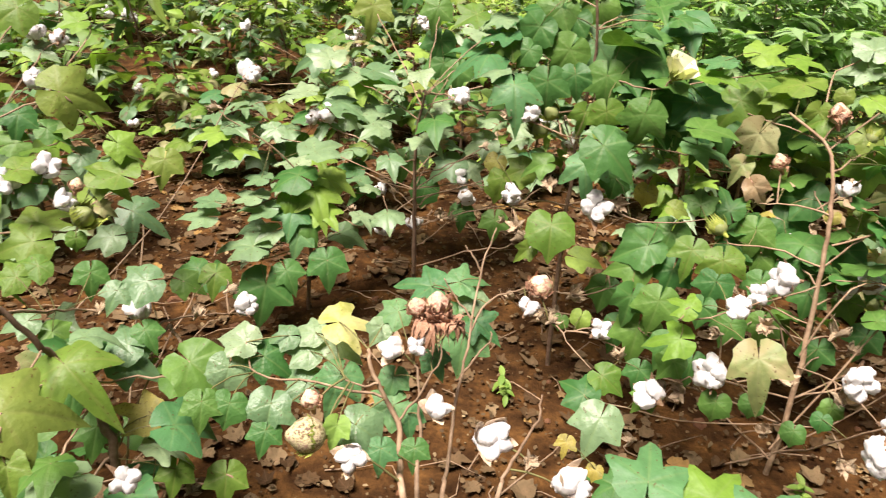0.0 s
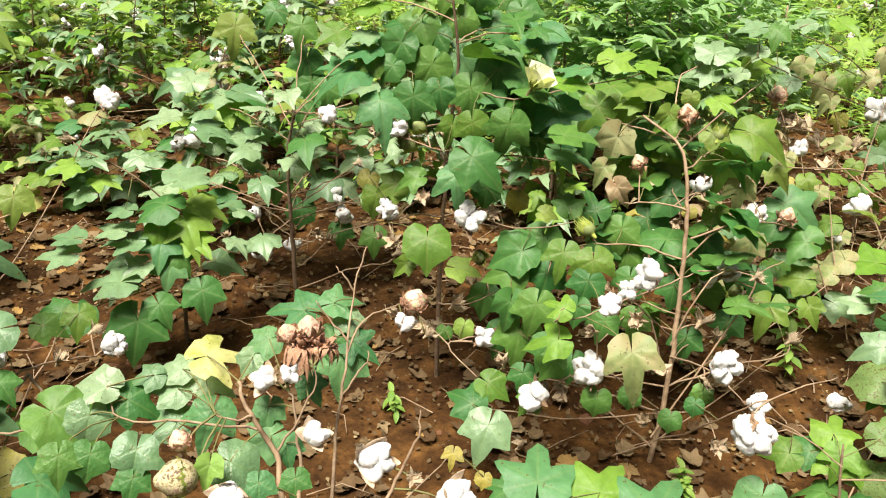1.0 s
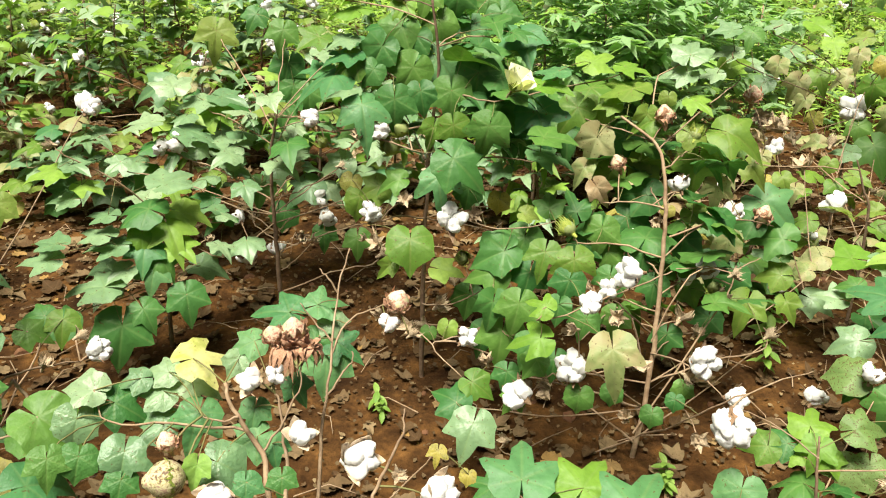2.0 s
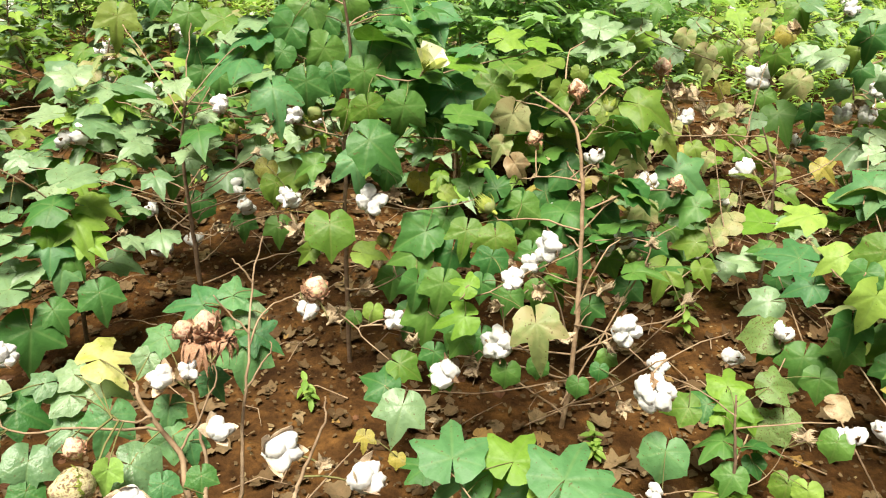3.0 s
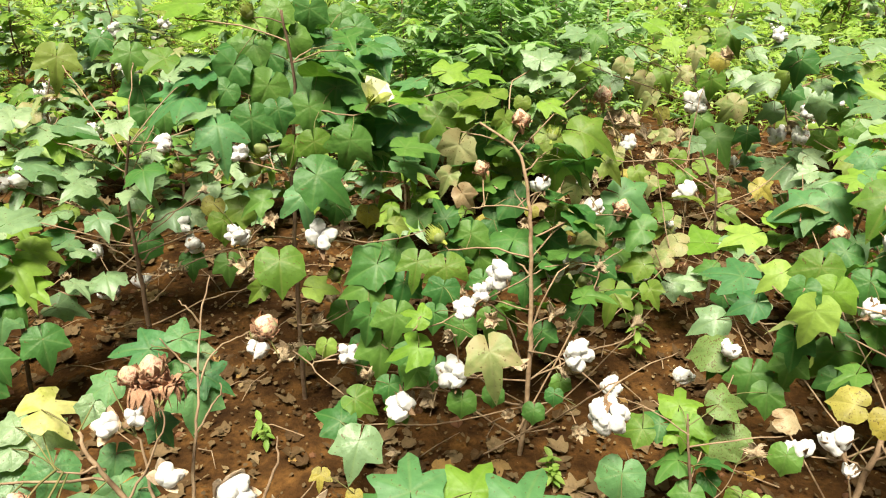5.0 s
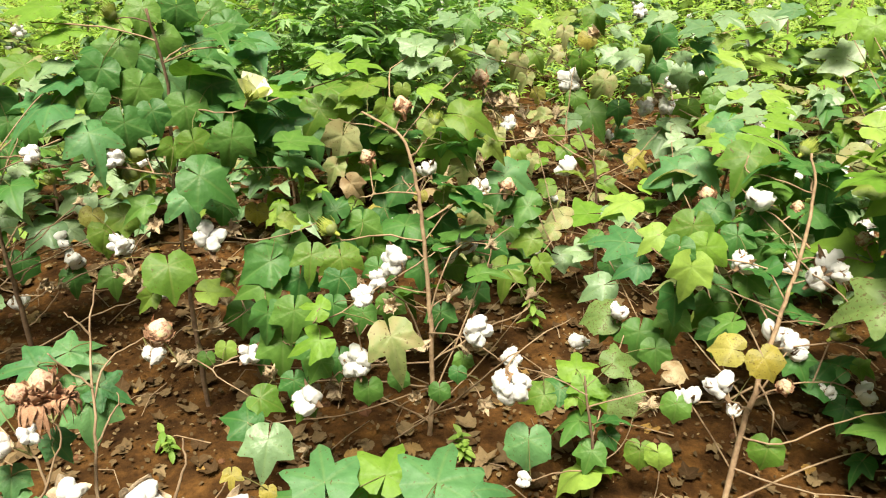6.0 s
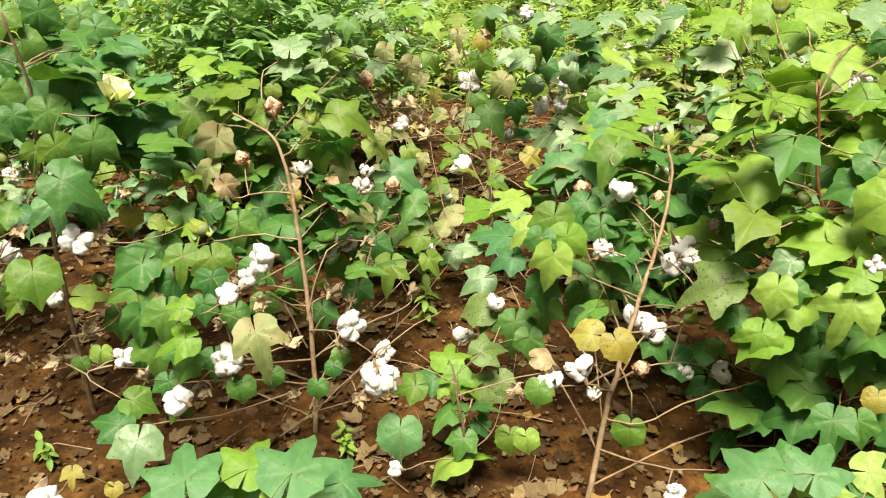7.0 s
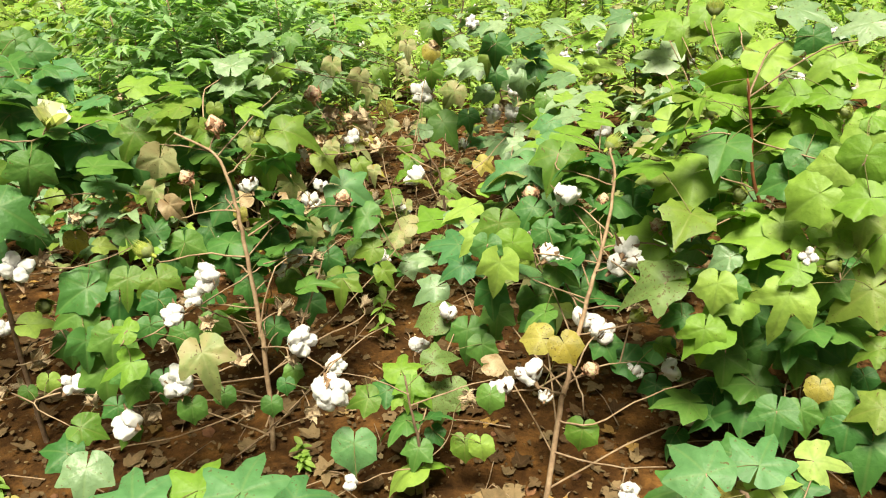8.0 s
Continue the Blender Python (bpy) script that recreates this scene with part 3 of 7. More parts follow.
    def fill(self, n, low, high, reach, mats, half=180, level=False):
        """More leaves on side shoots from low to high, within half a turn either way of the row's far side."""
        rnd = self.rnd
        top = self.stem[-1].z
        for k in range(n):
            u = (k + rnd.random()) / n
            z = low + (high - low) * u
            stem = min(self.stem, key=lambda s: abs(s.z - min(z, top)))
            a = radians(55 + ((k * 137.5 + rnd.uniform(-30, 30)) % 360 - 180) * half / 180)
            r = reach * rnd.uniform(0.25, 1.0) * (1.05 - 0.55 * max(0, u - 0.4))
            size = rnd.uniform(0.07, 0.125)
            self.leaf(stem.x + r * math.cos(a), stem.y + r * math.sin(a), z + rnd.uniform(-0.05, 0.05), size, math.degrees(a) + rnd.uniform(-50, 50),
                      rnd.uniform(-14, 14) if level else rnd.uniform(-26, 26), rnd.uniform(-16, 16) if level else rnd.uniform(-26, 26), rnd.choice(mats), True, rnd.choice((0, 2, 3, 8)) if level else None)

    def bare(self, n, low, high, reach, half=180):
        """Bare crooked twigs, most of them with an empty husk at the end."""
        rnd = self.rnd
        for k in range(n):
            z = low + (high - low) * (k + rnd.random()) / n
            stem = min(self.stem, key=lambda s: abs(s.z - min(z, self.stem[-1].z)))
            a = radians(55 + ((k * 137.5 + rnd.uniform(-40, 40)) % 360 - 180) * half / 180)
            r = reach * rnd.uniform(0.45, 1.0)
            end = Vector((stem.x + r * math.cos(a), stem.y + r * math.sin(a), max(0.05, z + rnd.uniform(-0.04, 0.06))))
            mid = Vector((stem.x + 0.5 * r * math.cos(a + 0.3), stem.y + 0.5 * r * math.sin(a + 0.3), max(0.04, z + rnd.uniform(-0.05, 0.02))))
            self.grow([mid, end], 0.26)
            if rnd.random() < 0.75:
                self.boll(end.x, end.y, end.z, rnd.uniform(0.03, 0.05), "husk", True)

    def done(self):
        if self.crown is not None:
            tagged(part("foliage", mesh_of("foliage", self.crown, [LEAF[c] for c in CROWN]), self.ob, None, "many lobed green leaves"), kind="stuff")
            wood = bmesh.new()
            for name, bm in self.meshes:
                me = mesh_of("wood", bm, [TWIG, PETIOLE])
                wood.from_mesh(me)
                bpy.data.meshes.remove(me)
            part("stem", mesh_of("stem", wood, [self.bark, PETIOLE]), self.ob)
            return self.ob
        for name, bm in self.meshes:
            part(name, mesh_of(name, bm, [self.bark if name == "stem" else TWIG, PETIOLE]), self.ob)
        return self.ob


def field_plant(height, leaves, mats, bolls, label, seed, reach=0.26, joined=True, kinds=("open", "open", "husk", "green")):
    """A plant of the rows behind, at the origin, grown by chance."""
    rnd = random.Random(seed)
    lean = rnd.uniform(-0.08, 0.08)
    p = Plant([(0, 0, 0), (lean * 0.4, 0.02, height * 0.35), (lean, -0.02, height * 0.7), (lean * 1.2, 0.02, height)], label, 0.008, joined=joined)
    for k in range(bolls):
        a, z = rnd.uniform(0, 6.28), height * rnd.uniform(0.35, 0.9)
        r = reach * rnd.uniform(0.7, 1.1)
        p.boll(r * math.cos(a), r * math.sin(a), z, rnd.uniform(0.05, 0.068), rnd.choice(kinds), True)
    p.fill(leaves, 0.10, height * 0.98, reach, mats)
    return p.done()

# ---- the ground ----
def soil_height(x, y):
    near = 1.0 if math.hypot(x - 1, y - 2) < 12 else 0.0
    p = Vector((x, y, 0))
    return near * (0.022 * noise.noise(p * 2.3) + 0.012 * noise.noise(p * 7.0) + 0.006 * noise.noise(p * 19.0))


def ground():
    """One sheet: fine near the walk, coarse out to the horizon."""
    def steps(mid):
        s = [mid - 4.5 + 9.0 * k / 180 for k in range(181)]
        far = [6, 8, 11, 16, 30, 70, 200, 600, 1500]
        return [mid - f for f in far[::-1]] + s + [mid + f for f in far]
    xs, ys = steps(1.3), steps(3.0)
    me = bpy.data.meshes.new("ground")
    verts = [(x, y, soil_height(x, y)) for y in ys for x in xs]
    w = len(xs)
    faces = [(j * w + i, j * w + i + 1, (j + 1) * w + i + 1, (j + 1) * w + i) for j in range(len(ys) - 1) for i in range(w - 1)]
    me.from_pydata(verts, [], faces)
    me.materials.append(SOIL)
    me.polygons.foreach_set("use_smooth", [True] * len(me.polygons))
    return tagged(new("ground", me), "bare reddish brown field soil", "soil", kind="structure")


ground()

# ---- the cotton plants along the near rows ----
plant = Plant([(0.976, 2.740, 0.020), (0.979, 2.740, 0.284), (0.986, 2.740, 0.533), (0.995, 2.739, 0.744), (1.016, 2.737, 0.951), (0.998, 2.739, 1.130)],
              'tall leafy green cotton plant with a pale yellow flower', radius=0.0075)
plant.fork((1.035, 2.542, 0.635), (1.151, 2.533, 0.591), (1.292, 2.511, 0.617))
plant.fork((0.810, 2.631, 0.816), (0.975, 2.624, 0.763))
plant.fork((0.968, 2.622, 0.329), (1.046, 2.597, 0.339), (1.135, 2.470, 0.466))
plant.fork((1.046, 2.483, 0.292), (0.981, 2.487, 0.284), (1.045, 2.366, 0.265))
plant.boll(1.187, 2.578, 0.952, 0.058, 'flower')
plant.boll(1.030, 2.536, 0.623, 0.061, 'open')
plant.boll(0.922, 2.803, 1.115, 0.043, 'green')
plant.boll(0.893, 2.674, 0.763, 0.057, 'green')
plant.boll(0.918, 2.678, 0.808, 0.051, 'green')
plant.boll(0.868, 2.640, 0.817, 0.039, 'open')
plant.boll(0.810, 2.631, 0.816, 0.040, 'husk')
plant.boll(0.699, 2.670, 0.842, 0.040, 'open')
plant.boll(0.834, 2.634, 0.606, 0.041, 'open')
plant.boll(1.089, 2.544, 0.630, 0.042, 'husk')
plant.boll(0.721, 2.663, 0.782, 0.035, 'green')
plant.boll(0.920, 2.595, 0.652, 0.044, 'husk')
plant.boll(1.064, 2.566, 0.496, 0.043, 'green')
plant.boll(1.017, 2.605, 0.334, 0.062, 'husk')
plant.boll(1.073, 2.489, 0.301, 0.047, 'open')
plant.boll(0.921, 2.541, 0.312, 0.049, 'husk')
plant.boll(0.841, 2.557, 0.551, 0.048, 'husk')
plant.leaf(0.766, 2.796, 1.145, 0.122, 170, -3, -13, 'n', which=13)
plant.leaf(0.801, 2.776, 1.091, 0.095, 133, -13, -11, 'n', which=6)
plant.leaf(0.917, 2.767, 1.039, 0.098, -155, 37, -49, 'g', which=0)
plant.leaf(0.956, 2.763, 1.013, 0.094, -146, 53, -46, 'g', which=3)
plant.leaf(1.028, 2.814, 1.042, 0.091, -61, 53, 29, 'g', which=6)
plant.leaf(1.113, 2.866, 1.025, 0.088, -96, 49, 1, 't', which=0)
plant.leaf(1.106, 2.824, 0.982, 0.081, -125, 36, -17, 'n', which=2)
plant.leaf(1.216, 2.947, 1.037, 0.095, -62, 53, 32, 'g', which=0)
plant.leaf(1.248, 2.814, 1.002, 0.121, -83, 29, 9, 't', which=12)
plant.leaf(1.024, 2.747, 0.961, 0.105, -39, 40, 44, 't', which=0)
plant.leaf(0.869, 2.730, 0.996, 0.097, -144, 53, -46, 'g', which=3)
plant.leaf(0.797, 2.708, 0.970, 0.084, -152, 26, -41, 'l', which=0)
plant.leaf(0.846, 2.696, 0.951, 0.068, -143, 42, -42, 'g', which=6)
plant.leaf(0.943, 2.712, 0.945, 0.107, -152, 56, -54, 'g', which=0)
plant.leaf(1.110, 2.688, 0.934, 0.113, -118, 66, -18, 'g', which=6)
plant.leaf(1.041, 2.666, 0.895, 0.106, -95, 66, 1, 'g', which=0)
plant.leaf(0.968, 2.680, 0.895, 0.082, -75, 61, 17, 'g', which=3)
plant.leaf(0.900, 2.664, 0.877, 0.101, -96, 68, -3, 'g', which=0)
plant.leaf(0.739, 2.699, 0.943, 0.127, -170, 1, -9, 't', which=1)
plant.leaf(0.822, 2.645, 0.871, 0.118, -83, 33, 3, 't', which=1)
plant.leaf(1.260, 2.628, 0.849, 0.128, -79, 34, 14, 't', which=2)
plant.leaf(1.111, 2.522, 0.849, 0.104, -138, 65, -36, 'g', which=1)
plant.leaf(1.039, 2.584, 0.835, 0.083, -80, 69, 15, 'l', which=0)
plant.leaf(0.991, 2.626, 0.819, 0.072, -131, 65, -34, 'l', which=10)
plant.leaf(1.045, 2.525, 0.772, 0.125, -37, 29, 39, 'g', which=0)
plant.leaf(1.006, 2.597, 0.693, 0.109, -83, 42, 8, 't', which=4)
plant.leaf(0.898, 2.628, 0.691, 0.073, -170, 8, -34, 'g', which=5)
plant.leaf(0.848, 2.669, 0.655, 0.081, -165, 17, -47, 'l', which=0)
plant.leaf(0.805, 2.675, 0.621, 0.074, -116, 53, -22, 'l', which=6)
plant.leaf(0.785, 2.698, 0.661, 0.057, -118, 46, -22, 'y', which=6)
plant.leaf(1.088, 2.638, 0.647, 0.077, -115, 61, -15, 'g', which=3)
plant.leaf(1.179, 2.684, 0.599, 0.060, -115, 61, -13, 'y', which=6)
plant.leaf(1.226, 2.542, 0.626, 0.052, -18, 4, 33, 'l', which=3)
plant.leaf(1.285, 2.557, 0.642, 0.075, 82, -49, -5, 'g', which=5)
plant.leaf(1.293, 2.651, 0.962, 0.091, 156, -1, -6, 't', which=13)
plant.leaf(1.274, 2.622, 0.931, 0.096, -23, 2, 9, 'n', which=12)
plant.leaf(1.419, 2.730, 0.967, 0.096, 22, -20, 23, 'n', which=13)
plant.leaf(1.513, 2.733, 0.950, 0.085, -25, 1, 9, 'n', which=13)
plant.leaf(0.780, 2.741, 1.023, 0.084, -142, 6, -8, 'b', which=13)
plant.leaf(0.784, 2.720, 0.989, 0.095, -155, 4, -9, 't', which=13)
plant.leaf(0.710, 2.743, 1.024, 0.083, -146, 16, -26, 'l', which=12)
plant.leaf(1.077, 2.854, 1.102, 0.092, -129, 73, -32, 'g', which=0)
plant.leaf(1.205, 2.787, 0.978, 0.056, -17, 3, 21, 'l', which=12)
plant.leaf(0.993, 2.822, 1.113, 0.083, -120, 48, -20, 'g', which=0)
plant.leaf(1.183, 2.986, 1.069, 0.086, -77, 58, 19, 'g', which=0)
plant.leaf(0.929, 2.795, 1.090, 0.070, -131, 34, -24, 'n', which=2)
plant.leaf(0.927, 2.498, 0.571, 0.115, -94, 36, -1, 'l', which=6)
plant.leaf(0.872, 2.534, 0.493, 0.057, -152, 37, -48, 'l', which=9)
plant.leaf(1.031, 2.661, 0.411, 0.084, -17, 5, 24, 'n', which=12)
plant.leaf(1.150, 2.509, 0.534, 0.122, -173, 17, -43, 'g', which=3)
plant.leaf(1.129, 2.491, 0.488, 0.098, 179, 9, -47, 'g', which=0)
plant.leaf(1.127, 2.434, 0.423, 0.097, -118, 59, -16, 'g', which=9)
plant.leaf(1.152, 2.421, 0.340, 0.117, -113, 55, -10, 'g', which=0)
plant.leaf(1.027, 2.521, 0.309, 0.053, -111, 52, -12, 'n', which=6)
plant.leaf(0.976, 2.525, 0.295, 0.043, -110, 52, -12, 'g', which=6)
plant.leaf(1.183, 2.395, 0.437, 0.102, -122, 55, -17, 'g', which=0)
plant.leaf(1.101, 2.665, 0.313, 0.095, -112, 54, -12, 'g', which=3)
plant.leaf(1.196, 2.313, 0.375, 0.082, -129, 51, -21, 'g', which=0)
plant.leaf(1.220, 2.543, 0.548, 0.100, -128, 50, -20, 'g', which=0)
# more leaves behind the flower, added to shade the hollow under the crown
plant.leaf(1.180, 2.714, 0.842, 0.106, -63, 23, 17, 'g', which=12)
plant.leaf(1.254, 2.778, 0.853, 0.117, -115, 28, -6, 'g', which=13)
plant.leaf(1.353, 2.878, 0.799, 0.125, -84, 27, 9, 'g', which=13)
plant.leaf(1.404, 2.876, 0.734, 0.121, -100, 36, 3, 'g', which=0)
plant.leaf(1.276, 2.847, 0.761, 0.123, -109, 36, -4, 'g', which=0)
plant.leaf(1.374, 2.932, 0.697, 0.130, -129, 33, -15, 'g', which=0)
plant.leaf(1.212, 2.768, 0.769, 0.111, -88, 36, 8, 'g', which=0)
plant.leaf(1.194, 2.841, 0.861, 0.118, -130, 26, -14, 'g', which=13)
plant.leaf(1.340, 2.943, 0.826, 0.127, -49, 12, 16, 'g', which=12)
plant.leaf(1.441, 2.958, 0.784, 0.124, -157, 13, -16, 'g', which=13)
plant.leaf(1.475, 2.884, 0.848, 0.113, -64, 15, 14, 'l', which=13)
plant.leaf(1.144, 2.752, 0.837, 0.101, -109, 45, -7, 'g', which=0)
plant.fill(56, 0.75, 1.06, 0.32, "ggtgg", 100)
plant.bare(4, 0.15, 0.55, 0.26, 150)
plant.done()

plant = Plant([(1.498, 2.321, 0.066), (1.534, 2.361, 0.219), (1.546, 2.404, 0.404), (1.551, 2.440, 0.585), (1.554, 2.477, 0.681), (1.550, 2.519, 0.768), (1.528, 2.553, 0.810), (1.464, 2.613, 0.854)],
              'leaning cotton plant with open white bolls and browning leaves', radius=0.0075, bark=TWIG)
plant.fork((1.535, 2.386, 0.329), (1.609, 2.388, 0.513), (1.792, 2.509, 0.463))
plant.fork((1.535, 2.378, 0.299), (1.571, 2.215, 0.364), (1.613, 2.131, 0.336))
plant.fork((1.502, 2.317, 0.080), (1.557, 2.221, 0.193), (1.597, 2.103, 0.349), (1.688, 2.090, 0.403), (1.797, 2.111, 0.417))
plant.fork((1.521, 2.367, 0.256), (1.448, 2.389, 0.436), (1.325, 2.309, 0.397))
plant.fork((1.533, 2.400, 0.349), (1.408, 2.285, 0.491), (1.365, 2.285, 0.540))
plant.fork((1.553, 2.469, 0.660), (1.499, 2.529, 0.657), (1.436, 2.576, 0.635), (1.425, 2.620, 0.597))
plant.fork((1.563, 2.441, 0.598), (1.689, 2.448, 0.635), (1.947, 2.687, 0.509), (2.373, 3.002, 0.305), (2.408, 2.760, 0.470))
plant.fork((1.515, 2.349, 0.158), (1.372, 2.250, 0.320), (1.303, 2.251, 0.389))
plant.fork((1.499, 2.317, 0.062), (1.342, 2.350, 0.196), (1.242, 2.244, 0.347), (1.194, 2.236, 0.303))
plant.fork((1.497, 2.325, 0.086), (1.729, 2.424, 0.418), (1.793, 2.511, 0.453), (1.875, 2.541, 0.477))
plant.boll(1.556, 2.562, 0.867, 0.058, 'dry')
plant.boll(1.475, 2.623, 0.724, 0.051, 'dry')
plant.boll(1.686, 2.655, 0.787, 0.044, 'green')
plant.boll(1.317, 2.478, 0.610, 0.051, 'green')
plant.boll(1.516, 2.567, 0.532, 0.043, 'open')
plant.boll(1.416, 2.283, 0.589, 0.058, 'open')
plant.boll(1.310, 2.222, 0.547, 0.046, 'open')
plant.boll(1.373, 2.298, 0.539, 0.038, 'open')
plant.boll(1.381, 2.252, 0.491, 0.043, 'husk')
plant.boll(1.641, 2.484, 0.455, 0.039, 'open')
plant.boll(1.697, 2.492, 0.474, 0.054, 'open')
plant.boll(1.623, 2.420, 0.385, 0.063, 'husk')
plant.boll(1.622, 2.558, 0.686, 0.045, 'open')
plant.boll(1.812, 2.618, 0.576, 0.046, 'open')
plant.boll(1.953, 2.706, 0.525, 0.063, 'dry')
plant.boll(1.584, 2.211, 0.387, 0.065, 'open')
plant.boll(1.563, 2.215, 0.341, 0.043, 'husk')
plant.boll(1.164, 2.238, 0.300, 0.060, 'open')
plant.boll(1.296, 2.256, 0.355, 0.063, 'open')
plant.boll(1.431, 2.207, 0.390, 0.053, 'husk')
plant.boll(1.448, 2.273, 0.185, 0.042, 'husk')
plant.boll(1.222, 2.235, 0.311, 0.046, 'husk')
plant.boll(1.636, 2.131, 0.337, 0.047, 'open')
plant.boll(1.581, 2.022, 0.350, 0.077, 'fluffy')
plant.boll(1.164, 2.365, 0.054, 0.043, 'husk')
plant.boll(1.761, 2.483, 0.401, 0.046, 'husk')
plant.boll(1.279, 2.245, 0.469, 0.035, 'husk')
plant.boll(1.184, 2.246, 0.316, 0.036, 'husk')
plant.boll(1.859, 2.395, 0.329, 0.046, 'husk')
plant.boll(1.107, 2.372, 0.308, 0.042, 'husk')
plant.boll(0.962, 2.560, 0.306, 0.045, 'husk')
plant.leaf(1.422, 2.669, 0.766, 0.111, -139, 63, -29, 'o', which=7)
plant.leaf(1.387, 2.639, 0.702, 0.068, -141, 45, -26, 'o', which=9)
plant.leaf(1.416, 2.579, 0.670, 0.071, -50, 46, 49, 'd', which=9)
plant.leaf(1.355, 2.567, 0.630, 0.087, 113, -49, -31, 'g', which=4)
plant.leaf(1.252, 2.447, 0.552, 0.091, -119, 48, -12, 'l', which=2)
plant.leaf(1.317, 2.403, 0.549, 0.099, -98, 52, 7, 'l', which=4)
plant.leaf(1.521, 2.595, 0.579, 0.105, -28, 11, 55, 'g', which=6)
plant.leaf(1.420, 2.535, 0.570, 0.093, -116, 60, -6, 'g', which=0)
plant.leaf(1.543, 2.602, 0.646, 0.107, 157, -2, -50, 'g', which=0)
plant.leaf(1.776, 2.662, 0.625, 0.086, -117, 64, 0, 'o', which=7)
plant.leaf(1.782, 2.639, 0.794, 0.130, -38, 7, 32, 'l', which=5)
plant.leaf(1.499, 2.694, 0.909, 0.127, 123, -10, -13, 'l', which=13)
plant.leaf(1.677, 2.739, 0.988, 0.101, 61, -35, 3, 'b', which=2)
plant.leaf(1.655, 2.729, 0.936, 0.089, 168, 6, -29, 'b', which=13)
plant.leaf(1.843, 2.825, 0.925, 0.084, 1, -27, 42, 'n', which=9)
plant.leaf(1.523, 2.598, 0.855, 0.066, -134, 70, -22, 'l', which=9)
plant.leaf(1.573, 2.600, 0.900, 0.043, -117, 63, -4, 'l', which=6)
plant.leaf(1.688, 2.678, 0.868, 0.075, -56, 11, 17, 'n', which=13)
plant.leaf(1.713, 2.673, 0.701, 0.119, -117, 62, -2, 'l', which=0)
plant.leaf(1.559, 2.465, 0.656, 0.035, -117, 62, -3, 'y', which=6)
plant.leaf(2.000, 2.764, 0.535, 0.148, -49, 13, 33, 't', which=5)
plant.leaf(1.929, 2.767, 0.646, 0.083, -62, 28, 35, 'l', which=5)
plant.leaf(1.830, 2.490, 0.354, 0.111, -133, 50, -10, 'l', which=10)
plant.leaf(1.771, 2.539, 0.521, 0.086, -117, 61, 1, 'o', which=9)
plant.leaf(2.014, 2.712, 0.449, 0.122, 150, 1, -41, 'g', which=5)
plant.leaf(2.220, 2.808, 0.337, 0.101, 149, 2, -26, 'o', which=6)
plant.leaf(2.141, 2.736, 0.328, 0.072, 149, 2, -33, 'o', which=6)
plant.leaf(1.198, 2.220, 0.551, 0.063, 143, -17, -33, 'n', which=4)
plant.leaf(1.182, 2.206, 0.476, 0.089, 170, 2, -29, 'n', which=4)
plant.leaf(1.195, 2.238, 0.385, 0.070, -149, 36, -31, 'g', which=3)
plant.leaf(1.332, 2.113, 0.480, 0.120, -94, 43, 11, 'o', which=10)
plant.leaf(1.302, 2.215, 0.295, 0.068, -115, 54, -5, 'g', which=6)
plant.leaf(1.498, 2.237, 0.211, 0.055, -116, 49, -1, 'g', which=6)
plant.leaf(1.529, 2.194, 0.286, 0.044, -117, 45, 0, 'g', which=6)
plant.leaf(1.384, 2.224, 0.295, 0.053, -115, 50, -3, 'g', which=6)
plant.leaf(1.075, 2.323, 0.271, 0.083, -36, 17, 29, 'l', which=3)
plant.leaf(1.014, 2.291, 0.253, 0.090, 144, -17, -28, 'g', which=0)
plant.leaf(1.046, 2.196, 0.237, 0.110, -120, 34, -13, 'b', which=0)
plant.leaf(1.517, 2.711, 0.756, 0.095, -116, 60, -6, 'g', which=0)
plant.leaf(1.471, 2.665, 0.679, 0.080, -124, 57, -13, 'l', which=0)
plant.leaf(1.576, 2.676, 0.708, 0.102, -73, 45, 29, 'l', which=0)
plant.leaf(1.383, 2.752, 0.827, 0.106, -153, 43, -37, 'l', which=0)
plant.leaf(1.453, 2.774, 0.820, 0.095, -114, 54, -6, 'l', which=3)
plant.leaf(1.668, 2.583, 0.503, 0.098, -117, 60, -2, 'g', which=0)
plant.leaf(1.753, 2.574, 0.444, 0.086, -117, 56, 0, 'g', which=0)
plant.leaf(1.523, 2.485, 0.523, 0.091, -116, 59, -4, 'g', which=0)
plant.leaf(1.388, 2.549, 0.525, 0.085, -133, 56, -22, 'g', which=0)
plant.leaf(1.413, 2.411, 0.499, 0.075, -115, 57, -5, 'g', which=0)
plant.leaf(1.682, 2.572, 0.599, 0.068, -51, 22, 37, 'l', which=0)
plant.leaf(1.928, 2.724, 0.499, 0.092, 160, 8, -41, 'g', which=0)
plant.leaf(1.301, 2.386, 0.506, 0.084, -131, 54, -21, 'g', which=0)
plant.leaf(1.548, 2.453, 0.448, 0.079, -116, 57, -3, 'g', which=0)
plant.leaf(1.687, 2.533, 0.386, 0.077, -74, 43, 31, 'g', which=3)
plant.leaf(1.530, 2.586, 0.849, 0.078, 177, 13, -35, 'l', which=5)
plant.leaf(1.678, 2.649, 0.790, 0.081, -41, 16, 43, 'l', which=0)
plant.leaf(1.457, 2.681, 0.865, 0.065, 171, 5, -28, 'l', which=13)
plant.leaf(1.127, 2.526, 0.277, 0.091, -128, 51, -23, 'g', which=0)
plant.leaf(1.224, 2.474, 0.482, 0.093, -122, 55, -16, 'g', which=0)
plant.leaf(1.265, 2.326, 0.475, 0.070, -115, 57, -8, 'g', which=3)
plant.leaf(1.335, 2.331, 0.430, 0.072, -132, 54, -20, 'g', which=0)
plant.leaf(1.268, 2.329, 0.319, 0.073, -114, 53, -7, 'g', which=0)
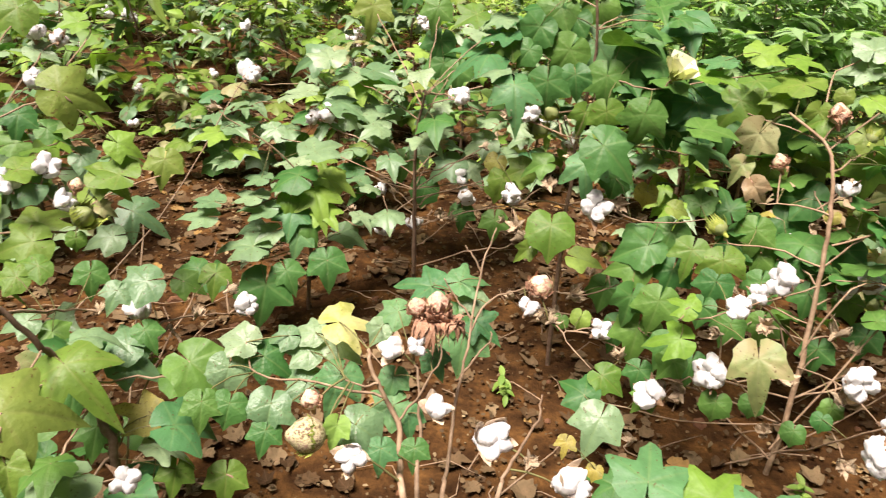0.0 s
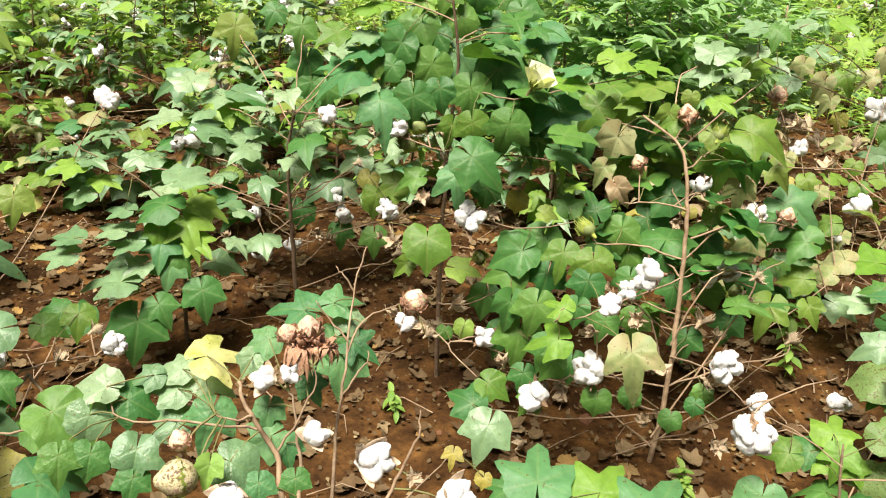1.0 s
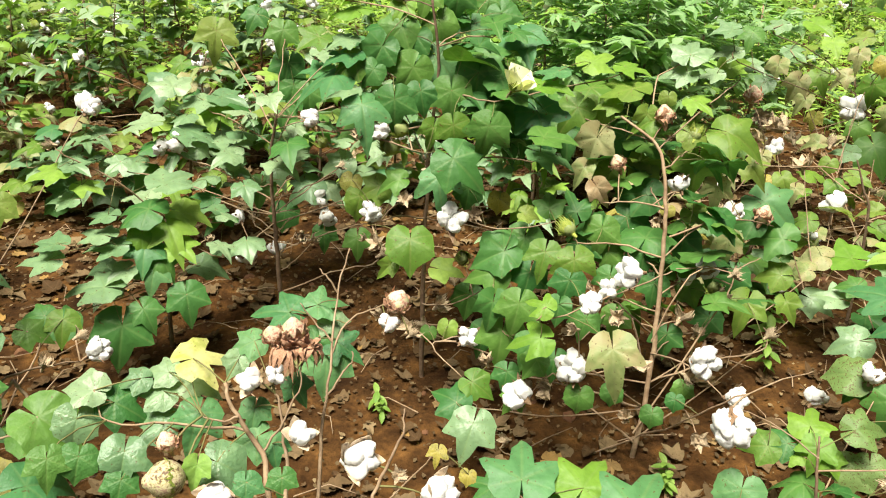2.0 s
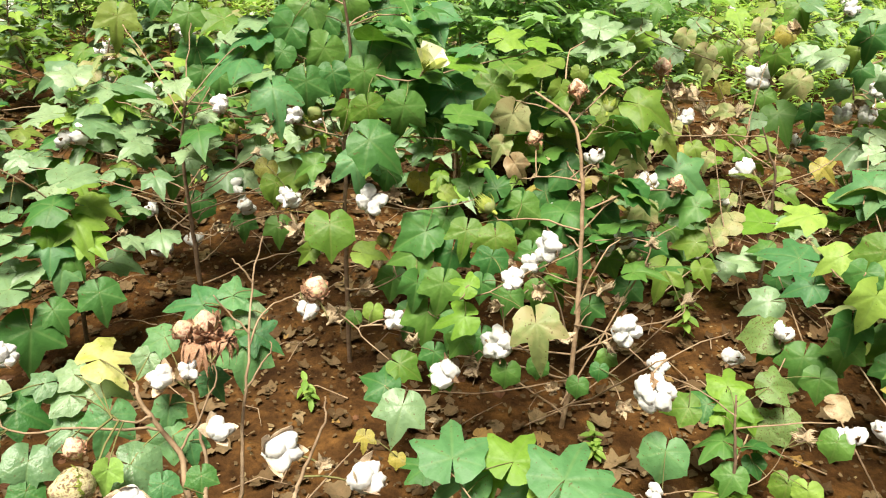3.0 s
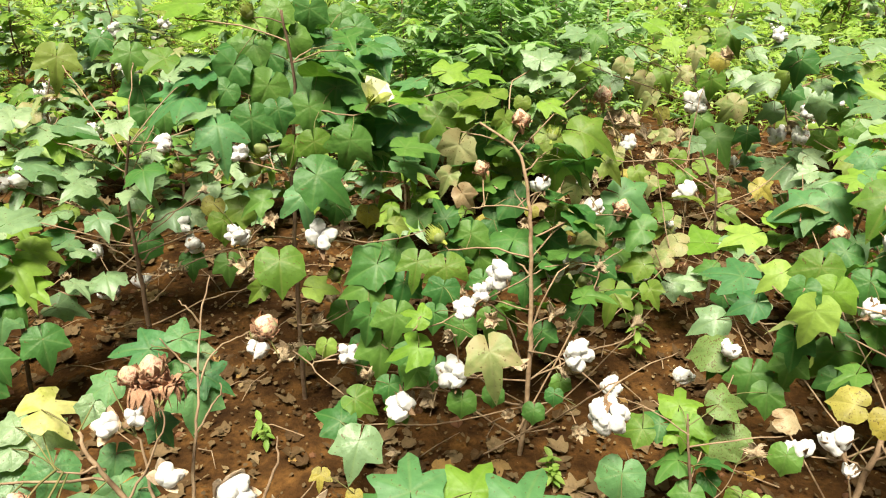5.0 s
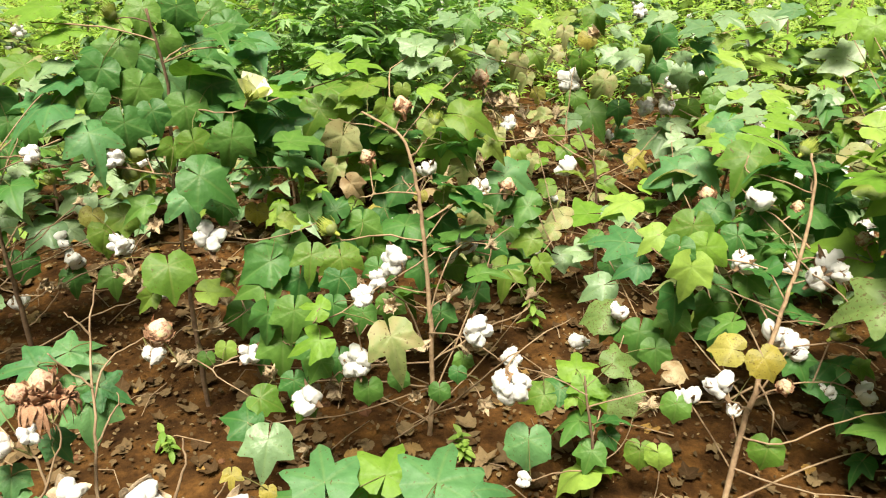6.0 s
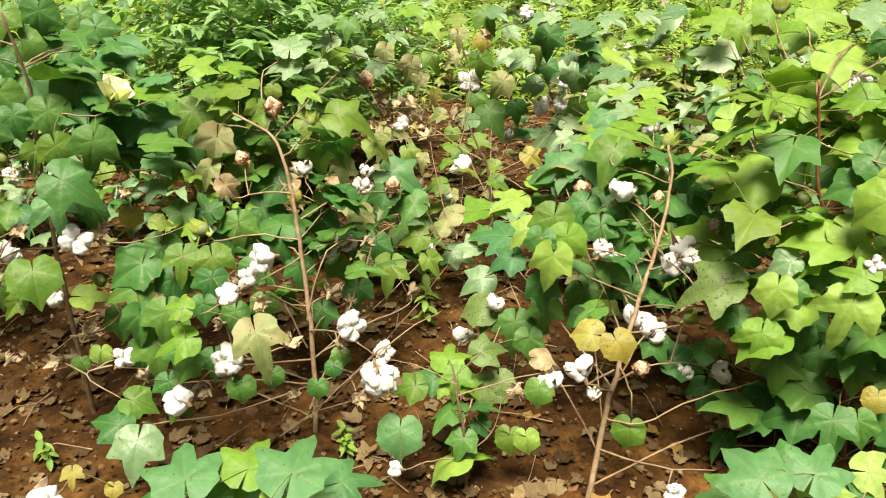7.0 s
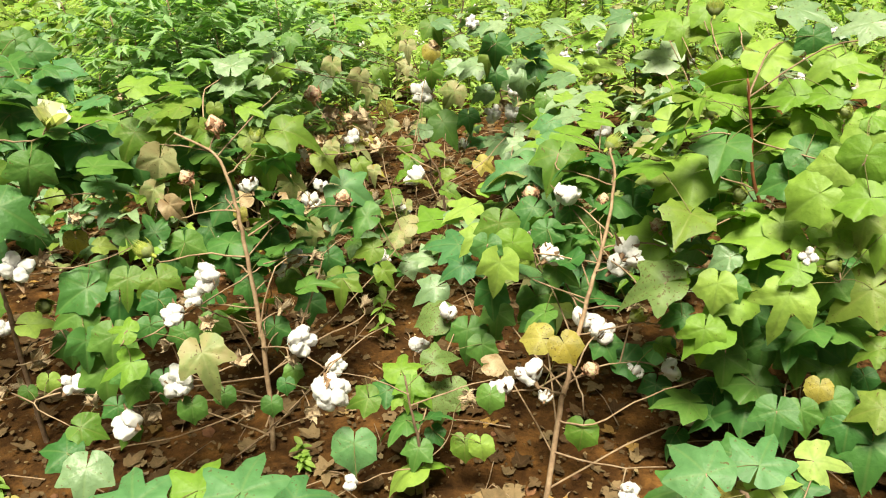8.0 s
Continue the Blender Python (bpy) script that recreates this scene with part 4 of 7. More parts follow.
plant.leaf(1.153, 2.341, 0.280, 0.068, -112, 50, -8, 'g', which=0)
plant.leaf(1.413, 2.342, 0.428, 0.074, -116, 57, -5, 'g', which=0)
plant.leaf(1.592, 2.427, 0.309, 0.081, -116, 56, -2, 'g', which=0)
plant.leaf(1.722, 2.478, 0.322, 0.084, -134, 54, -14, 'g', which=0)
plant.leaf(1.445, 2.534, 0.502, 0.079, -116, 59, -6, 'g', which=0)
plant.leaf(1.839, 2.594, 0.389, 0.088, -117, 56, 1, 'g', which=0)
plant.leaf(1.571, 2.247, 0.277, 0.055, -117, 51, 0, 'g', which=3)
plant.leaf(1.159, 2.271, 0.258, 0.059, -148, 33, -29, 'g', which=0)
plant.leaf(2.015, 2.673, 0.346, 0.088, 157, 9, -46, 'l', which=0)
plant.leaf(2.033, 2.610, 0.279, 0.078, -82, 37, 28, 'l', which=9)
plant.leaf(2.222, 2.761, 0.199, 0.095, -49, 11, 37, 'b', which=0)
plant.fill(30, 0.35, 0.8, 0.25, "gglgg", 80)
plant.bare(4, 0.15, 0.6, 0.26, 150)
plant.done()

plant = Plant([(1.958, 1.712, 0.030), (2.064, 1.782, 0.175), (2.114, 1.804, 0.294), (2.186, 1.840, 0.413), (2.254, 1.876, 0.503), (2.360, 1.946, 0.606), (2.435, 2.011, 0.695), (2.453, 2.051, 0.756)],
              'cotton plant with a bare slanting stem and open white bolls', radius=0.0078, bark=TWIG)
plant.fork((2.107, 1.799, 0.282), (2.174, 1.760, 0.328), (2.288, 1.740, 0.311))
plant.fork((2.100, 1.795, 0.254), (2.014, 1.758, 0.327), (1.994, 1.797, 0.329))
plant.fork((2.114, 1.814, 0.305), (1.992, 1.794, 0.316), (1.940, 1.836, 0.313))
plant.fork((2.209, 1.847, 0.450), (2.191, 1.969, 0.467), (2.144, 1.969, 0.530))
plant.fork((2.260, 1.878, 0.516), (2.301, 1.852, 0.530))
plant.fork((2.364, 1.931, 0.562), (2.371, 2.061, 0.598), (2.334, 2.077, 0.626))
plant.fork((2.072, 1.781, 0.198), (2.121, 1.714, 0.210), (2.245, 1.656, 0.276), (2.358, 1.589, 0.326))
plant.fork((2.119, 1.799, 0.294), (2.165, 1.793, 0.378), (2.220, 1.814, 0.381))
plant.fork((2.043, 1.765, 0.126), (2.112, 1.640, 0.136), (2.206, 1.552, 0.150))
plant.fork((2.129, 1.811, 0.317), (2.098, 1.733, 0.292), (2.108, 1.730, 0.222))
plant.boll(2.326, 2.080, 0.639, 0.062, 'open')
plant.boll(2.410, 2.334, 0.546, 0.062, 'dry')
plant.boll(2.178, 1.962, 0.546, 0.051, 'open')
plant.boll(2.329, 1.853, 0.561, 0.057, 'open')
plant.boll(2.300, 1.850, 0.528, 0.057, 'open')
plant.boll(2.306, 1.801, 0.567, 0.043, 'open')
plant.boll(2.217, 1.863, 0.391, 0.056, 'open')
plant.boll(2.223, 1.814, 0.383, 0.059, 'open')
plant.boll(1.994, 1.797, 0.353, 0.058, 'open')
plant.boll(1.940, 1.836, 0.313, 0.048, 'open')
plant.boll(2.014, 1.768, 0.298, 0.029, 'open')
plant.boll(1.876, 1.898, 0.278, 0.044, 'husk')
plant.boll(2.363, 1.704, 0.276, 0.047, 'open')
plant.boll(2.418, 1.680, 0.128, 0.053, 'open')
plant.boll(2.271, 1.737, 0.289, 0.035, 'open')
plant.boll(2.271, 1.745, 0.444, 0.042, 'green')
plant.boll(2.128, 1.740, 0.348, 0.046, 'dry')
plant.boll(2.426, 2.038, 0.617, 0.041, 'dry')
plant.boll(2.546, 2.148, 0.721, 0.049, 'green')
plant.boll(2.106, 1.575, 0.110, 0.047, 'open')
plant.boll(2.260, 1.747, 0.478, 0.037, 'husk')
plant.boll(2.438, 1.849, 0.603, 0.046, 'dry')
plant.leaf(2.302, 2.791, 0.336, 0.143, 149, 0, -12, 'n', which=12)
plant.leaf(2.392, 2.681, 0.397, 0.129, 175, 7, -14, 'n', which=13)
plant.leaf(2.071, 2.032, 0.628, 0.104, -145, 56, -16, 'l', which=0)
plant.leaf(2.025, 2.016, 0.593, 0.079, -136, 59, -10, 'g', which=3)
plant.leaf(2.079, 1.989, 0.588, 0.103, -147, 61, -18, 'n', which=1)
plant.leaf(2.037, 1.985, 0.547, 0.109, -148, 62, -20, 'n', which=9)
plant.leaf(2.046, 2.029, 0.446, 0.095, -116, 61, 8, 'g', which=9)
plant.leaf(2.113, 2.197, 0.534, 0.087, -180, 25, -32, 'n', which=0)
plant.leaf(2.199, 2.460, 0.394, 0.146, 138, -3, -18, 't', which=13)
plant.leaf(2.073, 2.224, 0.446, 0.089, 166, 11, -30, 't', which=0)
plant.leaf(2.035, 2.314, 0.348, 0.094, 174, 17, -34, 'b', which=0)
plant.leaf(2.228, 2.687, 0.253, 0.093, 147, -2, -25, 'b', which=12)
plant.leaf(2.518, 2.595, 0.509, 0.155, 152, 7, -39, 't', which=0)
plant.leaf(2.559, 2.525, 0.553, 0.131, -78, 25, 27, 't', which=0)
plant.leaf(2.237, 2.070, 0.349, 0.130, -86, 41, 31, 'g', which=4)
plant.leaf(2.204, 1.948, 0.505, 0.083, -62, 21, 42, 'g', which=0)
plant.leaf(2.270, 1.941, 0.421, 0.093, -128, 56, 4, 'g', which=0)
plant.leaf(2.304, 2.015, 0.532, 0.098, -146, 56, -12, 'g', which=0)
plant.leaf(2.230, 2.036, 0.569, 0.084, -127, 54, 2, 'g', which=0)
plant.leaf(2.101, 2.082, 0.341, 0.088, -135, 54, -8, 'g', which=0)
plant.leaf(2.180, 2.010, 0.324, 0.087, -127, 54, 1, 'g', which=0)
plant.leaf(2.084, 2.107, 0.281, 0.076, -126, 54, -1, 'g', which=0)
plant.leaf(2.389, 2.194, 0.701, 0.131, -151, 38, -13, 'l', which=0)
plant.leaf(2.435, 2.138, 0.673, 0.103, -163, 54, -26, 'l', which=9)
plant.leaf(2.503, 2.268, 0.731, 0.122, -57, 5, 16, 'n', which=13)
plant.leaf(2.559, 2.468, 0.651, 0.098, 141, 0, -20, 'n', which=13)
plant.leaf(2.741, 2.648, 0.658, 0.146, 163, 4, -9, 'n', which=12)
plant.leaf(2.649, 2.334, 0.733, 0.098, -41, 0, 13, 'n', which=12)
plant.leaf(2.812, 2.659, 0.715, 0.135, 178, 8, -10, 'b', which=12)
plant.leaf(2.937, 2.622, 0.711, 0.096, -80, 8, 10, 'n', which=13)
plant.leaf(3.132, 3.359, 0.598, 0.145, -144, 55, -14, 'b', which=3)
plant.leaf(3.111, 3.085, 0.731, 0.182, -66, 4, 8, 'n', which=12)
plant.leaf(2.493, 1.948, 0.759, 0.102, -69, 11, 26, 'o', which=9)
plant.leaf(2.420, 1.873, 0.571, 0.136, 116, -10, -32, 'n', which=0)
plant.leaf(2.235, 1.652, 0.584, 0.129, 148, 10, -30, 'p', which=5)
plant.leaf(2.047, 1.843, 0.415, 0.078, 139, -2, -42, 'y', which=6)
plant.leaf(2.043, 1.732, 0.446, 0.076, -89, 39, 30, 'y', which=6)
plant.leaf(2.274, 1.755, 0.309, 0.096, -50, 2, 35, 'g', which=3)
plant.leaf(2.219, 1.787, 0.359, 0.075, -94, 34, 25, 'g', which=0)
plant.leaf(2.346, 1.729, 0.212, 0.078, -145, 45, -4, 'g', which=0)
plant.leaf(2.097, 1.726, 0.183, 0.079, -145, 51, -9, 'l', which=6)
plant.leaf(2.342, 1.711, 0.353, 0.051, -61, 8, 35, 'l', which=5)
plant.leaf(2.326, 1.664, 0.464, 0.070, 143, 12, -42, 'g', which=0)
plant.leaf(2.405, 2.062, 0.539, 0.095, -127, 61, 5, 'g', which=0)
plant.leaf(2.328, 2.228, 0.546, 0.099, -162, 36, -22, 'g', which=0)
plant.leaf(2.506, 2.143, 0.608, 0.085, -127, 64, 6, 'g', which=0)
plant.leaf(2.571, 2.076, 0.630, 0.111, -127, 64, 8, 'g', which=0)
plant.leaf(2.517, 2.015, 0.560, 0.109, -128, 62, 7, 'g', which=0)
plant.leaf(2.893, 3.123, 0.421, 0.144, 153, 7, -36, 'b', which=0)
plant.leaf(2.424, 2.195, 0.612, 0.085, -89, 42, 31, 'g', which=0)
plant.leaf(2.380, 2.117, 0.561, 0.082, -111, 54, 16, 'g', which=0)
plant.fill(22, 0.42, 0.75, 0.2, "ggtg", 80)
plant.done()

plant = Plant([(1.748, 1.911, 0.034), (1.756, 1.927, 0.159), (1.754, 1.960, 0.270), (1.759, 1.988, 0.339)],
              'small young cotton plant with bright green leaves on red soil', radius=0.005)
plant.fork((1.757, 1.967, 0.297), (1.683, 2.050, 0.332), (1.613, 2.090, 0.345))
plant.fork((1.753, 1.916, 0.117), (1.814, 1.897, 0.177), (1.841, 1.900, 0.249))
plant.boll(2.014, 2.197, 0.329, 0.045, 'open')
plant.boll(1.989, 2.336, 0.159, 0.049, 'open')
plant.boll(1.881, 1.884, 0.287, 0.045, 'husk')
plant.boll(1.572, 1.930, 0.144, 0.034, 'open')
plant.leaf(1.793, 2.069, 0.311, 0.094, 56, -28, -1, 'n', which=4)
plant.leaf(1.782, 2.011, 0.276, 0.078, -134, 38, -4, 'n', which=2)
plant.leaf(1.851, 1.988, 0.351, 0.084, -15, -16, 31, 'p', which=5)
plant.leaf(1.756, 2.032, 0.250, 0.055, 140, -2, -32, 'n', which=5)
plant.leaf(1.671, 2.039, 0.277, 0.075, 158, 9, -37, 'l', which=0)
plant.leaf(1.734, 2.062, 0.258, 0.072, 168, 14, -30, 'g', which=0)
plant.leaf(1.844, 1.972, 0.240, 0.095, -135, 43, -4, 'p', which=0)
plant.leaf(1.878, 1.961, 0.261, 0.074, -111, 37, 12, 'p', which=0)
plant.leaf(1.745, 1.922, 0.159, 0.072, -147, 39, -12, 'g', which=0)
plant.leaf(1.805, 1.934, 0.178, 0.054, -88, 29, 23, 'g', which=3)
plant.leaf(1.849, 1.871, 0.159, 0.070, -129, 50, 3, 'l', which=6)
plant.leaf(1.877, 1.839, 0.168, 0.062, -115, 49, 15, 'n', which=6)
plant.leaf(1.896, 1.826, 0.312, 0.066, -138, 49, -2, 'g', which=6)
plant.leaf(1.979, 1.928, 0.324, 0.064, -33, -5, 22, 'd', which=6)
plant.leaf(1.994, 2.245, 0.303, 0.108, 148, 3, -30, 'p', which=6)
plant.leaf(2.032, 2.130, 0.286, 0.110, -137, 50, -4, 'g', which=1)
plant.leaf(2.038, 2.065, 0.273, 0.084, -122, 52, 9, 'g', which=3)
plant.leaf(1.601, 1.971, 0.201, 0.105, -126, 45, -3, 't', which=6)
plant.leaf(1.811, 1.994, 0.261, 0.054, -87, 31, 24, 'n', which=0)
plant.leaf(2.009, 2.233, 0.265, 0.061, -159, 38, -20, 'g', which=0)
plant.fill(4, 0.05, 0.25, 0.12, "ngl", 120)
plant.done()

plant = Plant([(2.689, 1.511, 0.020), (2.647, 1.577, 0.357), (2.619, 1.622, 0.581), (2.562, 1.674, 0.722), (2.547, 1.698, 0.883), (2.528, 1.709, 0.987)],
              'dense bright green cotton plant full of broad leaves', radius=0.0065, bark=RED_STEM)
plant.boll(2.643, 1.888, 0.852, 0.044, 'green')
plant.boll(2.750, 1.797, 1.078, 0.041, 'green')
plant.boll(2.512, 1.676, 0.723, 0.043, 'green')
plant.boll(2.970, 2.183, 1.044, 0.051, 'green')
plant.boll(2.490, 1.411, 0.650, 0.045, 'green')
plant.boll(2.434, 1.436, 0.676, 0.031, 'open')
plant.boll(2.643, 1.532, 0.925, 0.035, 'green')
plant.leaf(2.697, 1.871, 0.917, 0.135, -137, 68, 5, 'n', which=6)
plant.leaf(2.668, 1.749, 1.015, 0.144, -67, 6, 25, 'n', which=13)
plant.leaf(2.625, 1.996, 0.810, 0.108, -52, 2, 33, 'n', which=3)
plant.leaf(2.708, 1.995, 0.842, 0.083, -164, 35, -15, 'l', which=0)
plant.leaf(2.576, 1.785, 0.832, 0.079, 168, 33, -33, 'n', which=3)
plant.leaf(2.621, 1.783, 0.871, 0.090, -80, 9, 18, 'n', which=12)
plant.leaf(3.189, 2.491, 0.923, 0.112, -132, 50, 5, 'n', which=0)
plant.leaf(3.384, 2.760, 0.771, 0.170, 114, -15, -37, 'b', which=2)
plant.leaf(3.347, 2.734, 0.911, 0.141, 133, 0, -31, 'n', which=13)
plant.leaf(3.054, 2.308, 0.947, 0.075, -28, -17, 37, 'l', which=9)
plant.leaf(2.695, 1.672, 1.055, 0.074, -126, 65, 19, 'g', which=0)
plant.leaf(2.766, 1.760, 1.106, 0.111, -73, 7, 21, 'b', which=13)
plant.leaf(2.779, 1.610, 1.089, 0.104, 138, 10, -29, 'b', which=13)
plant.leaf(2.643, 1.591, 0.958, 0.100, 103, -12, -32, 'n', which=3)
plant.leaf(2.605, 1.650, 0.947, 0.093, 128, 3, -34, 'n', which=3)
plant.leaf(2.616, 1.583, 0.901, 0.100, -148, 51, 0, 'n', which=6)
plant.leaf(2.577, 1.629, 0.857, 0.084, 130, 3, -28, 'n', which=6)
plant.leaf(2.709, 1.576, 1.019, 0.097, -72, 5, 21, 'n', which=13)
plant.leaf(2.700, 1.518, 0.968, 0.090, 139, 11, -28, 'n', which=12)
plant.leaf(2.549, 1.541, 0.850, 0.101, -70, 12, 44, 'g', which=0)
plant.leaf(2.526, 1.412, 0.872, 0.096, 172, 60, -33, 'n', which=6)
plant.leaf(2.518, 1.575, 0.783, 0.091, 142, 17, -41, 'g', which=3)
plant.leaf(2.465, 1.468, 0.791, 0.114, 149, 33, -46, 'n', which=6)
plant.leaf(2.507, 1.390, 0.805, 0.110, 127, 6, -35, 'n', which=3)
plant.leaf(2.541, 1.393, 0.744, 0.085, -150, 42, 1, 'l', which=0)
plant.leaf(2.567, 1.395, 0.850, 0.080, -136, 51, 13, 'n', which=0)
plant.leaf(2.509, 1.423, 0.693, 0.078, 118, -1, -34, 'l', which=2)
plant.leaf(2.583, 1.372, 0.697, 0.088, -150, 49, 2, 'n', which=0)
plant.leaf(2.401, 1.744, 0.774, 0.134, 155, 17, -32, 'n', which=0)
plant.leaf(2.436, 1.770, 0.683, 0.116, -178, 50, -31, 'g', which=3)
plant.leaf(2.486, 1.675, 0.662, 0.086, -164, 54, -17, 'n', which=6)
plant.leaf(2.458, 1.571, 0.669, 0.129, 133, 4, -26, 'n', which=12)
plant.leaf(2.509, 1.624, 0.702, 0.063, -61, 2, 19, 'n', which=13)
plant.leaf(2.493, 1.746, 0.651, 0.089, -147, 56, -5, 'g', which=0)
plant.leaf(2.398, 1.607, 0.616, 0.071, 151, 19, -36, 'b', which=3)
plant.leaf(2.325, 1.567, 0.578, 0.091, -148, 58, -4, 'n', which=3)
plant.leaf(2.375, 1.555, 0.573, 0.057, -119, 49, 20, 'g', which=0)
plant.leaf(2.369, 1.428, 0.593, 0.120, -169, 49, -17, 'n', which=4)
plant.leaf(2.402, 1.443, 0.657, 0.080, 111, -9, -39, 'n', which=2)
plant.leaf(2.291, 1.626, 0.490, 0.070, 151, 19, -40, 'g', which=2)
plant.leaf(2.291, 1.560, 0.478, 0.096, -147, 52, -4, 'n', which=4)
plant.leaf(2.410, 1.551, 0.456, 0.079, -117, 52, 23, 'g', which=6)
plant.leaf(2.413, 1.585, 0.347, 0.099, -140, 50, 3, 'g', which=0)
plant.leaf(2.434, 1.526, 0.307, 0.110, 125, 1, -28, 'g', which=3)
plant.leaf(2.414, 1.526, 0.247, 0.115, 143, 15, -37, 'g', which=0)
plant.leaf(2.331, 1.383, 0.345, 0.095, -149, 45, 0, 'g', which=2)
plant.leaf(2.386, 1.357, 0.343, 0.078, -122, 47, 22, 'g', which=3)
plant.leaf(2.553, 1.368, 0.581, 0.131, 153, 32, -36, 'l', which=0)
plant.leaf(2.564, 1.449, 0.390, 0.098, -149, 49, 1, 'g', which=6)
plant.leaf(2.604, 1.412, 0.406, 0.104, -127, 41, 17, 'g', which=0)
plant.leaf(2.572, 1.402, 0.354, 0.088, -106, 32, 29, 'g', which=3)
plant.leaf(2.599, 1.348, 0.355, 0.056, -114, 41, 29, 'g', which=6)
plant.leaf(2.553, 1.321, 0.464, 0.070, 142, 15, -27, 'l', which=5)
# three dark level leaves added to keep light off those below
plant.leaf(2.479, 1.433, 0.484, 0.103, 178, 7, -4, 'g', which=12)
plant.leaf(2.561, 1.391, 0.476, 0.109, -94, 4, 7, 'g', which=12)
plant.leaf(2.485, 1.470, 0.427, 0.101, -149, 8, 0, 'g', which=13)
plant.leaf(2.458, 1.371, 0.371, 0.058, -149, 47, 1, 'y', which=6)
plant.leaf(2.510, 1.271, 0.359, 0.090, 140, 17, -31, 'l', which=0)
plant.leaf(2.499, 1.256, 0.259, 0.128, -151, 44, 3, 'g', which=0)
plant.leaf(2.486, 1.307, 0.292, 0.093, -150, 45, 2, 'g', which=0)
plant.leaf(2.605, 1.713, 0.798, 0.094, -176, 48, -24, 'n', which=0)
plant.leaf(2.569, 1.761, 0.765, 0.084, -96, 41, 35, 'g', which=0)
plant.leaf(2.542, 1.763, 0.697, 0.085, -148, 57, -5, 'g', which=0)
plant.leaf(2.496, 1.538, 0.695, 0.087, -78, 17, 38, 'n', which=0)
plant.leaf(2.463, 1.564, 0.597, 0.089, -148, 53, -2, 'g', which=0)
plant.leaf(2.520, 1.433, 0.592, 0.096, -177, 50, -21, 'g', which=0)
plant.leaf(2.488, 1.460, 0.672, 0.084, -102, 37, 33, 'n', which=0)
plant.leaf(2.493, 1.543, 0.371, 0.106, -148, 54, -1, 'g', which=0)
plant.leaf(2.513, 1.466, 0.373, 0.091, -134, 53, 13, 'g', which=0)
plant.leaf(2.607, 1.678, 0.765, 0.094, -98, 41, 35, 'g', which=0)
plant.leaf(2.508, 1.454, 0.847, 0.091, 178, 55, -28, 'n', which=0)
plant.leaf(2.488, 1.663, 0.172, 0.090, -172, 42, -20, 'g', which=0)
plant.leaf(2.489, 1.355, 0.323, 0.098, -150, 46, 2, 'g', which=0)
plant.leaf(2.471, 1.571, 0.458, 0.081, -132, 55, 12, 'g', which=0)
plant.leaf(2.927, 2.089, 0.992, 0.120, 144, 9, -29, 'n', which=13)
plant.leaf(2.896, 1.999, 1.067, 0.120, -65, 7, 30, 'n', which=13)
plant.leaf(2.675, 1.610, 1.019, 0.098, 159, 26, -31, 'n', which=0)
plant.leaf(3.074, 2.290, 1.020, 0.116, -106, 36, 22, 'n', which=0)
plant.leaf(2.646, 1.477, 0.899, 0.099, -138, 45, 9, 'n', which=0)
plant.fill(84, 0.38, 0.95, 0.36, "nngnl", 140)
# lower leaves all deep green, the darker colour standing in for shade
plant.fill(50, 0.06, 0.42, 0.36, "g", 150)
plant.done()

plant = Plant([(1.969, 1.156, 0.323), (1.977, 1.180, 0.401), (1.981, 1.208, 0.452)],
              'low cotton plant with fresh light green leaves', radius=0.007)
plant.leaf(2.038, 1.337, 0.386, 0.123, 89, -18, -22, 't', which=0)
plant.leaf(2.189, 1.309, 0.352, 0.115, 20, -28, 6, 't', which=2)
plant.leaf(2.353, 1.281, 0.286, 0.094, -52, -8, 37, 'w', which=4)
plant.leaf(2.230, 1.304, 0.269, 0.100, -27, -13, 19, 'w', which=2)
plant.leaf(2.297, 1.274, 0.236, 0.089, -111, 20, 16, 'g', which=2)
plant.leaf(2.174, 1.347, 0.244, 0.062, -148, 35, -1, 'y', which=6)
plant.leaf(2.097, 1.440, 0.217, 0.101, 150, 9, -23, 'g', which=2)
plant.leaf(2.210, 1.398, 0.298, 0.083, 117, -4, -31, 'g', which=0)
plant.fill(8, 0.1, 0.4, 0.15, "ntg")
plant.done()

plant = Plant([(1.184, 1.654, 0.215), (1.208, 1.715, 0.297), (1.216, 1.741, 0.379)],
              'low cotton seedling with bluish green lobed leaves', radius=0.006)
plant.leaf(1.116, 1.971, 0.313, 0.145, 79, -19, -1, 't', which=2)
plant.leaf(1.245, 1.940, 0.302, 0.124, 48, -18, 7, 'n', which=2)
plant.leaf(1.304, 1.816, 0.364, 0.149, 50, -18, 5, 't', which=2)
plant.leaf(1.441, 1.905, 0.192, 0.117, -11, -6, 18, 't', which=4)
plant.leaf(1.142, 1.970, 0.231, 0.112, -171, 7, -17, 't', which=4)
plant.leaf(1.207, 1.979, 0.207, 0.096, -122, 23, -6, 'n', which=2)
plant.leaf(1.277, 1.929, 0.202, 0.127, -104, 18, 2, 't', which=4)
plant.leaf(1.077, 2.118, 0.139, 0.094, 148, -7, -17, 'g', which=2)
plant.leaf(1.352, 1.892, 0.170, 0.128, -86, 16, 8, 'g', which=2)
plant.fill(5, 0.05, 0.3, 0.12, "ttn")
plant.done()

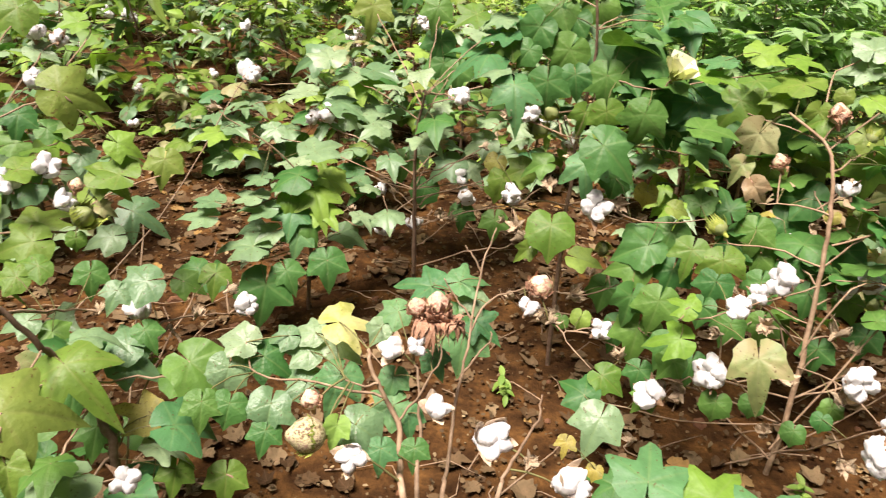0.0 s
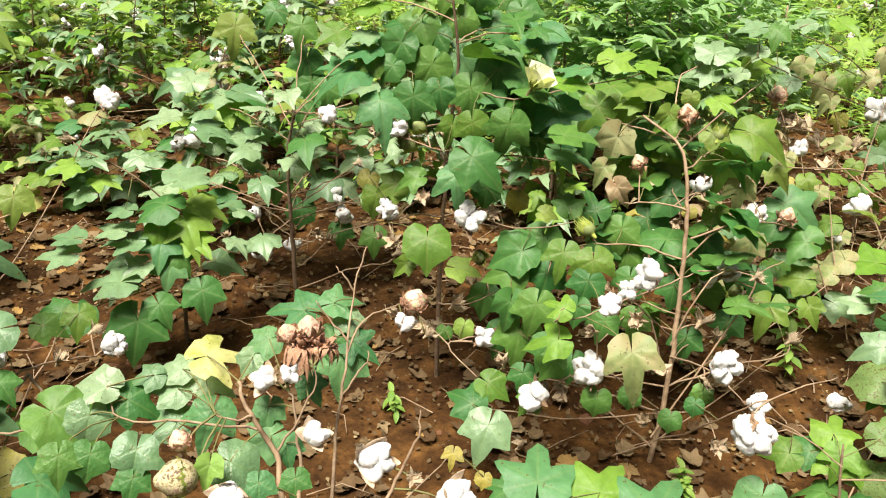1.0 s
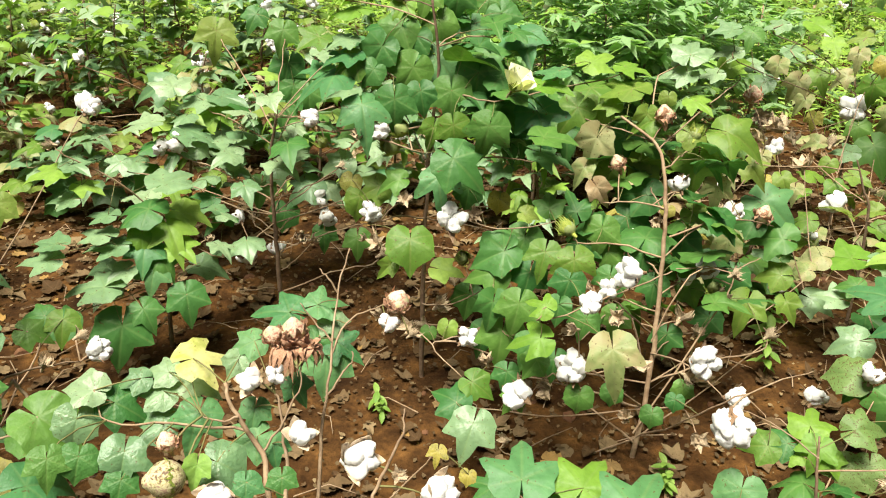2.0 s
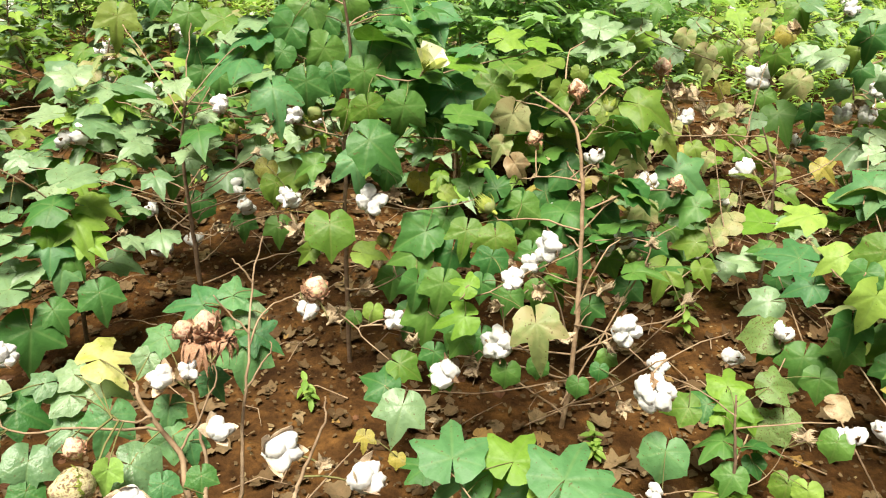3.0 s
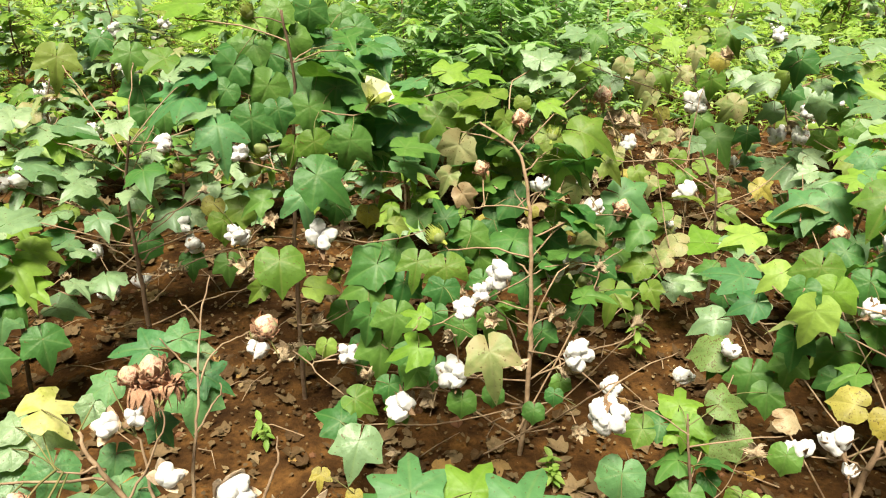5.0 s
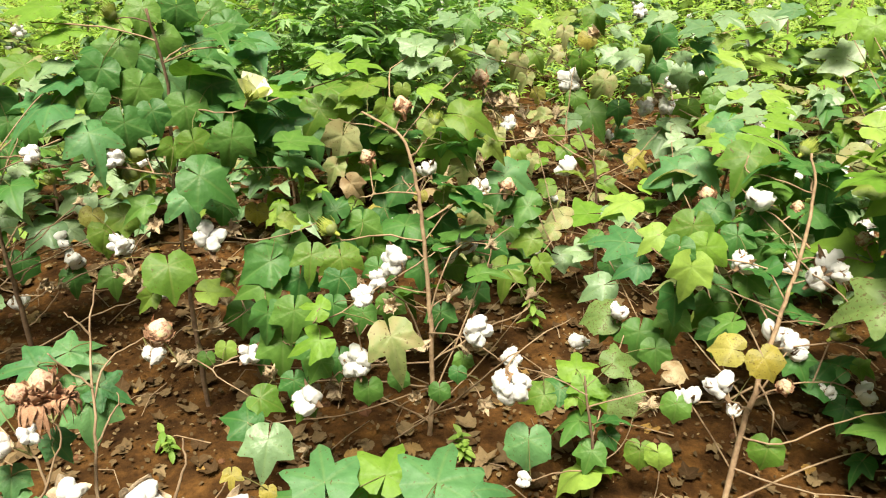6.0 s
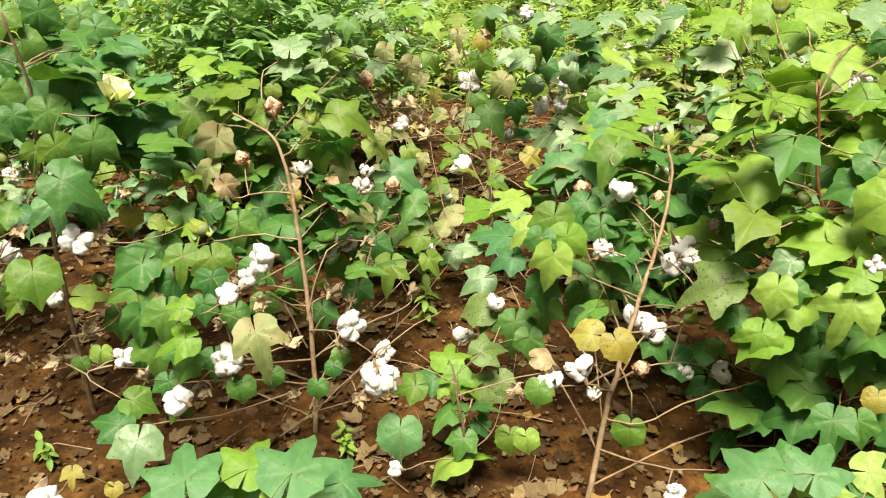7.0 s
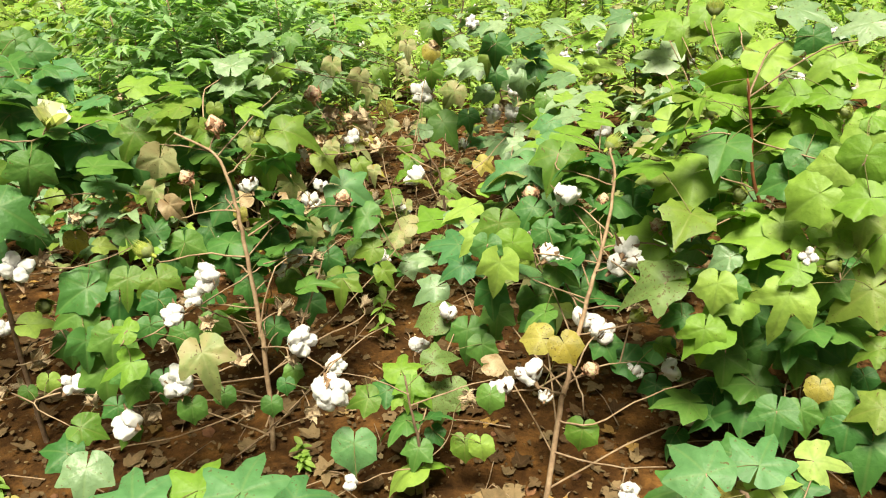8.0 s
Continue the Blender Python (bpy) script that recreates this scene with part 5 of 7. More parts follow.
plant = Plant([(0.690, 1.690, 0.020), (0.690, 1.513, 0.609), (0.678, 1.571, 0.667), (0.670, 1.608, 0.710), (0.649, 1.614, 0.754), (0.636, 1.620, 0.782), (0.628, 1.636, 0.806)],
              'half-bare cotton plant with dried bracts and ripe bolls', radius=0.0052, bark=TWIG)
plant.shoot((0.703, 1.539, 0.618), (0.701, 1.593, 0.672), (0.698, 1.619, 0.717), (0.692, 1.644, 0.767), (0.687, 1.651, 0.776))
plant.shoot((0.731, 1.573, 0.577), (0.735, 1.629, 0.604), (0.739, 1.690, 0.641), (0.749, 1.752, 0.685), (0.760, 1.809, 0.747), (0.771, 1.871, 0.810), (0.790, 1.917, 0.855))
plant.shoot((0.796, 1.523, 0.623), (0.814, 1.567, 0.665), (0.836, 1.587, 0.702), (0.855, 1.602, 0.735), (0.859, 1.622, 0.760))
plant.fork((0.670, 1.608, 0.710), (0.701, 1.631, 0.748), (0.723, 1.651, 0.787), (0.719, 1.657, 0.814))
plant.fork((0.747, 1.752, 0.685), (0.771, 1.772, 0.710), (0.787, 1.784, 0.726), (0.789, 1.793, 0.740))
plant.fork((0.758, 1.799, 0.733), (0.782, 1.842, 0.760), (0.818, 1.870, 0.767), (0.859, 1.890, 0.763))
plant.fork((0.769, 1.866, 0.803), (0.755, 1.868, 0.828), (0.743, 1.875, 0.842))
plant.fork((0.760, 1.809, 0.747), (0.732, 1.818, 0.784), (0.714, 1.822, 0.812))
plant.fork((0.644, 1.612, 0.769), (0.621, 1.606, 0.768), (0.601, 1.608, 0.777))
plant.boll(0.576, 1.518, 0.758, 0.051, 'spotted')
plant.boll(0.570, 1.551, 0.783, 0.032, 'dry')
plant.boll(0.627, 1.512, 0.735, 0.043, 'ripe')
plant.boll(0.688, 1.684, 0.843, 0.035, 'dry')
plant.boll(0.715, 1.689, 0.845, 0.044, 'dry')
plant.boll(0.705, 1.679, 0.831, 0.044, 'ruff')
plant.boll(0.732, 1.681, 0.829, 0.041, 'ruff')
plant.boll(0.659, 1.650, 0.799, 0.040, 'ripe')
plant.boll(0.689, 1.656, 0.800, 0.022, 'open')
plant.boll(0.720, 1.611, 0.736, 0.041, 'ripe')
plant.boll(0.794, 1.591, 0.706, 0.061, 'ripe')
plant.boll(0.898, 1.556, 0.673, 0.054, 'ripe')
plant.boll(0.848, 1.574, 0.688, 0.024, 'husk')
plant.boll(0.864, 1.891, 0.765, 0.051, 'dry')
plant.boll(0.848, 1.873, 0.735, 0.030, 'open')
plant.boll(0.889, 1.864, 0.723, 0.028, 'husk')
plant.leaf(0.681, 1.874, 0.768, 0.077, 168, -8, -22, 't', which=2)
plant.leaf(0.745, 1.883, 0.774, 0.061, 15, -5, 23, 't', which=2)
plant.leaf(0.772, 1.848, 0.715, 0.061, -32, 17, 23, 't', which=2)
plant.leaf(0.759, 1.867, 0.746, 0.048, -59, 32, 16, 'b', which=0)
plant.leaf(0.747, 1.831, 0.691, 0.078, -100, 47, -10, 't', which=0)
plant.leaf(0.723, 1.850, 0.723, 0.054, -155, 16, -38, 'g', which=0)
plant.leaf(0.654, 1.702, 0.823, 0.046, -158, 6, -28, 't', which=0)
plant.leaf(0.636, 1.685, 0.803, 0.038, -123, 31, -27, 'b', which=3)
plant.leaf(0.591, 1.684, 0.816, 0.072, 19, -2, 22, 'c', which=4)
plant.leaf(0.659, 1.649, 0.747, 0.042, -100, 36, -13, 't', which=0)
plant.leaf(0.655, 1.626, 0.719, 0.057, -152, 12, -34, 't', which=0)
plant.leaf(0.683, 1.621, 0.707, 0.041, -77, 41, 3, 't', which=0)
plant.leaf(0.586, 1.636, 0.751, 0.064, -108, 30, -18, 't', which=1)
plant.leaf(0.712, 1.697, 0.749, 0.041, -55, 35, 17, 't', which=0)
plant.leaf(0.537, 1.698, 0.786, 0.043, 173, -12, -26, 'b', which=0)
plant.leaf(0.578, 1.696, 0.766, 0.052, -18, 16, 23, 'b', which=0)
plant.leaf(0.530, 1.682, 0.766, 0.054, 173, -13, -25, 'b', which=0)
plant.leaf(0.446, 1.665, 0.786, 0.055, 176, -15, -28, 'b', which=3)
plant.leaf(0.484, 1.661, 0.761, 0.059, -13, 21, 27, 'g', which=0)
plant.leaf(0.434, 1.634, 0.753, 0.055, -97, 43, -22, 'b', which=6)
plant.leaf(0.530, 1.656, 0.732, 0.058, 165, -19, -27, 'b', which=0)
plant.leaf(0.503, 1.685, 0.784, 0.039, -165, -2, -28, 'b', which=0)
plant.leaf(0.518, 1.546, 0.768, 0.060, -93, 32, -14, 'b', which=5)
plant.leaf(0.631, 1.558, 0.739, 0.063, -17, 17, 25, 'b', which=6)
plant.leaf(0.516, 1.526, 0.746, 0.040, -96, 37, -18, 'g', which=0)
plant.leaf(0.657, 1.542, 0.715, 0.040, -88, 38, -7, 't', which=0)
plant.leaf(0.441, 1.525, 0.784, 0.045, -82, 41, -13, 'g', which=0)
plant.leaf(0.471, 1.534, 0.777, 0.045, -95, 39, -20, 'g', which=6)
plant.leaf(0.605, 1.528, 0.760, 0.038, -102, 44, -20, 'w', which=9)
plant.leaf(0.696, 1.578, 0.687, 0.038, -90, 38, -5, 'g', which=0)
plant.leaf(0.927, 1.827, 0.497, 0.035, -109, 39, -8, 'y', which=2)
plant.leaf(0.983, 1.832, 0.436, 0.030, -109, 33, -6, 'y', which=6)
plant.fill(8, 0.1, 0.55, 0.2, "ttgg", 90)
plant.bare(2, 0.2, 0.5, 0.2, 120)
plant.done()

plant = Plant([(0.511, 3.201, 0.009), (0.517, 3.202, 0.211), (0.518, 3.202, 0.359), (0.524, 3.203, 0.558), (0.555, 3.207, 0.706)],
              'cotton plant with drooping green leaves and dark bare stem', radius=0.009)
plant.fork((0.729, 3.400, 0.665), (0.602, 3.432, 0.619), (0.504, 3.477, 0.627))
plant.fork((0.275, 3.069, 0.245), (0.369, 3.145, 0.242), (0.434, 3.211, 0.238))
plant.boll(0.386, 3.289, 0.305, 0.045, 'open')
plant.boll(0.663, 3.341, 0.350, 0.052, 'open')
plant.boll(0.683, 3.314, 0.285, 0.059, 'open')
plant.boll(0.841, 3.322, 0.297, 0.069, 'open')
plant.boll(0.416, 3.237, 0.183, 0.064, 'open')
plant.boll(0.511, 3.257, 0.196, 0.052, 'open')
plant.boll(0.639, 3.431, 0.608, 0.058, 'open')
plant.boll(0.509, 3.429, 0.641, 0.066, 'husk')
plant.boll(0.207, 3.349, 0.556, 0.061, 'open')
plant.boll(0.157, 3.335, 0.551, 0.049, 'open')
plant.boll(0.890, 3.261, 0.168, 0.072, 'husk')
plant.boll(0.939, 3.245, 0.140, 0.047, 'open')
plant.boll(0.592, 3.380, 0.463, 0.060, 'husk')
plant.leaf(0.526, 3.405, 0.557, 0.111, 179, -1, -9, 'b', which=13)
plant.leaf(0.586, 3.391, 0.497, 0.100, -172, 1, -12, 'b', which=12)
plant.leaf(0.737, 3.389, 0.466, 0.113, -161, 12, -33, 'b', which=0)
plant.leaf(0.622, 3.354, 0.389, 0.127, -147, 16, -26, 'b', which=0)
plant.leaf(0.804, 3.376, 0.427, 0.123, -165, 3, -12, 'b', which=13)
plant.leaf(0.465, 3.341, 0.399, 0.103, -101, 41, -12, 'g', which=0)
plant.leaf(0.541, 3.311, 0.304, 0.101, -108, 52, -20, 'g', which=6)
plant.leaf(0.291, 3.305, 0.385, 0.094, 172, -10, -25, 'g', which=13)
plant.leaf(0.313, 3.331, 0.440, 0.081, -139, 14, -23, 'l', which=13)
plant.leaf(0.390, 3.356, 0.468, 0.075, -21, 15, 23, 'b', which=13)
plant.leaf(0.906, 3.367, 0.409, 0.097, -84, 34, 5, 't', which=0)
plant.leaf(0.799, 3.335, 0.325, 0.094, -107, 47, -13, 'l', which=6)
plant.leaf(0.726, 3.440, 0.623, 0.075, 35, -16, 23, 'l', which=13)
plant.leaf(0.677, 3.477, 0.770, 0.119, 180, -1, -13, 't', which=12)
plant.leaf(0.763, 3.464, 0.705, 0.124, -159, 3, -9, 'b', which=13)
plant.leaf(0.279, 3.406, 0.691, 0.127, -154, 2, -9, 'b', which=13)
plant.leaf(0.367, 3.424, 0.694, 0.117, -18, 6, 11, 'b', which=12)
plant.leaf(0.332, 3.406, 0.652, 0.112, -38, 16, 13, 'n', which=13)
plant.leaf(0.113, 3.350, 0.635, 0.113, -178, -2, -9, 'b', which=12)
plant.leaf(0.199, 3.404, 0.750, 0.125, 112, -29, -4, 'b', which=2)
plant.leaf(0.245, 3.371, 0.597, 0.124, -20, 5, 8, 'b', which=13)
plant.leaf(0.270, 3.357, 0.536, 0.069, -15, 18, 32, 'b', which=6)
plant.leaf(0.361, 3.385, 0.568, 0.118, -20, 5, 8, 'b', which=13)
plant.leaf(0.021, 3.284, 0.517, 0.082, -134, 14, -24, 'b', which=13)
plant.leaf(0.524, 3.364, 0.440, 0.086, -55, 39, 19, 'b', which=0)
plant.leaf(0.599, 3.420, 0.582, 0.079, -41, 15, 14, 'b', which=13)
plant.leaf(0.751, 3.415, 0.539, 0.080, 150, -11, -17, 'b', which=13)
plant.leaf(0.867, 3.408, 0.518, 0.088, -32, 10, 17, 'b', which=13)
plant.leaf(0.703, 3.353, 0.375, 0.088, -41, 25, 24, 'b', which=0)
plant.leaf(0.542, 3.577, 0.597, 0.090, -107, 51, -18, 'g', which=0)
plant.leaf(0.568, 3.697, 0.648, 0.124, -114, 59, -26, 'g', which=0)
plant.leaf(0.553, 3.716, 0.727, 0.123, -116, 60, -27, 'g', which=0)
plant.leaf(0.631, 3.648, 0.639, 0.107, -95, 62, -8, 'g', which=0)
plant.leaf(0.768, 3.502, 0.870, 0.098, -158, 5, -12, 'b', which=13)
plant.leaf(0.709, 3.493, 0.835, 0.113, -22, 5, 12, 'b', which=13)
plant.leaf(0.546, 3.690, 0.855, 0.111, -110, 55, -21, 'g', which=0)
plant.leaf(0.299, 3.756, 0.834, 0.143, -104, 60, -21, 'l', which=2)
plant.leaf(0.441, 3.789, 0.897, 0.092, -126, 41, -31, 'g', which=0)
plant.leaf(0.676, 3.289, 0.232, 0.088, -93, 53, -5, 'g', which=0)
plant.leaf(0.793, 3.281, 0.208, 0.097, -94, 53, -4, 'g', which=0)
plant.fill(22, 0.36, 0.75, 0.28, "bbbgl", level=True)
plant.bare(7, 0.12, 0.5, 0.26, 180)
plant.done()

plant = Plant([(0.181, 2.969, 0.017), (0.202, 2.976, 0.195), (0.224, 2.983, 0.352), (0.248, 2.990, 0.444)],
              'bushy cotton plant with crinkled bright green leaves', radius=0.008)
plant.boll(-0.019, 2.872, 0.724, 0.045, 'husk')
plant.leaf(0.268, 2.920, 0.592, 0.127, 52, -8, 11, 'b', which=12)
plant.leaf(0.196, 2.876, 0.533, 0.139, 157, -13, -16, 'g', which=1)
plant.leaf(0.100, 2.842, 0.528, 0.086, 163, -5, -7, 'b', which=13)
plant.leaf(0.263, 2.867, 0.469, 0.127, -62, 16, 4, 'n', which=1)
plant.leaf(0.084, 2.817, 0.483, 0.104, 150, -7, -5, 'b', which=13)
plant.leaf(0.111, 2.810, 0.447, 0.110, 180, -3, -8, 'b', which=13)
plant.leaf(0.292, 2.851, 0.418, 0.092, -44, 17, 10, 'n', which=13)
plant.leaf(0.196, 2.825, 0.421, 0.101, -90, 26, -8, 't', which=0)
plant.leaf(0.077, 2.749, 0.352, 0.141, 174, -6, -11, 'b', which=2)
plant.leaf(0.304, 2.782, 0.280, 0.111, -75, 50, 0, 'g', which=0)
plant.leaf(0.134, 2.699, 0.228, 0.151, -96, 52, -21, 'g', which=0)
plant.leaf(0.194, 2.742, 0.266, 0.090, -50, 41, 15, 'g', which=0)
plant.leaf(0.217, 2.800, 0.359, 0.091, -99, 43, -18, 't', which=0)
plant.leaf(-0.008, 2.676, 0.285, 0.099, 170, -23, -30, 'g', which=0)
plant.leaf(-0.056, 2.671, 0.312, 0.077, -171, -9, -30, 'g', which=0)
plant.leaf(-0.026, 2.771, 0.477, 0.091, 164, -5, -7, 'b', which=12)
plant.leaf(-0.019, 2.847, 0.655, 0.104, -154, 1, -9, 'n', which=13)
plant.leaf(0.038, 2.872, 0.660, 0.079, -32, 7, 5, 'b', which=12)
plant.leaf(0.059, 2.860, 0.607, 0.079, -17, 5, 7, 'n', which=13)
plant.leaf(0.012, 2.831, 0.580, 0.079, -176, -4, -13, 'b', which=13)
plant.leaf(0.191, 2.838, 0.451, 0.082, -87, 47, -10, 'n', which=0)
plant.leaf(0.139, 2.784, 0.375, 0.081, -134, 9, -17, 'b', which=12)
plant.leaf(0.244, 2.822, 0.385, 0.088, -49, 43, 18, 'g', which=0)
plant.leaf(-0.046, 2.745, 0.441, 0.104, -177, -5, -12, 'b', which=13)
plant.fill(12, 0.22, 0.5, 0.24, "bgbn", level=True)
plant.bare(6, 0.08, 0.35, 0.26, 180)
plant.done()

plant = Plant([(0.098, 3.776, 0.020), (0.135, 3.787, 0.298), (0.172, 3.797, 0.507)],
              'cotton plant with light green leaves and open bolls', radius=0.008)
plant.boll(-0.132, 3.611, 0.612, 0.051, 'open')
plant.boll(0.092, 3.671, 0.438, 0.035, 'open')
plant.boll(0.148, 3.686, 0.436, 0.037, 'open')
plant.boll(-0.143, 3.608, 0.792, 0.037, 'open')
plant.leaf(0.310, 3.730, 0.606, 0.163, -10, 4, 12, 'g', which=8)
plant.leaf(0.151, 3.687, 0.527, 0.163, 171, -5, -12, 'n', which=0)
plant.leaf(0.070, 3.665, 0.532, 0.108, -174, -2, -13, 'n', which=2)
plant.leaf(0.236, 3.710, 0.567, 0.145, -67, 13, 3, 'n', which=8)
plant.leaf(-0.045, 3.634, 0.395, 0.127, -173, -2, -13, 'b', which=0)
plant.leaf(0.121, 3.679, 0.417, 0.147, -110, 11, -7, 'b', which=2)
plant.leaf(0.209, 3.703, 0.479, 0.143, -29, 28, 29, 'l')
plant.leaf(0.009, 3.649, 0.322, 0.126, -138, 20, -35, 'g')
plant.leaf(0.274, 3.721, 0.520, 0.128, -38, 10, 9, 'b', which=2)
plant.leaf(0.092, 3.671, 0.670, 0.137, -162, 3, -39, 'b')
plant.leaf(0.043, 3.658, 0.457, 0.120, 157, -8, -10, 'g', which=0)
plant.leaf(0.291, 3.725, 0.440, 0.111, -49, 11, 7, 'b', which=2)
plant.fill(40, 0.2, 0.62, 0.28, "bbnl", level=True)
plant.done()

plant = Plant([(0.060, 1.930, 0.020), (0.102, 1.859, 0.363), (0.078, 1.882, 0.437), (0.062, 1.880, 0.515), (0.040, 1.858, 0.580), (0.023, 1.832, 0.638), (-0.003, 1.807, 0.712), (-0.033, 1.785, 0.757)],
              'sprawling cotton plant with brown branches and yellowing leaves', radius=0.01)
plant.fork((0.064, 1.881, 0.515), (0.073, 1.964, 0.505), (0.118, 2.100, 0.507), (0.161, 2.169, 0.483), (0.206, 2.231, 0.452))
plant.fork((0.101, 1.865, 0.371), (0.085, 1.814, 0.362), (0.098, 1.745, 0.364))
plant.fork((0.048, 1.866, 0.565), (0.043, 1.817, 0.562), (0.034, 1.760, 0.594))
plant.fork((0.129, 2.102, 0.503), (0.112, 2.047, 0.476), (0.120, 2.005, 0.451))
plant.fork((0.129, 2.102, 0.503), (0.179, 2.058, 0.445), (0.214, 2.011, 0.398))
plant.fork((-0.003, 1.806, 0.709), (-0.028, 1.953, 0.620), (-0.018, 2.056, 0.559), (0.035, 2.130, 0.520))
plant.boll(0.051, 2.133, 0.512, 0.048, 'open')
plant.boll(0.234, 2.250, 0.463, 0.048, 'open')
plant.boll(0.173, 1.762, 0.408, 0.044, 'open')
plant.boll(0.161, 2.174, 0.491, 0.040, 'husk')
plant.boll(0.009, 2.071, 0.555, 0.031, 'husk')
plant.boll(0.207, 2.263, 0.501, 0.039, 'husk')
plant.leaf(0.149, 1.589, 0.700, 0.127, 26, 9, 33, 'l', which=1)
plant.leaf(0.153, 1.536, 0.641, 0.059, -58, 42, -6, 'l', which=9)
plant.leaf(0.131, 1.925, 0.416, 0.087, 178, -20, -29, 'y', which=2)
plant.leaf(0.103, 2.064, 0.625, 0.088, -152, 0, -31, 'b', which=0)
plant.leaf(0.065, 2.036, 0.613, 0.057, -103, 29, -24, 'b', which=0)
plant.leaf(0.083, 1.989, 0.530, 0.085, -174, -13, -26, 'b', which=0)
plant.leaf(0.102, 1.977, 0.498, 0.091, -5, 17, 23, 'b', which=0)
plant.leaf(0.020, 1.901, 0.469, 0.084, -83, 39, -19, 'g', which=0)
plant.leaf(0.064, 1.875, 0.407, 0.077, -85, 39, -19, 'g', which=0)
plant.leaf(-0.068, 1.939, 0.602, 0.060, -148, -3, -30, 'b', which=0)
plant.leaf(-0.018, 1.954, 0.571, 0.059, -2, 19, 23, 'g', which=0)
plant.leaf(-0.061, 1.998, 0.683, 0.060, -125, 12, -30, 'l', which=0)
plant.leaf(-0.091, 1.972, 0.677, 0.063, -156, -10, -38, 'l', which=0)
plant.leaf(-0.023, 2.109, 0.604, 0.066, -76, 50, -14, 'g', which=0)
plant.leaf(-0.094, 1.970, 0.474, 0.077, -129, 10, -34, 'o', which=9)
plant.leaf(0.123, 2.017, 0.538, 0.058, -41, 34, 11, 'g', which=0)
plant.leaf(0.072, 2.334, 0.466, 0.070, -2, 19, 33, 'g', which=0)
plant.leaf(0.131, 2.362, 0.469, 0.073, -87, 36, -12, 'l', which=0)
plant.leaf(0.182, 1.924, 0.382, 0.067, -75, 41, -9, 'g', which=0)
plant.leaf(0.018, 1.803, 0.367, 0.071, -71, 40, -12, 'g', which=0)
plant.leaf(-0.030, 1.753, 0.356, 0.078, -37, 35, 7, 'g', which=0)
plant.leaf(0.204, 1.873, 0.317, 0.066, -87, 36, -16, 'l', which=0)
plant.leaf(0.294, 1.892, 0.292, 0.076, -84, 41, -12, 'l', which=0)
plant.leaf(0.132, 1.872, 0.281, 0.057, -73, 38, -9, 'g', which=0)
plant.leaf(-0.161, 2.612, 0.503, 0.121, -3, 18, 28, 'b', which=4)
plant.leaf(-0.181, 2.474, 0.500, 0.087, -149, 0, -32, 'b', which=0)
plant.fill(26, 0.08, 0.6, 0.25, "tgblg", 160)
plant.bare(3, 0.1, 0.4, 0.26, 150)
plant.done()

plant = Plant([(2.483, 2.925, 0.020), (2.463, 2.940, 0.384), (2.428, 2.967, 0.499), (2.400, 2.988, 0.583)],
              'low cotton plant with yellowing leaves and small open bolls', radius=0.006)
plant.fork((2.209, 2.748, 0.262), (2.350, 2.949, 0.306), (2.440, 3.091, 0.365))
plant.fork((2.135, 2.704, 0.276), (2.097, 2.797, 0.431), (2.181, 3.082, 0.573))
plant.fork((2.046, 2.858, 0.429), (2.403, 3.048, 0.306), (2.615, 2.925, 0.401))
plant.fork((2.185, 2.748, 0.288), (2.253, 2.979, 0.445), (2.300, 3.100, 0.519))
plant.fork((2.230, 2.747, 0.279), (2.472, 2.966, 0.345), (2.894, 3.435, 0.321))
plant.boll(2.437, 3.087, 0.383, 0.071, 'open')
plant.boll(2.407, 3.477, 0.547, 0.084, 'husk')
plant.boll(2.206, 3.139, 0.571, 0.051, 'open')
plant.boll(2.295, 3.112, 0.527, 0.079, 'husk')
plant.boll(2.658, 3.235, 0.378, 0.071, 'husk')
plant.boll(2.377, 3.335, 0.544, 0.068, 'husk')
plant.boll(1.920, 2.752, 0.711, 0.046, 'husk')
plant.boll(2.586, 3.409, 0.497, 0.064, 'husk')
plant.boll(2.881, 3.439, 0.334, 0.055, 'open')
plant.leaf(2.776, 3.413, 0.458, 0.152, -86, 38, 27, 'g', which=0)
plant.leaf(2.943, 3.402, 0.349, 0.108, 167, 5, -11, 't', which=12)
plant.leaf(2.942, 3.134, 0.481, 0.094, -54, 3, 12, 'b', which=13)
plant.leaf(2.646, 3.391, 0.464, 0.097, 148, 1, -28, 'b', which=13)
plant.leaf(2.459, 3.210, 0.482, 0.063, -134, 52, -9, 'l', which=6)
plant.leaf(2.125, 2.924, 0.545, 0.068, -84, 37, 25, 'l', which=5)
plant.leaf(2.748, 3.076, 0.377, 0.088, -61, 20, 40, 'y', which=5)
plant.leaf(2.248, 2.948, 0.392, 0.079, 159, 8, -33, 'l', which=0)
plant.leaf(2.413, 2.807, 0.411, 0.077, -57, 10, 25, 'l', which=9)
plant.leaf(2.366, 2.705, 0.363, 0.083, -32, -2, 19, 'b', which=13)
plant.leaf(2.260, 2.662, 0.308, 0.073, 147, 3, -32, 'g', which=0)
plant.leaf(2.306, 2.959, 0.333, 0.068, -132, 41, -5, 'o', which=9)
plant.leaf(1.991, 2.845, 0.647, 0.063, -133, 52, -11, 'o', which=9)
plant.leaf(2.604, 3.242, 0.420, 0.087, -57, 11, 26, 'l', which=12)
plant.leaf(2.446, 3.297, 0.533, 0.078, 159, 8, -36, 'o', which=9)
plant.leaf(2.887, 3.205, 0.412, 0.081, -50, 4, 20, 'b', which=12)
plant.leaf(2.436, 3.111, 0.439, 0.075, -91, 31, 18, 'l', which=5)
plant.leaf(2.531, 3.019, 0.385, 0.074, 159, 8, -26, 'l', which=9)
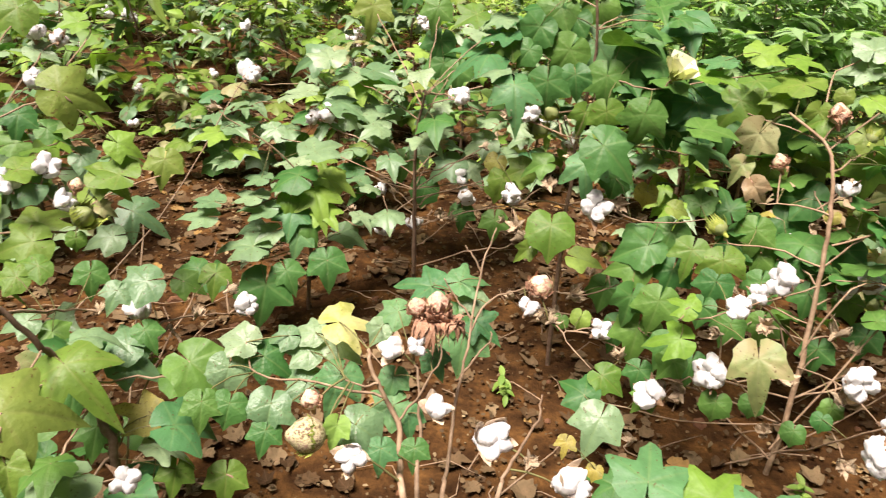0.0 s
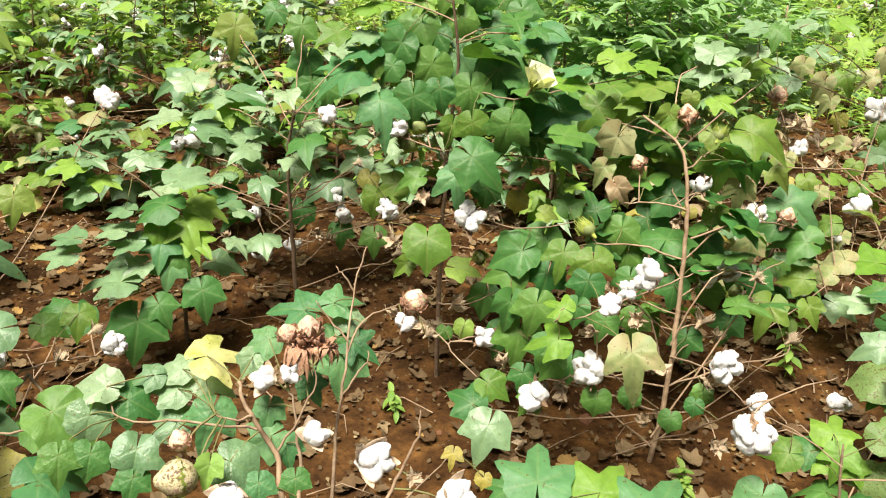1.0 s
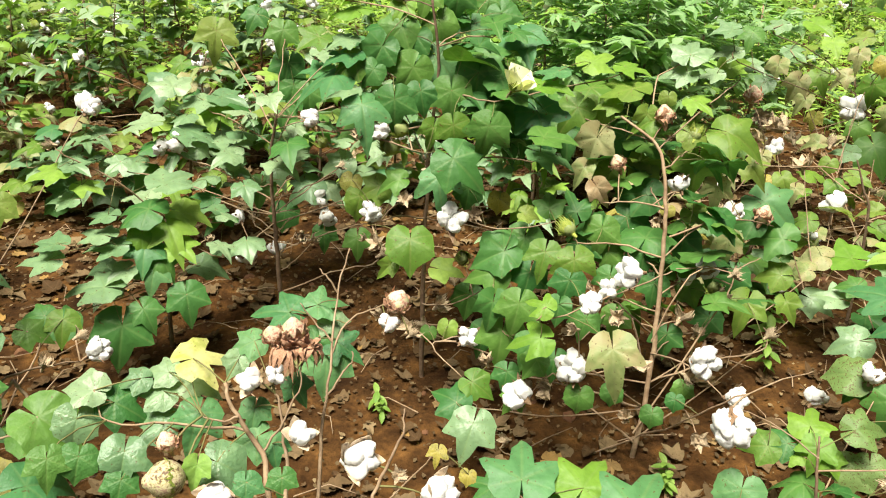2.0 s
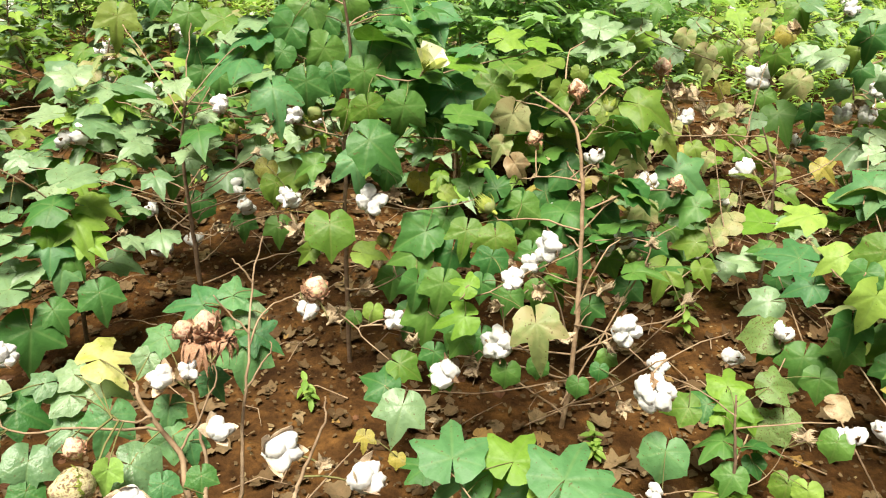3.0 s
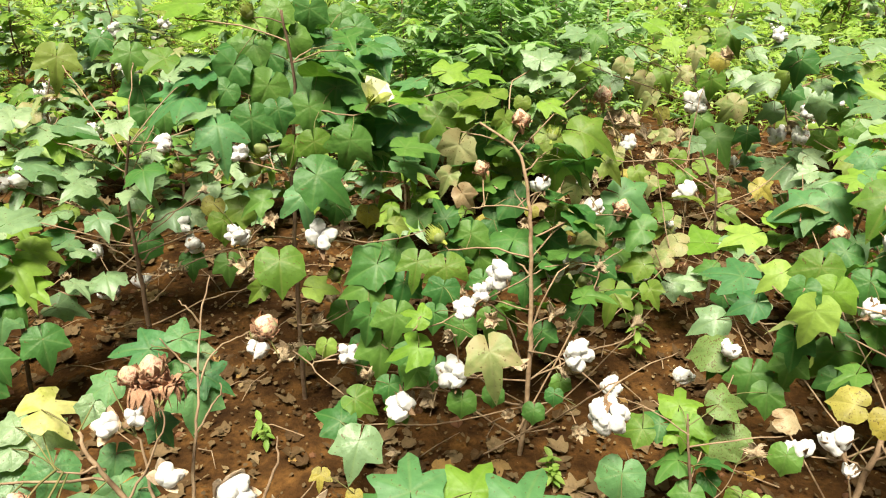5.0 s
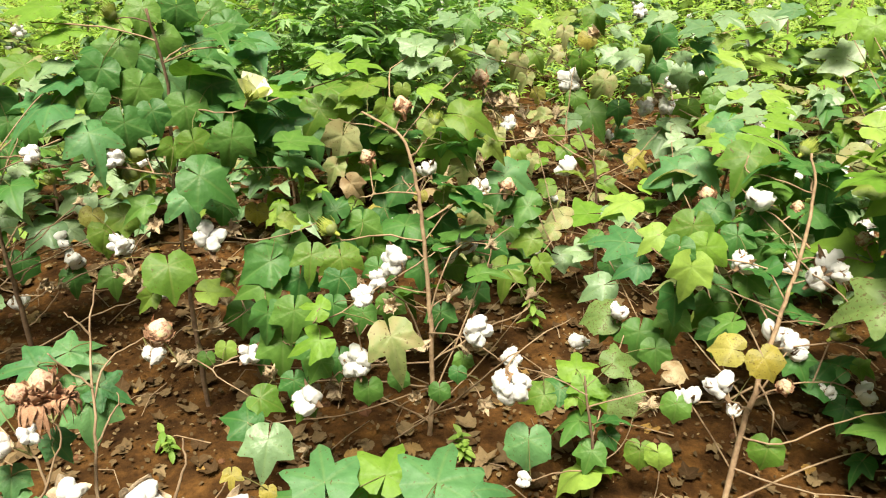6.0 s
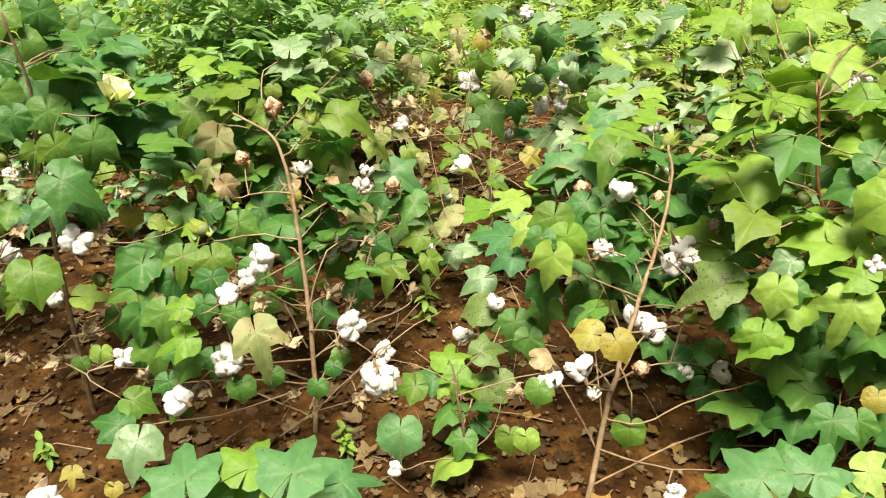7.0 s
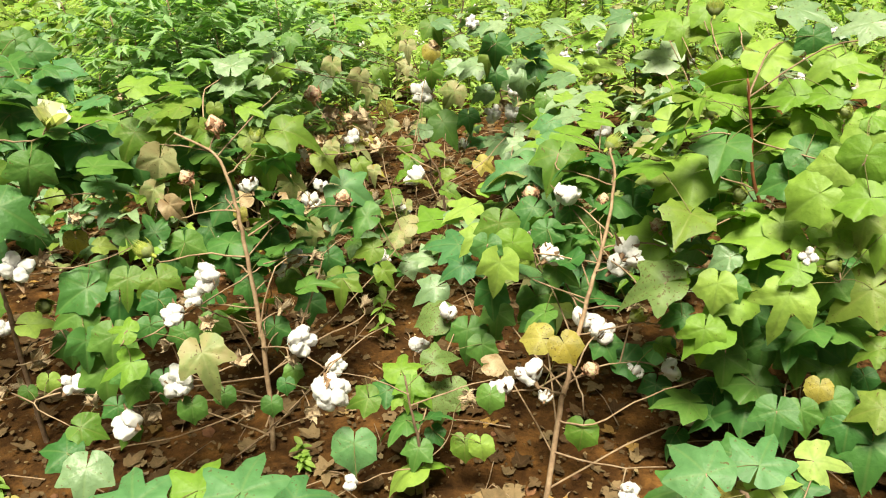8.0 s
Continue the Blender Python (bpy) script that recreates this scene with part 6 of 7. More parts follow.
plant.leaf(2.182, 2.942, 0.500, 0.061, -119, 43, 2, 'o', which=9)
plant.leaf(2.481, 2.668, 0.447, 0.076, -49, 3, 19, 'n', which=12)
plant.fill(6, 0.05, 0.4, 0.25, "lbogo", 120)
plant.bare(6, 0.08, 0.4, 0.26, 180)
plant.done()

plant = Plant([(2.855, 3.682, 0.020), (2.847, 3.688, 0.387), (2.839, 3.694, 0.559), (2.812, 3.714, 0.675)],
              'cotton plant with one ripe boll and dry husks', radius=0.006)
plant.fork((2.455, 3.142, 0.449), (2.675, 3.456, 0.473), (2.804, 3.635, 0.527))
plant.fork((2.542, 3.275, 0.467), (2.793, 3.587, 0.651), (2.723, 3.344, 0.818), (2.705, 3.235, 0.879))
plant.fork((2.342, 3.373, 0.301), (2.053, 2.957, 0.665), (1.998, 2.976, 0.790))
plant.fork((2.480, 3.180, 0.457), (2.473, 3.388, 0.588), (2.303, 3.264, 0.787))
plant.boll(2.816, 3.654, 0.547, 0.099, 'open')
plant.boll(2.711, 3.347, 0.825, 0.073, 'husk')
plant.boll(2.718, 3.106, 0.934, 0.042, 'open')
plant.boll(2.005, 2.989, 0.796, 0.067, 'dry')
plant.boll(2.102, 3.088, 0.701, 0.064, 'husk')
plant.boll(2.347, 3.441, 0.568, 0.074, 'husk')
plant.leaf(2.804, 3.561, 0.660, 0.107, -129, 72, -4, 'l', which=0)
plant.leaf(2.316, 3.285, 0.750, 0.094, -163, 61, -38, 'o', which=9)
plant.leaf(2.070, 3.064, 0.820, 0.073, 171, 15, -36, 'b', which=0)
plant.leaf(2.652, 3.532, 0.713, 0.078, 171, 25, -43, 'o', which=5)
plant.leaf(2.862, 3.482, 0.572, 0.119, 175, 46, -49, 'o', which=0)
plant.leaf(2.639, 3.255, 0.913, 0.104, -84, 42, 31, 'l', which=0)
plant.leaf(2.536, 3.309, 0.904, 0.078, 160, 8, -30, 'l', which=13)
plant.leaf(2.744, 3.229, 0.845, 0.079, -72, 18, 25, 'b', which=12)
plant.leaf(2.486, 3.401, 0.588, 0.068, -130, 69, -7, 'y', which=9)
plant.leaf(1.805, 2.783, 0.976, 0.074, 170, 6, -20, 'b', which=13)
plant.leaf(2.199, 3.150, 0.897, 0.077, -61, 12, 18, 'b', which=13)
plant.leaf(1.788, 2.783, 1.032, 0.073, 170, 6, -21, 'b', which=12)
plant.leaf(1.911, 2.886, 0.999, 0.066, -127, 40, -7, 'g', which=0)
plant.leaf(2.433, 3.305, 0.882, 0.078, -96, 28, 13, 'n', which=12)
plant.leaf(2.725, 3.420, 0.783, 0.076, -119, 58, 6, 'y', which=6)
plant.leaf(2.136, 3.114, 0.852, 0.077, -135, 56, -13, 'o', which=9)
plant.leaf(2.483, 3.416, 0.740, 0.086, -82, 41, 28, 'l', which=5)
plant.leaf(2.811, 3.374, 0.714, 0.089, 175, 23, -32, 'b', which=12)
plant.leaf(2.611, 3.416, 0.816, 0.079, -120, 49, 3, 'o', which=9)
plant.leaf(2.399, 3.358, 0.672, 0.077, -164, 47, -34, 'o', which=9)
plant.leaf(2.656, 3.209, 0.928, 0.085, -68, 12, 18, 'b', which=12)
plant.leaf(2.055, 3.011, 1.003, 0.072, 168, 7, -21, 'b', which=13)
plant.leaf(2.273, 3.165, 0.974, 0.085, -63, 12, 18, 'n', which=12)
plant.leaf(1.960, 2.943, 0.900, 0.068, -59, 11, 18, 'b', which=12)
plant.leaf(1.754, 2.753, 0.924, 0.064, 170, 6, -20, 'b', which=13)
plant.leaf(2.799, 3.578, 0.490, 0.096, -104, 53, 17, 'g', which=0)
plant.fill(8, 0.08, 0.5, 0.26, "gblno", 120)
plant.bare(4, 0.1, 0.5, 0.26, 180)
plant.done()

plant = Plant([(3.128, 3.325, 0.020), (3.103, 3.347, 0.387), (3.060, 3.385, 0.541), (3.044, 3.399, 0.673)],
              'cotton plant with pale leaves and several open bolls', radius=0.006)
plant.fork((2.463, 2.541, 0.495), (2.732, 2.860, 0.490), (2.982, 3.176, 0.503))
plant.boll(2.989, 3.204, 0.514, 0.062, 'open')
plant.boll(2.982, 3.191, 0.617, 0.046, 'open')
plant.boll(2.937, 3.264, 0.506, 0.063, 'open')
plant.boll(2.966, 3.235, 0.550, 0.063, 'husk')
plant.leaf(2.957, 3.087, 0.676, 0.115, -127, 67, 5, 'b', which=3)
plant.leaf(2.821, 3.250, 0.732, 0.123, -179, 20, -22, 'b', which=13)
plant.leaf(2.820, 3.088, 0.834, 0.116, -140, 66, -8, 'g', which=0)
plant.leaf(2.861, 2.945, 0.889, 0.120, 162, 7, -16, 'b', which=12)
plant.leaf(2.892, 2.940, 0.831, 0.089, -65, 12, 28, 't', which=12)
plant.leaf(2.968, 3.062, 0.545, 0.097, -138, 62, -5, 'l', which=0)
plant.leaf(2.851, 2.816, 0.670, 0.079, -122, 54, 10, 'g', which=0)
plant.leaf(2.879, 3.262, 0.613, 0.090, 159, 19, -44, 'b', which=0)
plant.leaf(2.902, 3.023, 0.503, 0.096, -62, 10, 26, 'b', which=13)
plant.leaf(2.925, 2.831, 0.743, 0.127, 164, 7, -11, 'b', which=13)
plant.leaf(2.820, 2.659, 0.722, 0.094, -59, 3, 13, 'n', which=13)
plant.leaf(3.414, 3.119, 0.671, 0.155, -64, 3, 9, 'n', which=12)
plant.leaf(2.610, 2.407, 0.740, 0.092, 144, 2, -13, 'b', which=12)
plant.leaf(2.618, 2.508, 0.686, 0.096, -157, 35, -13, 't', which=0)
plant.leaf(2.749, 3.078, 0.919, 0.095, 161, 8, -20, 'b', which=13)
plant.leaf(3.009, 2.954, 0.915, 0.108, -74, 11, 19, 'b', which=13)
plant.leaf(3.299, 3.110, 0.803, 0.105, 157, 9, -20, 'n', which=13)
plant.leaf(2.906, 2.929, 0.767, 0.095, -98, 33, 22, 'g', which=0)
plant.leaf(2.893, 3.187, 0.696, 0.088, -120, 56, 8, 'g', which=0)
plant.leaf(2.856, 3.346, 0.489, 0.094, -118, 61, 9, 'g', which=0)
plant.leaf(2.629, 2.639, 0.572, 0.087, 155, 10, -26, 'b', which=13)
plant.leaf(2.777, 3.020, 0.925, 0.081, 160, 8, -20, 'b', which=12)
plant.leaf(2.896, 3.039, 0.768, 0.085, -70, 10, 19, 'b', which=13)
plant.leaf(2.744, 2.676, 0.662, 0.079, 158, 8, -19, 'b', which=12)
plant.leaf(3.297, 3.094, 0.739, 0.099, -82, 8, 11, 'n', which=13)
plant.leaf(2.980, 2.935, 0.830, 0.083, 178, 22, -22, 'l', which=12)
plant.leaf(2.979, 2.715, 0.702, 0.093, 163, 7, -11, 'b', which=12)
plant.leaf(2.773, 2.452, 0.733, 0.079, -60, 2, 13, 'n', which=13)
plant.leaf(2.931, 2.968, 0.672, 0.081, -98, 33, 21, 'l', which=0)
plant.leaf(2.835, 3.161, 0.773, 0.084, -135, 48, -4, 'l', which=9)
plant.leaf(2.473, 2.326, 0.706, 0.078, -69, 8, 18, 't', which=12)
plant.leaf(3.428, 3.049, 0.889, 0.109, 155, 9, -20, 'b', which=12)
plant.leaf(3.317, 3.086, 0.882, 0.097, -76, 11, 19, 'b', which=13)
plant.leaf(2.663, 2.609, 0.633, 0.074, -137, 37, -1, 'l', which=0)
plant.leaf(2.774, 2.895, 0.495, 0.084, 168, 15, -24, 'b', which=12)
plant.fill(16, 0.08, 0.5, 0.26, "bbgln", 120)
plant.bare(4, 0.1, 0.5, 0.26, 180)
plant.done()

plant = Plant([(-0.412, 2.058, 0.020), (-0.372, 2.097, 0.492), (-0.327, 2.140, 0.660), (-0.288, 2.177, 0.796), (-0.262, 2.203, 0.907)],
              'tall cotton plant with ripe bolls and yellow-green leaves', radius=0.009)
plant.boll(-0.118, 2.191, 0.803, 0.046, 'open')
plant.boll(-0.178, 2.142, 0.786, 0.045, 'open')
plant.boll(-0.090, 2.177, 0.735, 0.039, 'open')
plant.boll(-0.058, 2.181, 0.701, 0.062, 'green')
plant.boll(-0.069, 2.203, 0.760, 0.037, 'dry')
plant.boll(-0.437, 2.767, 0.934, 0.046, 'open')
plant.boll(-0.386, 2.793, 0.915, 0.040, 'open')
plant.boll(-0.288, 2.486, 0.890, 0.045, 'open')
plant.boll(-0.245, 3.883, 0.542, 0.080, 'open')
plant.leaf(-0.081, 2.264, 0.937, 0.118, 21, 15, 57, 'l', which=1)
plant.leaf(-0.152, 2.158, 0.781, 0.088, -154, -8, -42, 'b', which=0)
plant.leaf(-0.152, 2.170, 0.806, 0.078, 20, 5, 19, 'l', which=12)
plant.leaf(-0.008, 2.245, 0.777, 0.102, 174, -16, -22, 'l', which=12)
plant.leaf(-0.018, 2.236, 0.768, 0.082, -12, 24, 25, 'l', which=0)
plant.leaf(0.006, 2.274, 0.829, 0.067, 4, 21, 39, 'n', which=0)
plant.leaf(-0.038, 2.547, 0.677, 0.086, -90, 47, -19, 'l', which=0)
plant.leaf(-0.144, 2.110, 0.673, 0.098, -146, -1, -40, 'l', which=0)
plant.leaf(-0.065, 2.155, 0.661, 0.040, -77, 52, -15, 'l', which=6)
plant.leaf(-0.266, 2.361, 0.844, 0.075, -82, 42, -18, 'g', which=0)
plant.leaf(-0.261, 2.466, 0.782, 0.069, 2, 20, 31, 'g', which=0)
plant.leaf(-0.277, 2.335, 0.794, 0.075, -144, 2, -44, 'g', which=0)
plant.leaf(-0.230, 2.486, 0.784, 0.070, -145, 2, -28, 'l', which=12)
plant.leaf(-0.369, 2.590, 1.027, 0.104, -127, 22, -46, 'l', which=0)
plant.leaf(-0.428, 2.762, 0.891, 0.078, -2, 18, 24, 'b', which=12)
plant.leaf(-0.450, 2.993, 0.917, 0.085, -142, 5, -30, 'n', which=12)
plant.leaf(-0.021, 2.207, 0.710, 0.041, 7, 24, 43, 'o', which=9)
plant.leaf(-0.198, 2.477, 0.711, 0.071, -11, 25, 26, 'b', which=0)
plant.fill(26, 0.2, 0.85, 0.25, "tgllb", 180)
plant.done()

plant = Plant([(-0.414, 4.071, 0.000), (-0.389, 4.080, 0.130), (-0.378, 4.085, 0.259), (-0.346, 4.097, 0.369)],
              'low cotton plant with pale level leaves and husks', radius=0.006)
plant.boll(-0.316, 4.108, 0.464, 0.067, 'open')
plant.boll(-0.296, 4.115, 0.048, 0.043, 'open')
plant.boll(-0.584, 4.007, 0.289, 0.040, 'husk')
plant.boll(-0.447, 4.058, 0.192, 0.044, 'husk')
plant.leaf(-0.542, 4.023, 0.245, 0.149, -175, -4, -12, 'b', which=0)
plant.leaf(-0.401, 4.076, 0.283, 0.155, 153, -10, -9, 'b', which=2)
plant.leaf(-0.249, 4.133, 0.227, 0.138, -27, 9, 9, 'b', which=8)
plant.leaf(-0.629, 3.990, 0.190, 0.120, -160, -1, -13, 'l', which=0)
plant.leaf(-0.467, 4.051, 0.138, 0.124, -176, -14, -37, 't')
plant.leaf(-0.308, 4.111, 0.090, 0.131, -54, 12, 4, 'b', which=8)
plant.leaf(-0.680, 3.971, 0.096, 0.130, -150, 4, -39, 'y')
plant.leaf(-0.510, 4.035, 0.066, 0.101, -145, 11, -38, 'g')
plant.leaf(-0.184, 4.157, 0.130, 0.128, -12, 6, 11, 't', which=8)
plant.leaf(-0.474, 4.048, 0.402, 0.127, 169, -7, -11, 't', which=0)
plant.leaf(-0.305, 4.112, 0.356, 0.135, -42, 11, 6, 'b', which=2)
plant.leaf(-0.387, 4.081, 0.435, 0.120, 153, -10, -9, 'o', which=8)
plant.leaf(-0.212, 4.147, 0.334, 0.124, 4, 3, 13, 'l', which=0)
plant.leaf(-0.547, 4.021, 0.333, 0.111, -160, -1, -13, 'l', which=2)
plant.fill(22, 0.1, 0.42, 0.26, "bbtlb", 180, level=True)
plant.done()


# ---- the rows behind and around ----
ROW, ACROSS, ORIGIN = Vector((-0.757, 0.654, 0)), Vector((0.654, 0.757, 0)), Vector((1.49, 2.36, 0))
HOME = Vector((0.9, 0.75, 0))


def spot(along, across):
    return ORIGIN + ROW * along + ACROSS * across


near_kinds = [
    field_plant(0.52, 50, "gbblo", 6, "low cotton plant with open bolls and mixed green leaves", 11, 0.24, False),
    field_plant(0.62, 62, "bbbnl", 4, "knee-high cotton plant with bluish green leaves", 12, 0.26, False),
    field_plant(0.44, 34, "ogblb", 7, "sparse cotton plant with husks and yellowing leaves", 13, 0.24, False),
    field_plant(0.70, 70, "ggnnb", 4, "bushy bright green cotton plant in the next row", 14, 0.28, False),
    field_plant(0.46, 24, "oodly", 17, "nearly bare cotton plant with husks and withered leaves", 15, 0.27, False, ("husk", "husk", "husk", "open", "dry")),
]
far_kinds = [
    field_plant(0.62, 60, "bnbbl", 3, "knee-high green cotton plant with a few open bolls", 1, 0.28),
    field_plant(0.74, 70, "lnbn", 2, "leafy green cotton plant in the row", 2, 0.3),
    field_plant(0.55, 50, "llnbo", 4, "cotton plant with yellowing leaves and open bolls", 3, 0.28),
    field_plant(0.80, 76, "nnnbl", 2, "tall bright green cotton plant in the row", 4, 0.3),
    field_plant(0.48, 36, "lbgob", 4, "sparse low cotton plant with husks and yellow leaves", 5, 0.26),
]


def lay(ob, p, turn, size, used=set()):
    """Puts the plant there: itself the first time, and copies after that."""
    m = Matrix.Translation(p) @ pose(0, 0, 0, 0, 0, turn) @ Matrix.Scale(size, 4)
    if ob.name in used:
        copy_thing(ob, m)
    else:
        used.add(ob.name)
        ob.matrix_basis = m


OTHERS = [Vector((2.45, 2.95, 0)), Vector((2.9, 3.65, 0)), Vector((3.1, 3.35, 0))]
rnd = random.Random(5)
for row in range(-5, 10):
    for k in range(-20, 21):
        along, across = k * 0.38 + rnd.uniform(-0.1, 0.1), row * 0.95 + rnd.uniform(-0.12, 0.12)
        which, turn, size = rnd.randrange(20), rnd.uniform(0, 360), rnd.uniform(0.85, 1.15)
        p = spot(along, across)
        if (p - HOME).length > (8.6 if p.y > 1.0 else 3.6) or row > 3 and which < 8:
            continue
        if row == 0 and -1.75 < along < 2.7:
            continue
        if row == -1 and along < 2.0 or row == -2 and along < 1.4 and (p - HOME).length < 1.3:
            continue
        if row < 0 and (p - HOME).length < 1.2:
            continue
        if row == 3 and -0.6 < along < 0.8:
            continue
        if row in (1, 2) and -1.5 < along < 3.4:
            thin = row == 1 and -0.5 < along < 0.4 or row == 2 and -0.4 < along < 1.0
            which, size = (4 if k % 2 or row == 2 else 2, 0.9) if thin else (which % 4, size)
            if min((p - q).length for q in OTHERS) > 0.3:
                lay(near_kinds[which], p, turn, size)
        else:
            lay(far_kinds[which % 5], p, turn, size)


# ---- litter, weeds, clods ----
def scatter(seed, n, r, keep=lambda p: True, middle=(1.4, 2.9)):
    rnd = random.Random(seed)
    while n > 0:
        a, d = rnd.uniform(0, math.tau), r * math.sqrt(rnd.random())
        p = Vector((middle[0] + d * math.cos(a), middle[1] + d * math.sin(a), 0))
        n -= 1
        if keep(p):
            p.z = soil_height(p.x, p.y)
            yield p, rnd


def litter():
    bm = bmesh.new()
    for p, rnd in scatter(11, 11500, 3.4):
        size = 0.012 + 0.062 * rnd.random() ** 2.2
        m = Matrix.Translation(p + Vector((0, 0, rnd.uniform(0.003, 0.016)))) @ turned(rnd.uniform(0, 360), rnd.uniform(-13, 13), rnd.uniform(-14, 14)) @ Matrix.Scale(size, 4)
        leaf_shape(bm, rnd.uniform(0.0, 0.6), rnd.uniform(0.65, 1.05), rnd.uniform(-0.4, 0.35), rnd.randrange(999), 20 if size > 0.035 else 7, 2, m, rnd.uniform(0, 0.45), rnd.uniform(0.75, 1.1))
    tagged(new("leaf_litter", mesh_of("leaf_litter", bm, LEAF["s"])), "dry curled brown leaves fallen on the soil", "leaf litter", kind="stuff")


def crumbs():
    """Torn bits of leaf and husk between the larger ones."""
    bm = bmesh.new()
    for p, rnd in scatter(17, 24000, 3.0):
        size = rnd.uniform(0.003, 0.012)
        m = Matrix.Translation(p + Vector((0, 0, rnd.uniform(0.004, 0.024)))) @ turned(rnd.uniform(0, 360), rnd.uniform(-40, 40), rnd.uniform(-40, 40)) @ Matrix.Scale(size, 4)
        v = [bm.verts.new(m @ Vector((math.cos(a) * rnd.uniform(0.5, 1), math.sin(a) * rnd.uniform(0.3, 1), rnd.uniform(-0.2, 0.2)))) for a in (0, 1.4, 2.6, 3.9, 5.1)]
        bm.faces.new(v)
    tagged(new("leaf_crumbs", mesh_of("leaf_crumbs", bm, LEAF["k"])), "crumbled bits of dry leaf on the soil", "leaf litter", kind="stuff")


def clods():
    bm = bmesh.new()
    for p, rnd in scatter(12, 1500, 4.5):
        size = rnd.uniform(0.004, 0.018) * (1.6 if rnd.random() < 0.1 else 1)
        verts = bmesh.ops.create_icosphere(bm, subdivisions=1, radius=size, matrix=Matrix.Translation(p) @ pose(0, 0, 0, rnd.uniform(0, 90), rnd.uniform(0, 90), 0))["verts"]
        for v in verts:
            v.co += (v.co - p) * rnd.uniform(-0.3, 0.3)
            v.co.z = p.z + (v.co.z - p.z) * 0.7
    tagged(new("soil_clods", mesh_of("soil_clods", bm, STONE, False)), "small crumbled clods of red soil", "clods", kind="stuff")


def twigs():
    bm = bmesh.new()
    for p, rnd in scatter(13, 1300, 4.0):
        a, n = rnd.uniform(0, 6.28), rnd.uniform(0.05, 0.22)
        d = Vector((math.cos(a), math.sin(a), 0)) * n
        tube(bm, [p + Vector((0, 0, 0.006)), p + d * 0.5 + Vector((rnd.uniform(-1, 1) * 0.02, rnd.uniform(-1, 1) * 0.02, rnd.uniform(0.008, 0.04))), p + d + Vector((0, 0, 0.012))], 0.0022, 0.001, 4)
    tagged(new("fallen_twigs", mesh_of("fallen_twigs", bm, TWIG)), "thin dry twigs lying on the soil", "twigs", kind="stuff")


def weed_tuft(bm, p, rnd, height, leaves, size):
    for k in range(leaves):
        a = k * 2.4 + rnd.uniform(-0.4, 0.4)
        z = height * (k + 1) / leaves
        r = height * rnd.uniform(0.15, 0.5) * (1.2 - z / height)
        m = Matrix.Translation(p + Vector((0.3 * r * math.cos(a), 0.3 * r * math.sin(a), z))) @ turned(math.degrees(a), rnd.uniform(-30, 35), rnd.uniform(-20, 20)) @ Matrix.Scale(size * rnd.uniform(0.7, 1.3), 4)
        blade = [(0, 0, 0), (-0.13, 0.35, 0.03), (-0.10, 0.75, 0.0), (0, 1.1, -0.12), (0.10, 0.75, 0.0), (0.13, 0.35, 0.03)]
        v = [bm.verts.new(m @ Vector(q)) for q in blade]
        for f in ((v[0], v[3], v[2], v[1]), (v[0], v[5], v[4], v[3])):
            bm.faces.new(f)
    tube(bm, [p - Vector((0, 0, 0.01)), p + Vector((rnd.uniform(-1, 1) * 0.01, 0, height * 0.5)), p + Vector((0, 0, height))], 0.0016, 0.0008, 3)


def far_weeds():
    """Low bright weeds that cover the soil between the rows behind."""
    bm = bmesh.new()
    for p, rnd in scatter(14, 11500, 7.0, lambda p: (p - ORIGIN).dot(ACROSS) > 3.0 + 0.9 * noise.noise(p * 0.8) - 0.25 * (p - ORIGIN).dot(ROW), (3.6, 6.6)):
        weed_tuft(bm, p, rnd, rnd.uniform(0.15, 0.55), rnd.randrange(11, 17), rnd.uniform(0.045, 0.09))
    tagged(new("weeds", mesh_of("weeds", bm, LEAF["w"])), "dense low bright green weeds between the rows", "weeds", kind="stuff")


def blade_mesh():
    bm = bmesh.new()
    rows = []
    for i in range(6):
        u = i / 5
        w = 0.24 * math.sin(math.pi * (0.06 + 0.92 * u)) ** 0.8
        rows.append([bm.verts.new((s * w, u, 0.10 * abs(s) * w * 4 - 0.25 * u * u)) for s in (-1, 0, 1)])
    for a, b in zip(rows, rows[1:]):
        for k in range(2):
            bm.faces.new((a[k], a[k + 1], b[k + 1], b[k]))
    return mesh_of("leaf", bm, LEAF["n"])


BLADE = blade_mesh()


def small_weed(x, y, height, leaves, size, seed):
    """A young weed: a thin stem with pairs of oval leaves."""
    rnd = random.Random(seed)
    ob = new("weed")
    ob.location = (x, y, soil_height(x, y))
    tagged(ob, "small green weed growing in bare soil", "weed", "small weeds")
    bm = bmesh.new()
    tube(bm, [(0, 0, -0.01), (0.006, 0.004, height * 0.5), (0, 0.008, height)], 0.0022, 0.001, 5)
    part("stem", mesh_of("stem", bm, LEAF["n"]), ob)
    for k in range(leaves):
        a, z = k * 137 + rnd.uniform(-25, 25), height * (0.25 + 0.75 * (k + 1) / leaves)
        part("leaf", BLADE, ob, pose(0, 0.004, z) @ turned(a, rnd.uniform(-15, 30) - 25 * (k > leaves - 3), rnd.uniform(-15, 15)) @ Matrix.Scale(size * rnd.uniform(0.8, 1.25), 4))


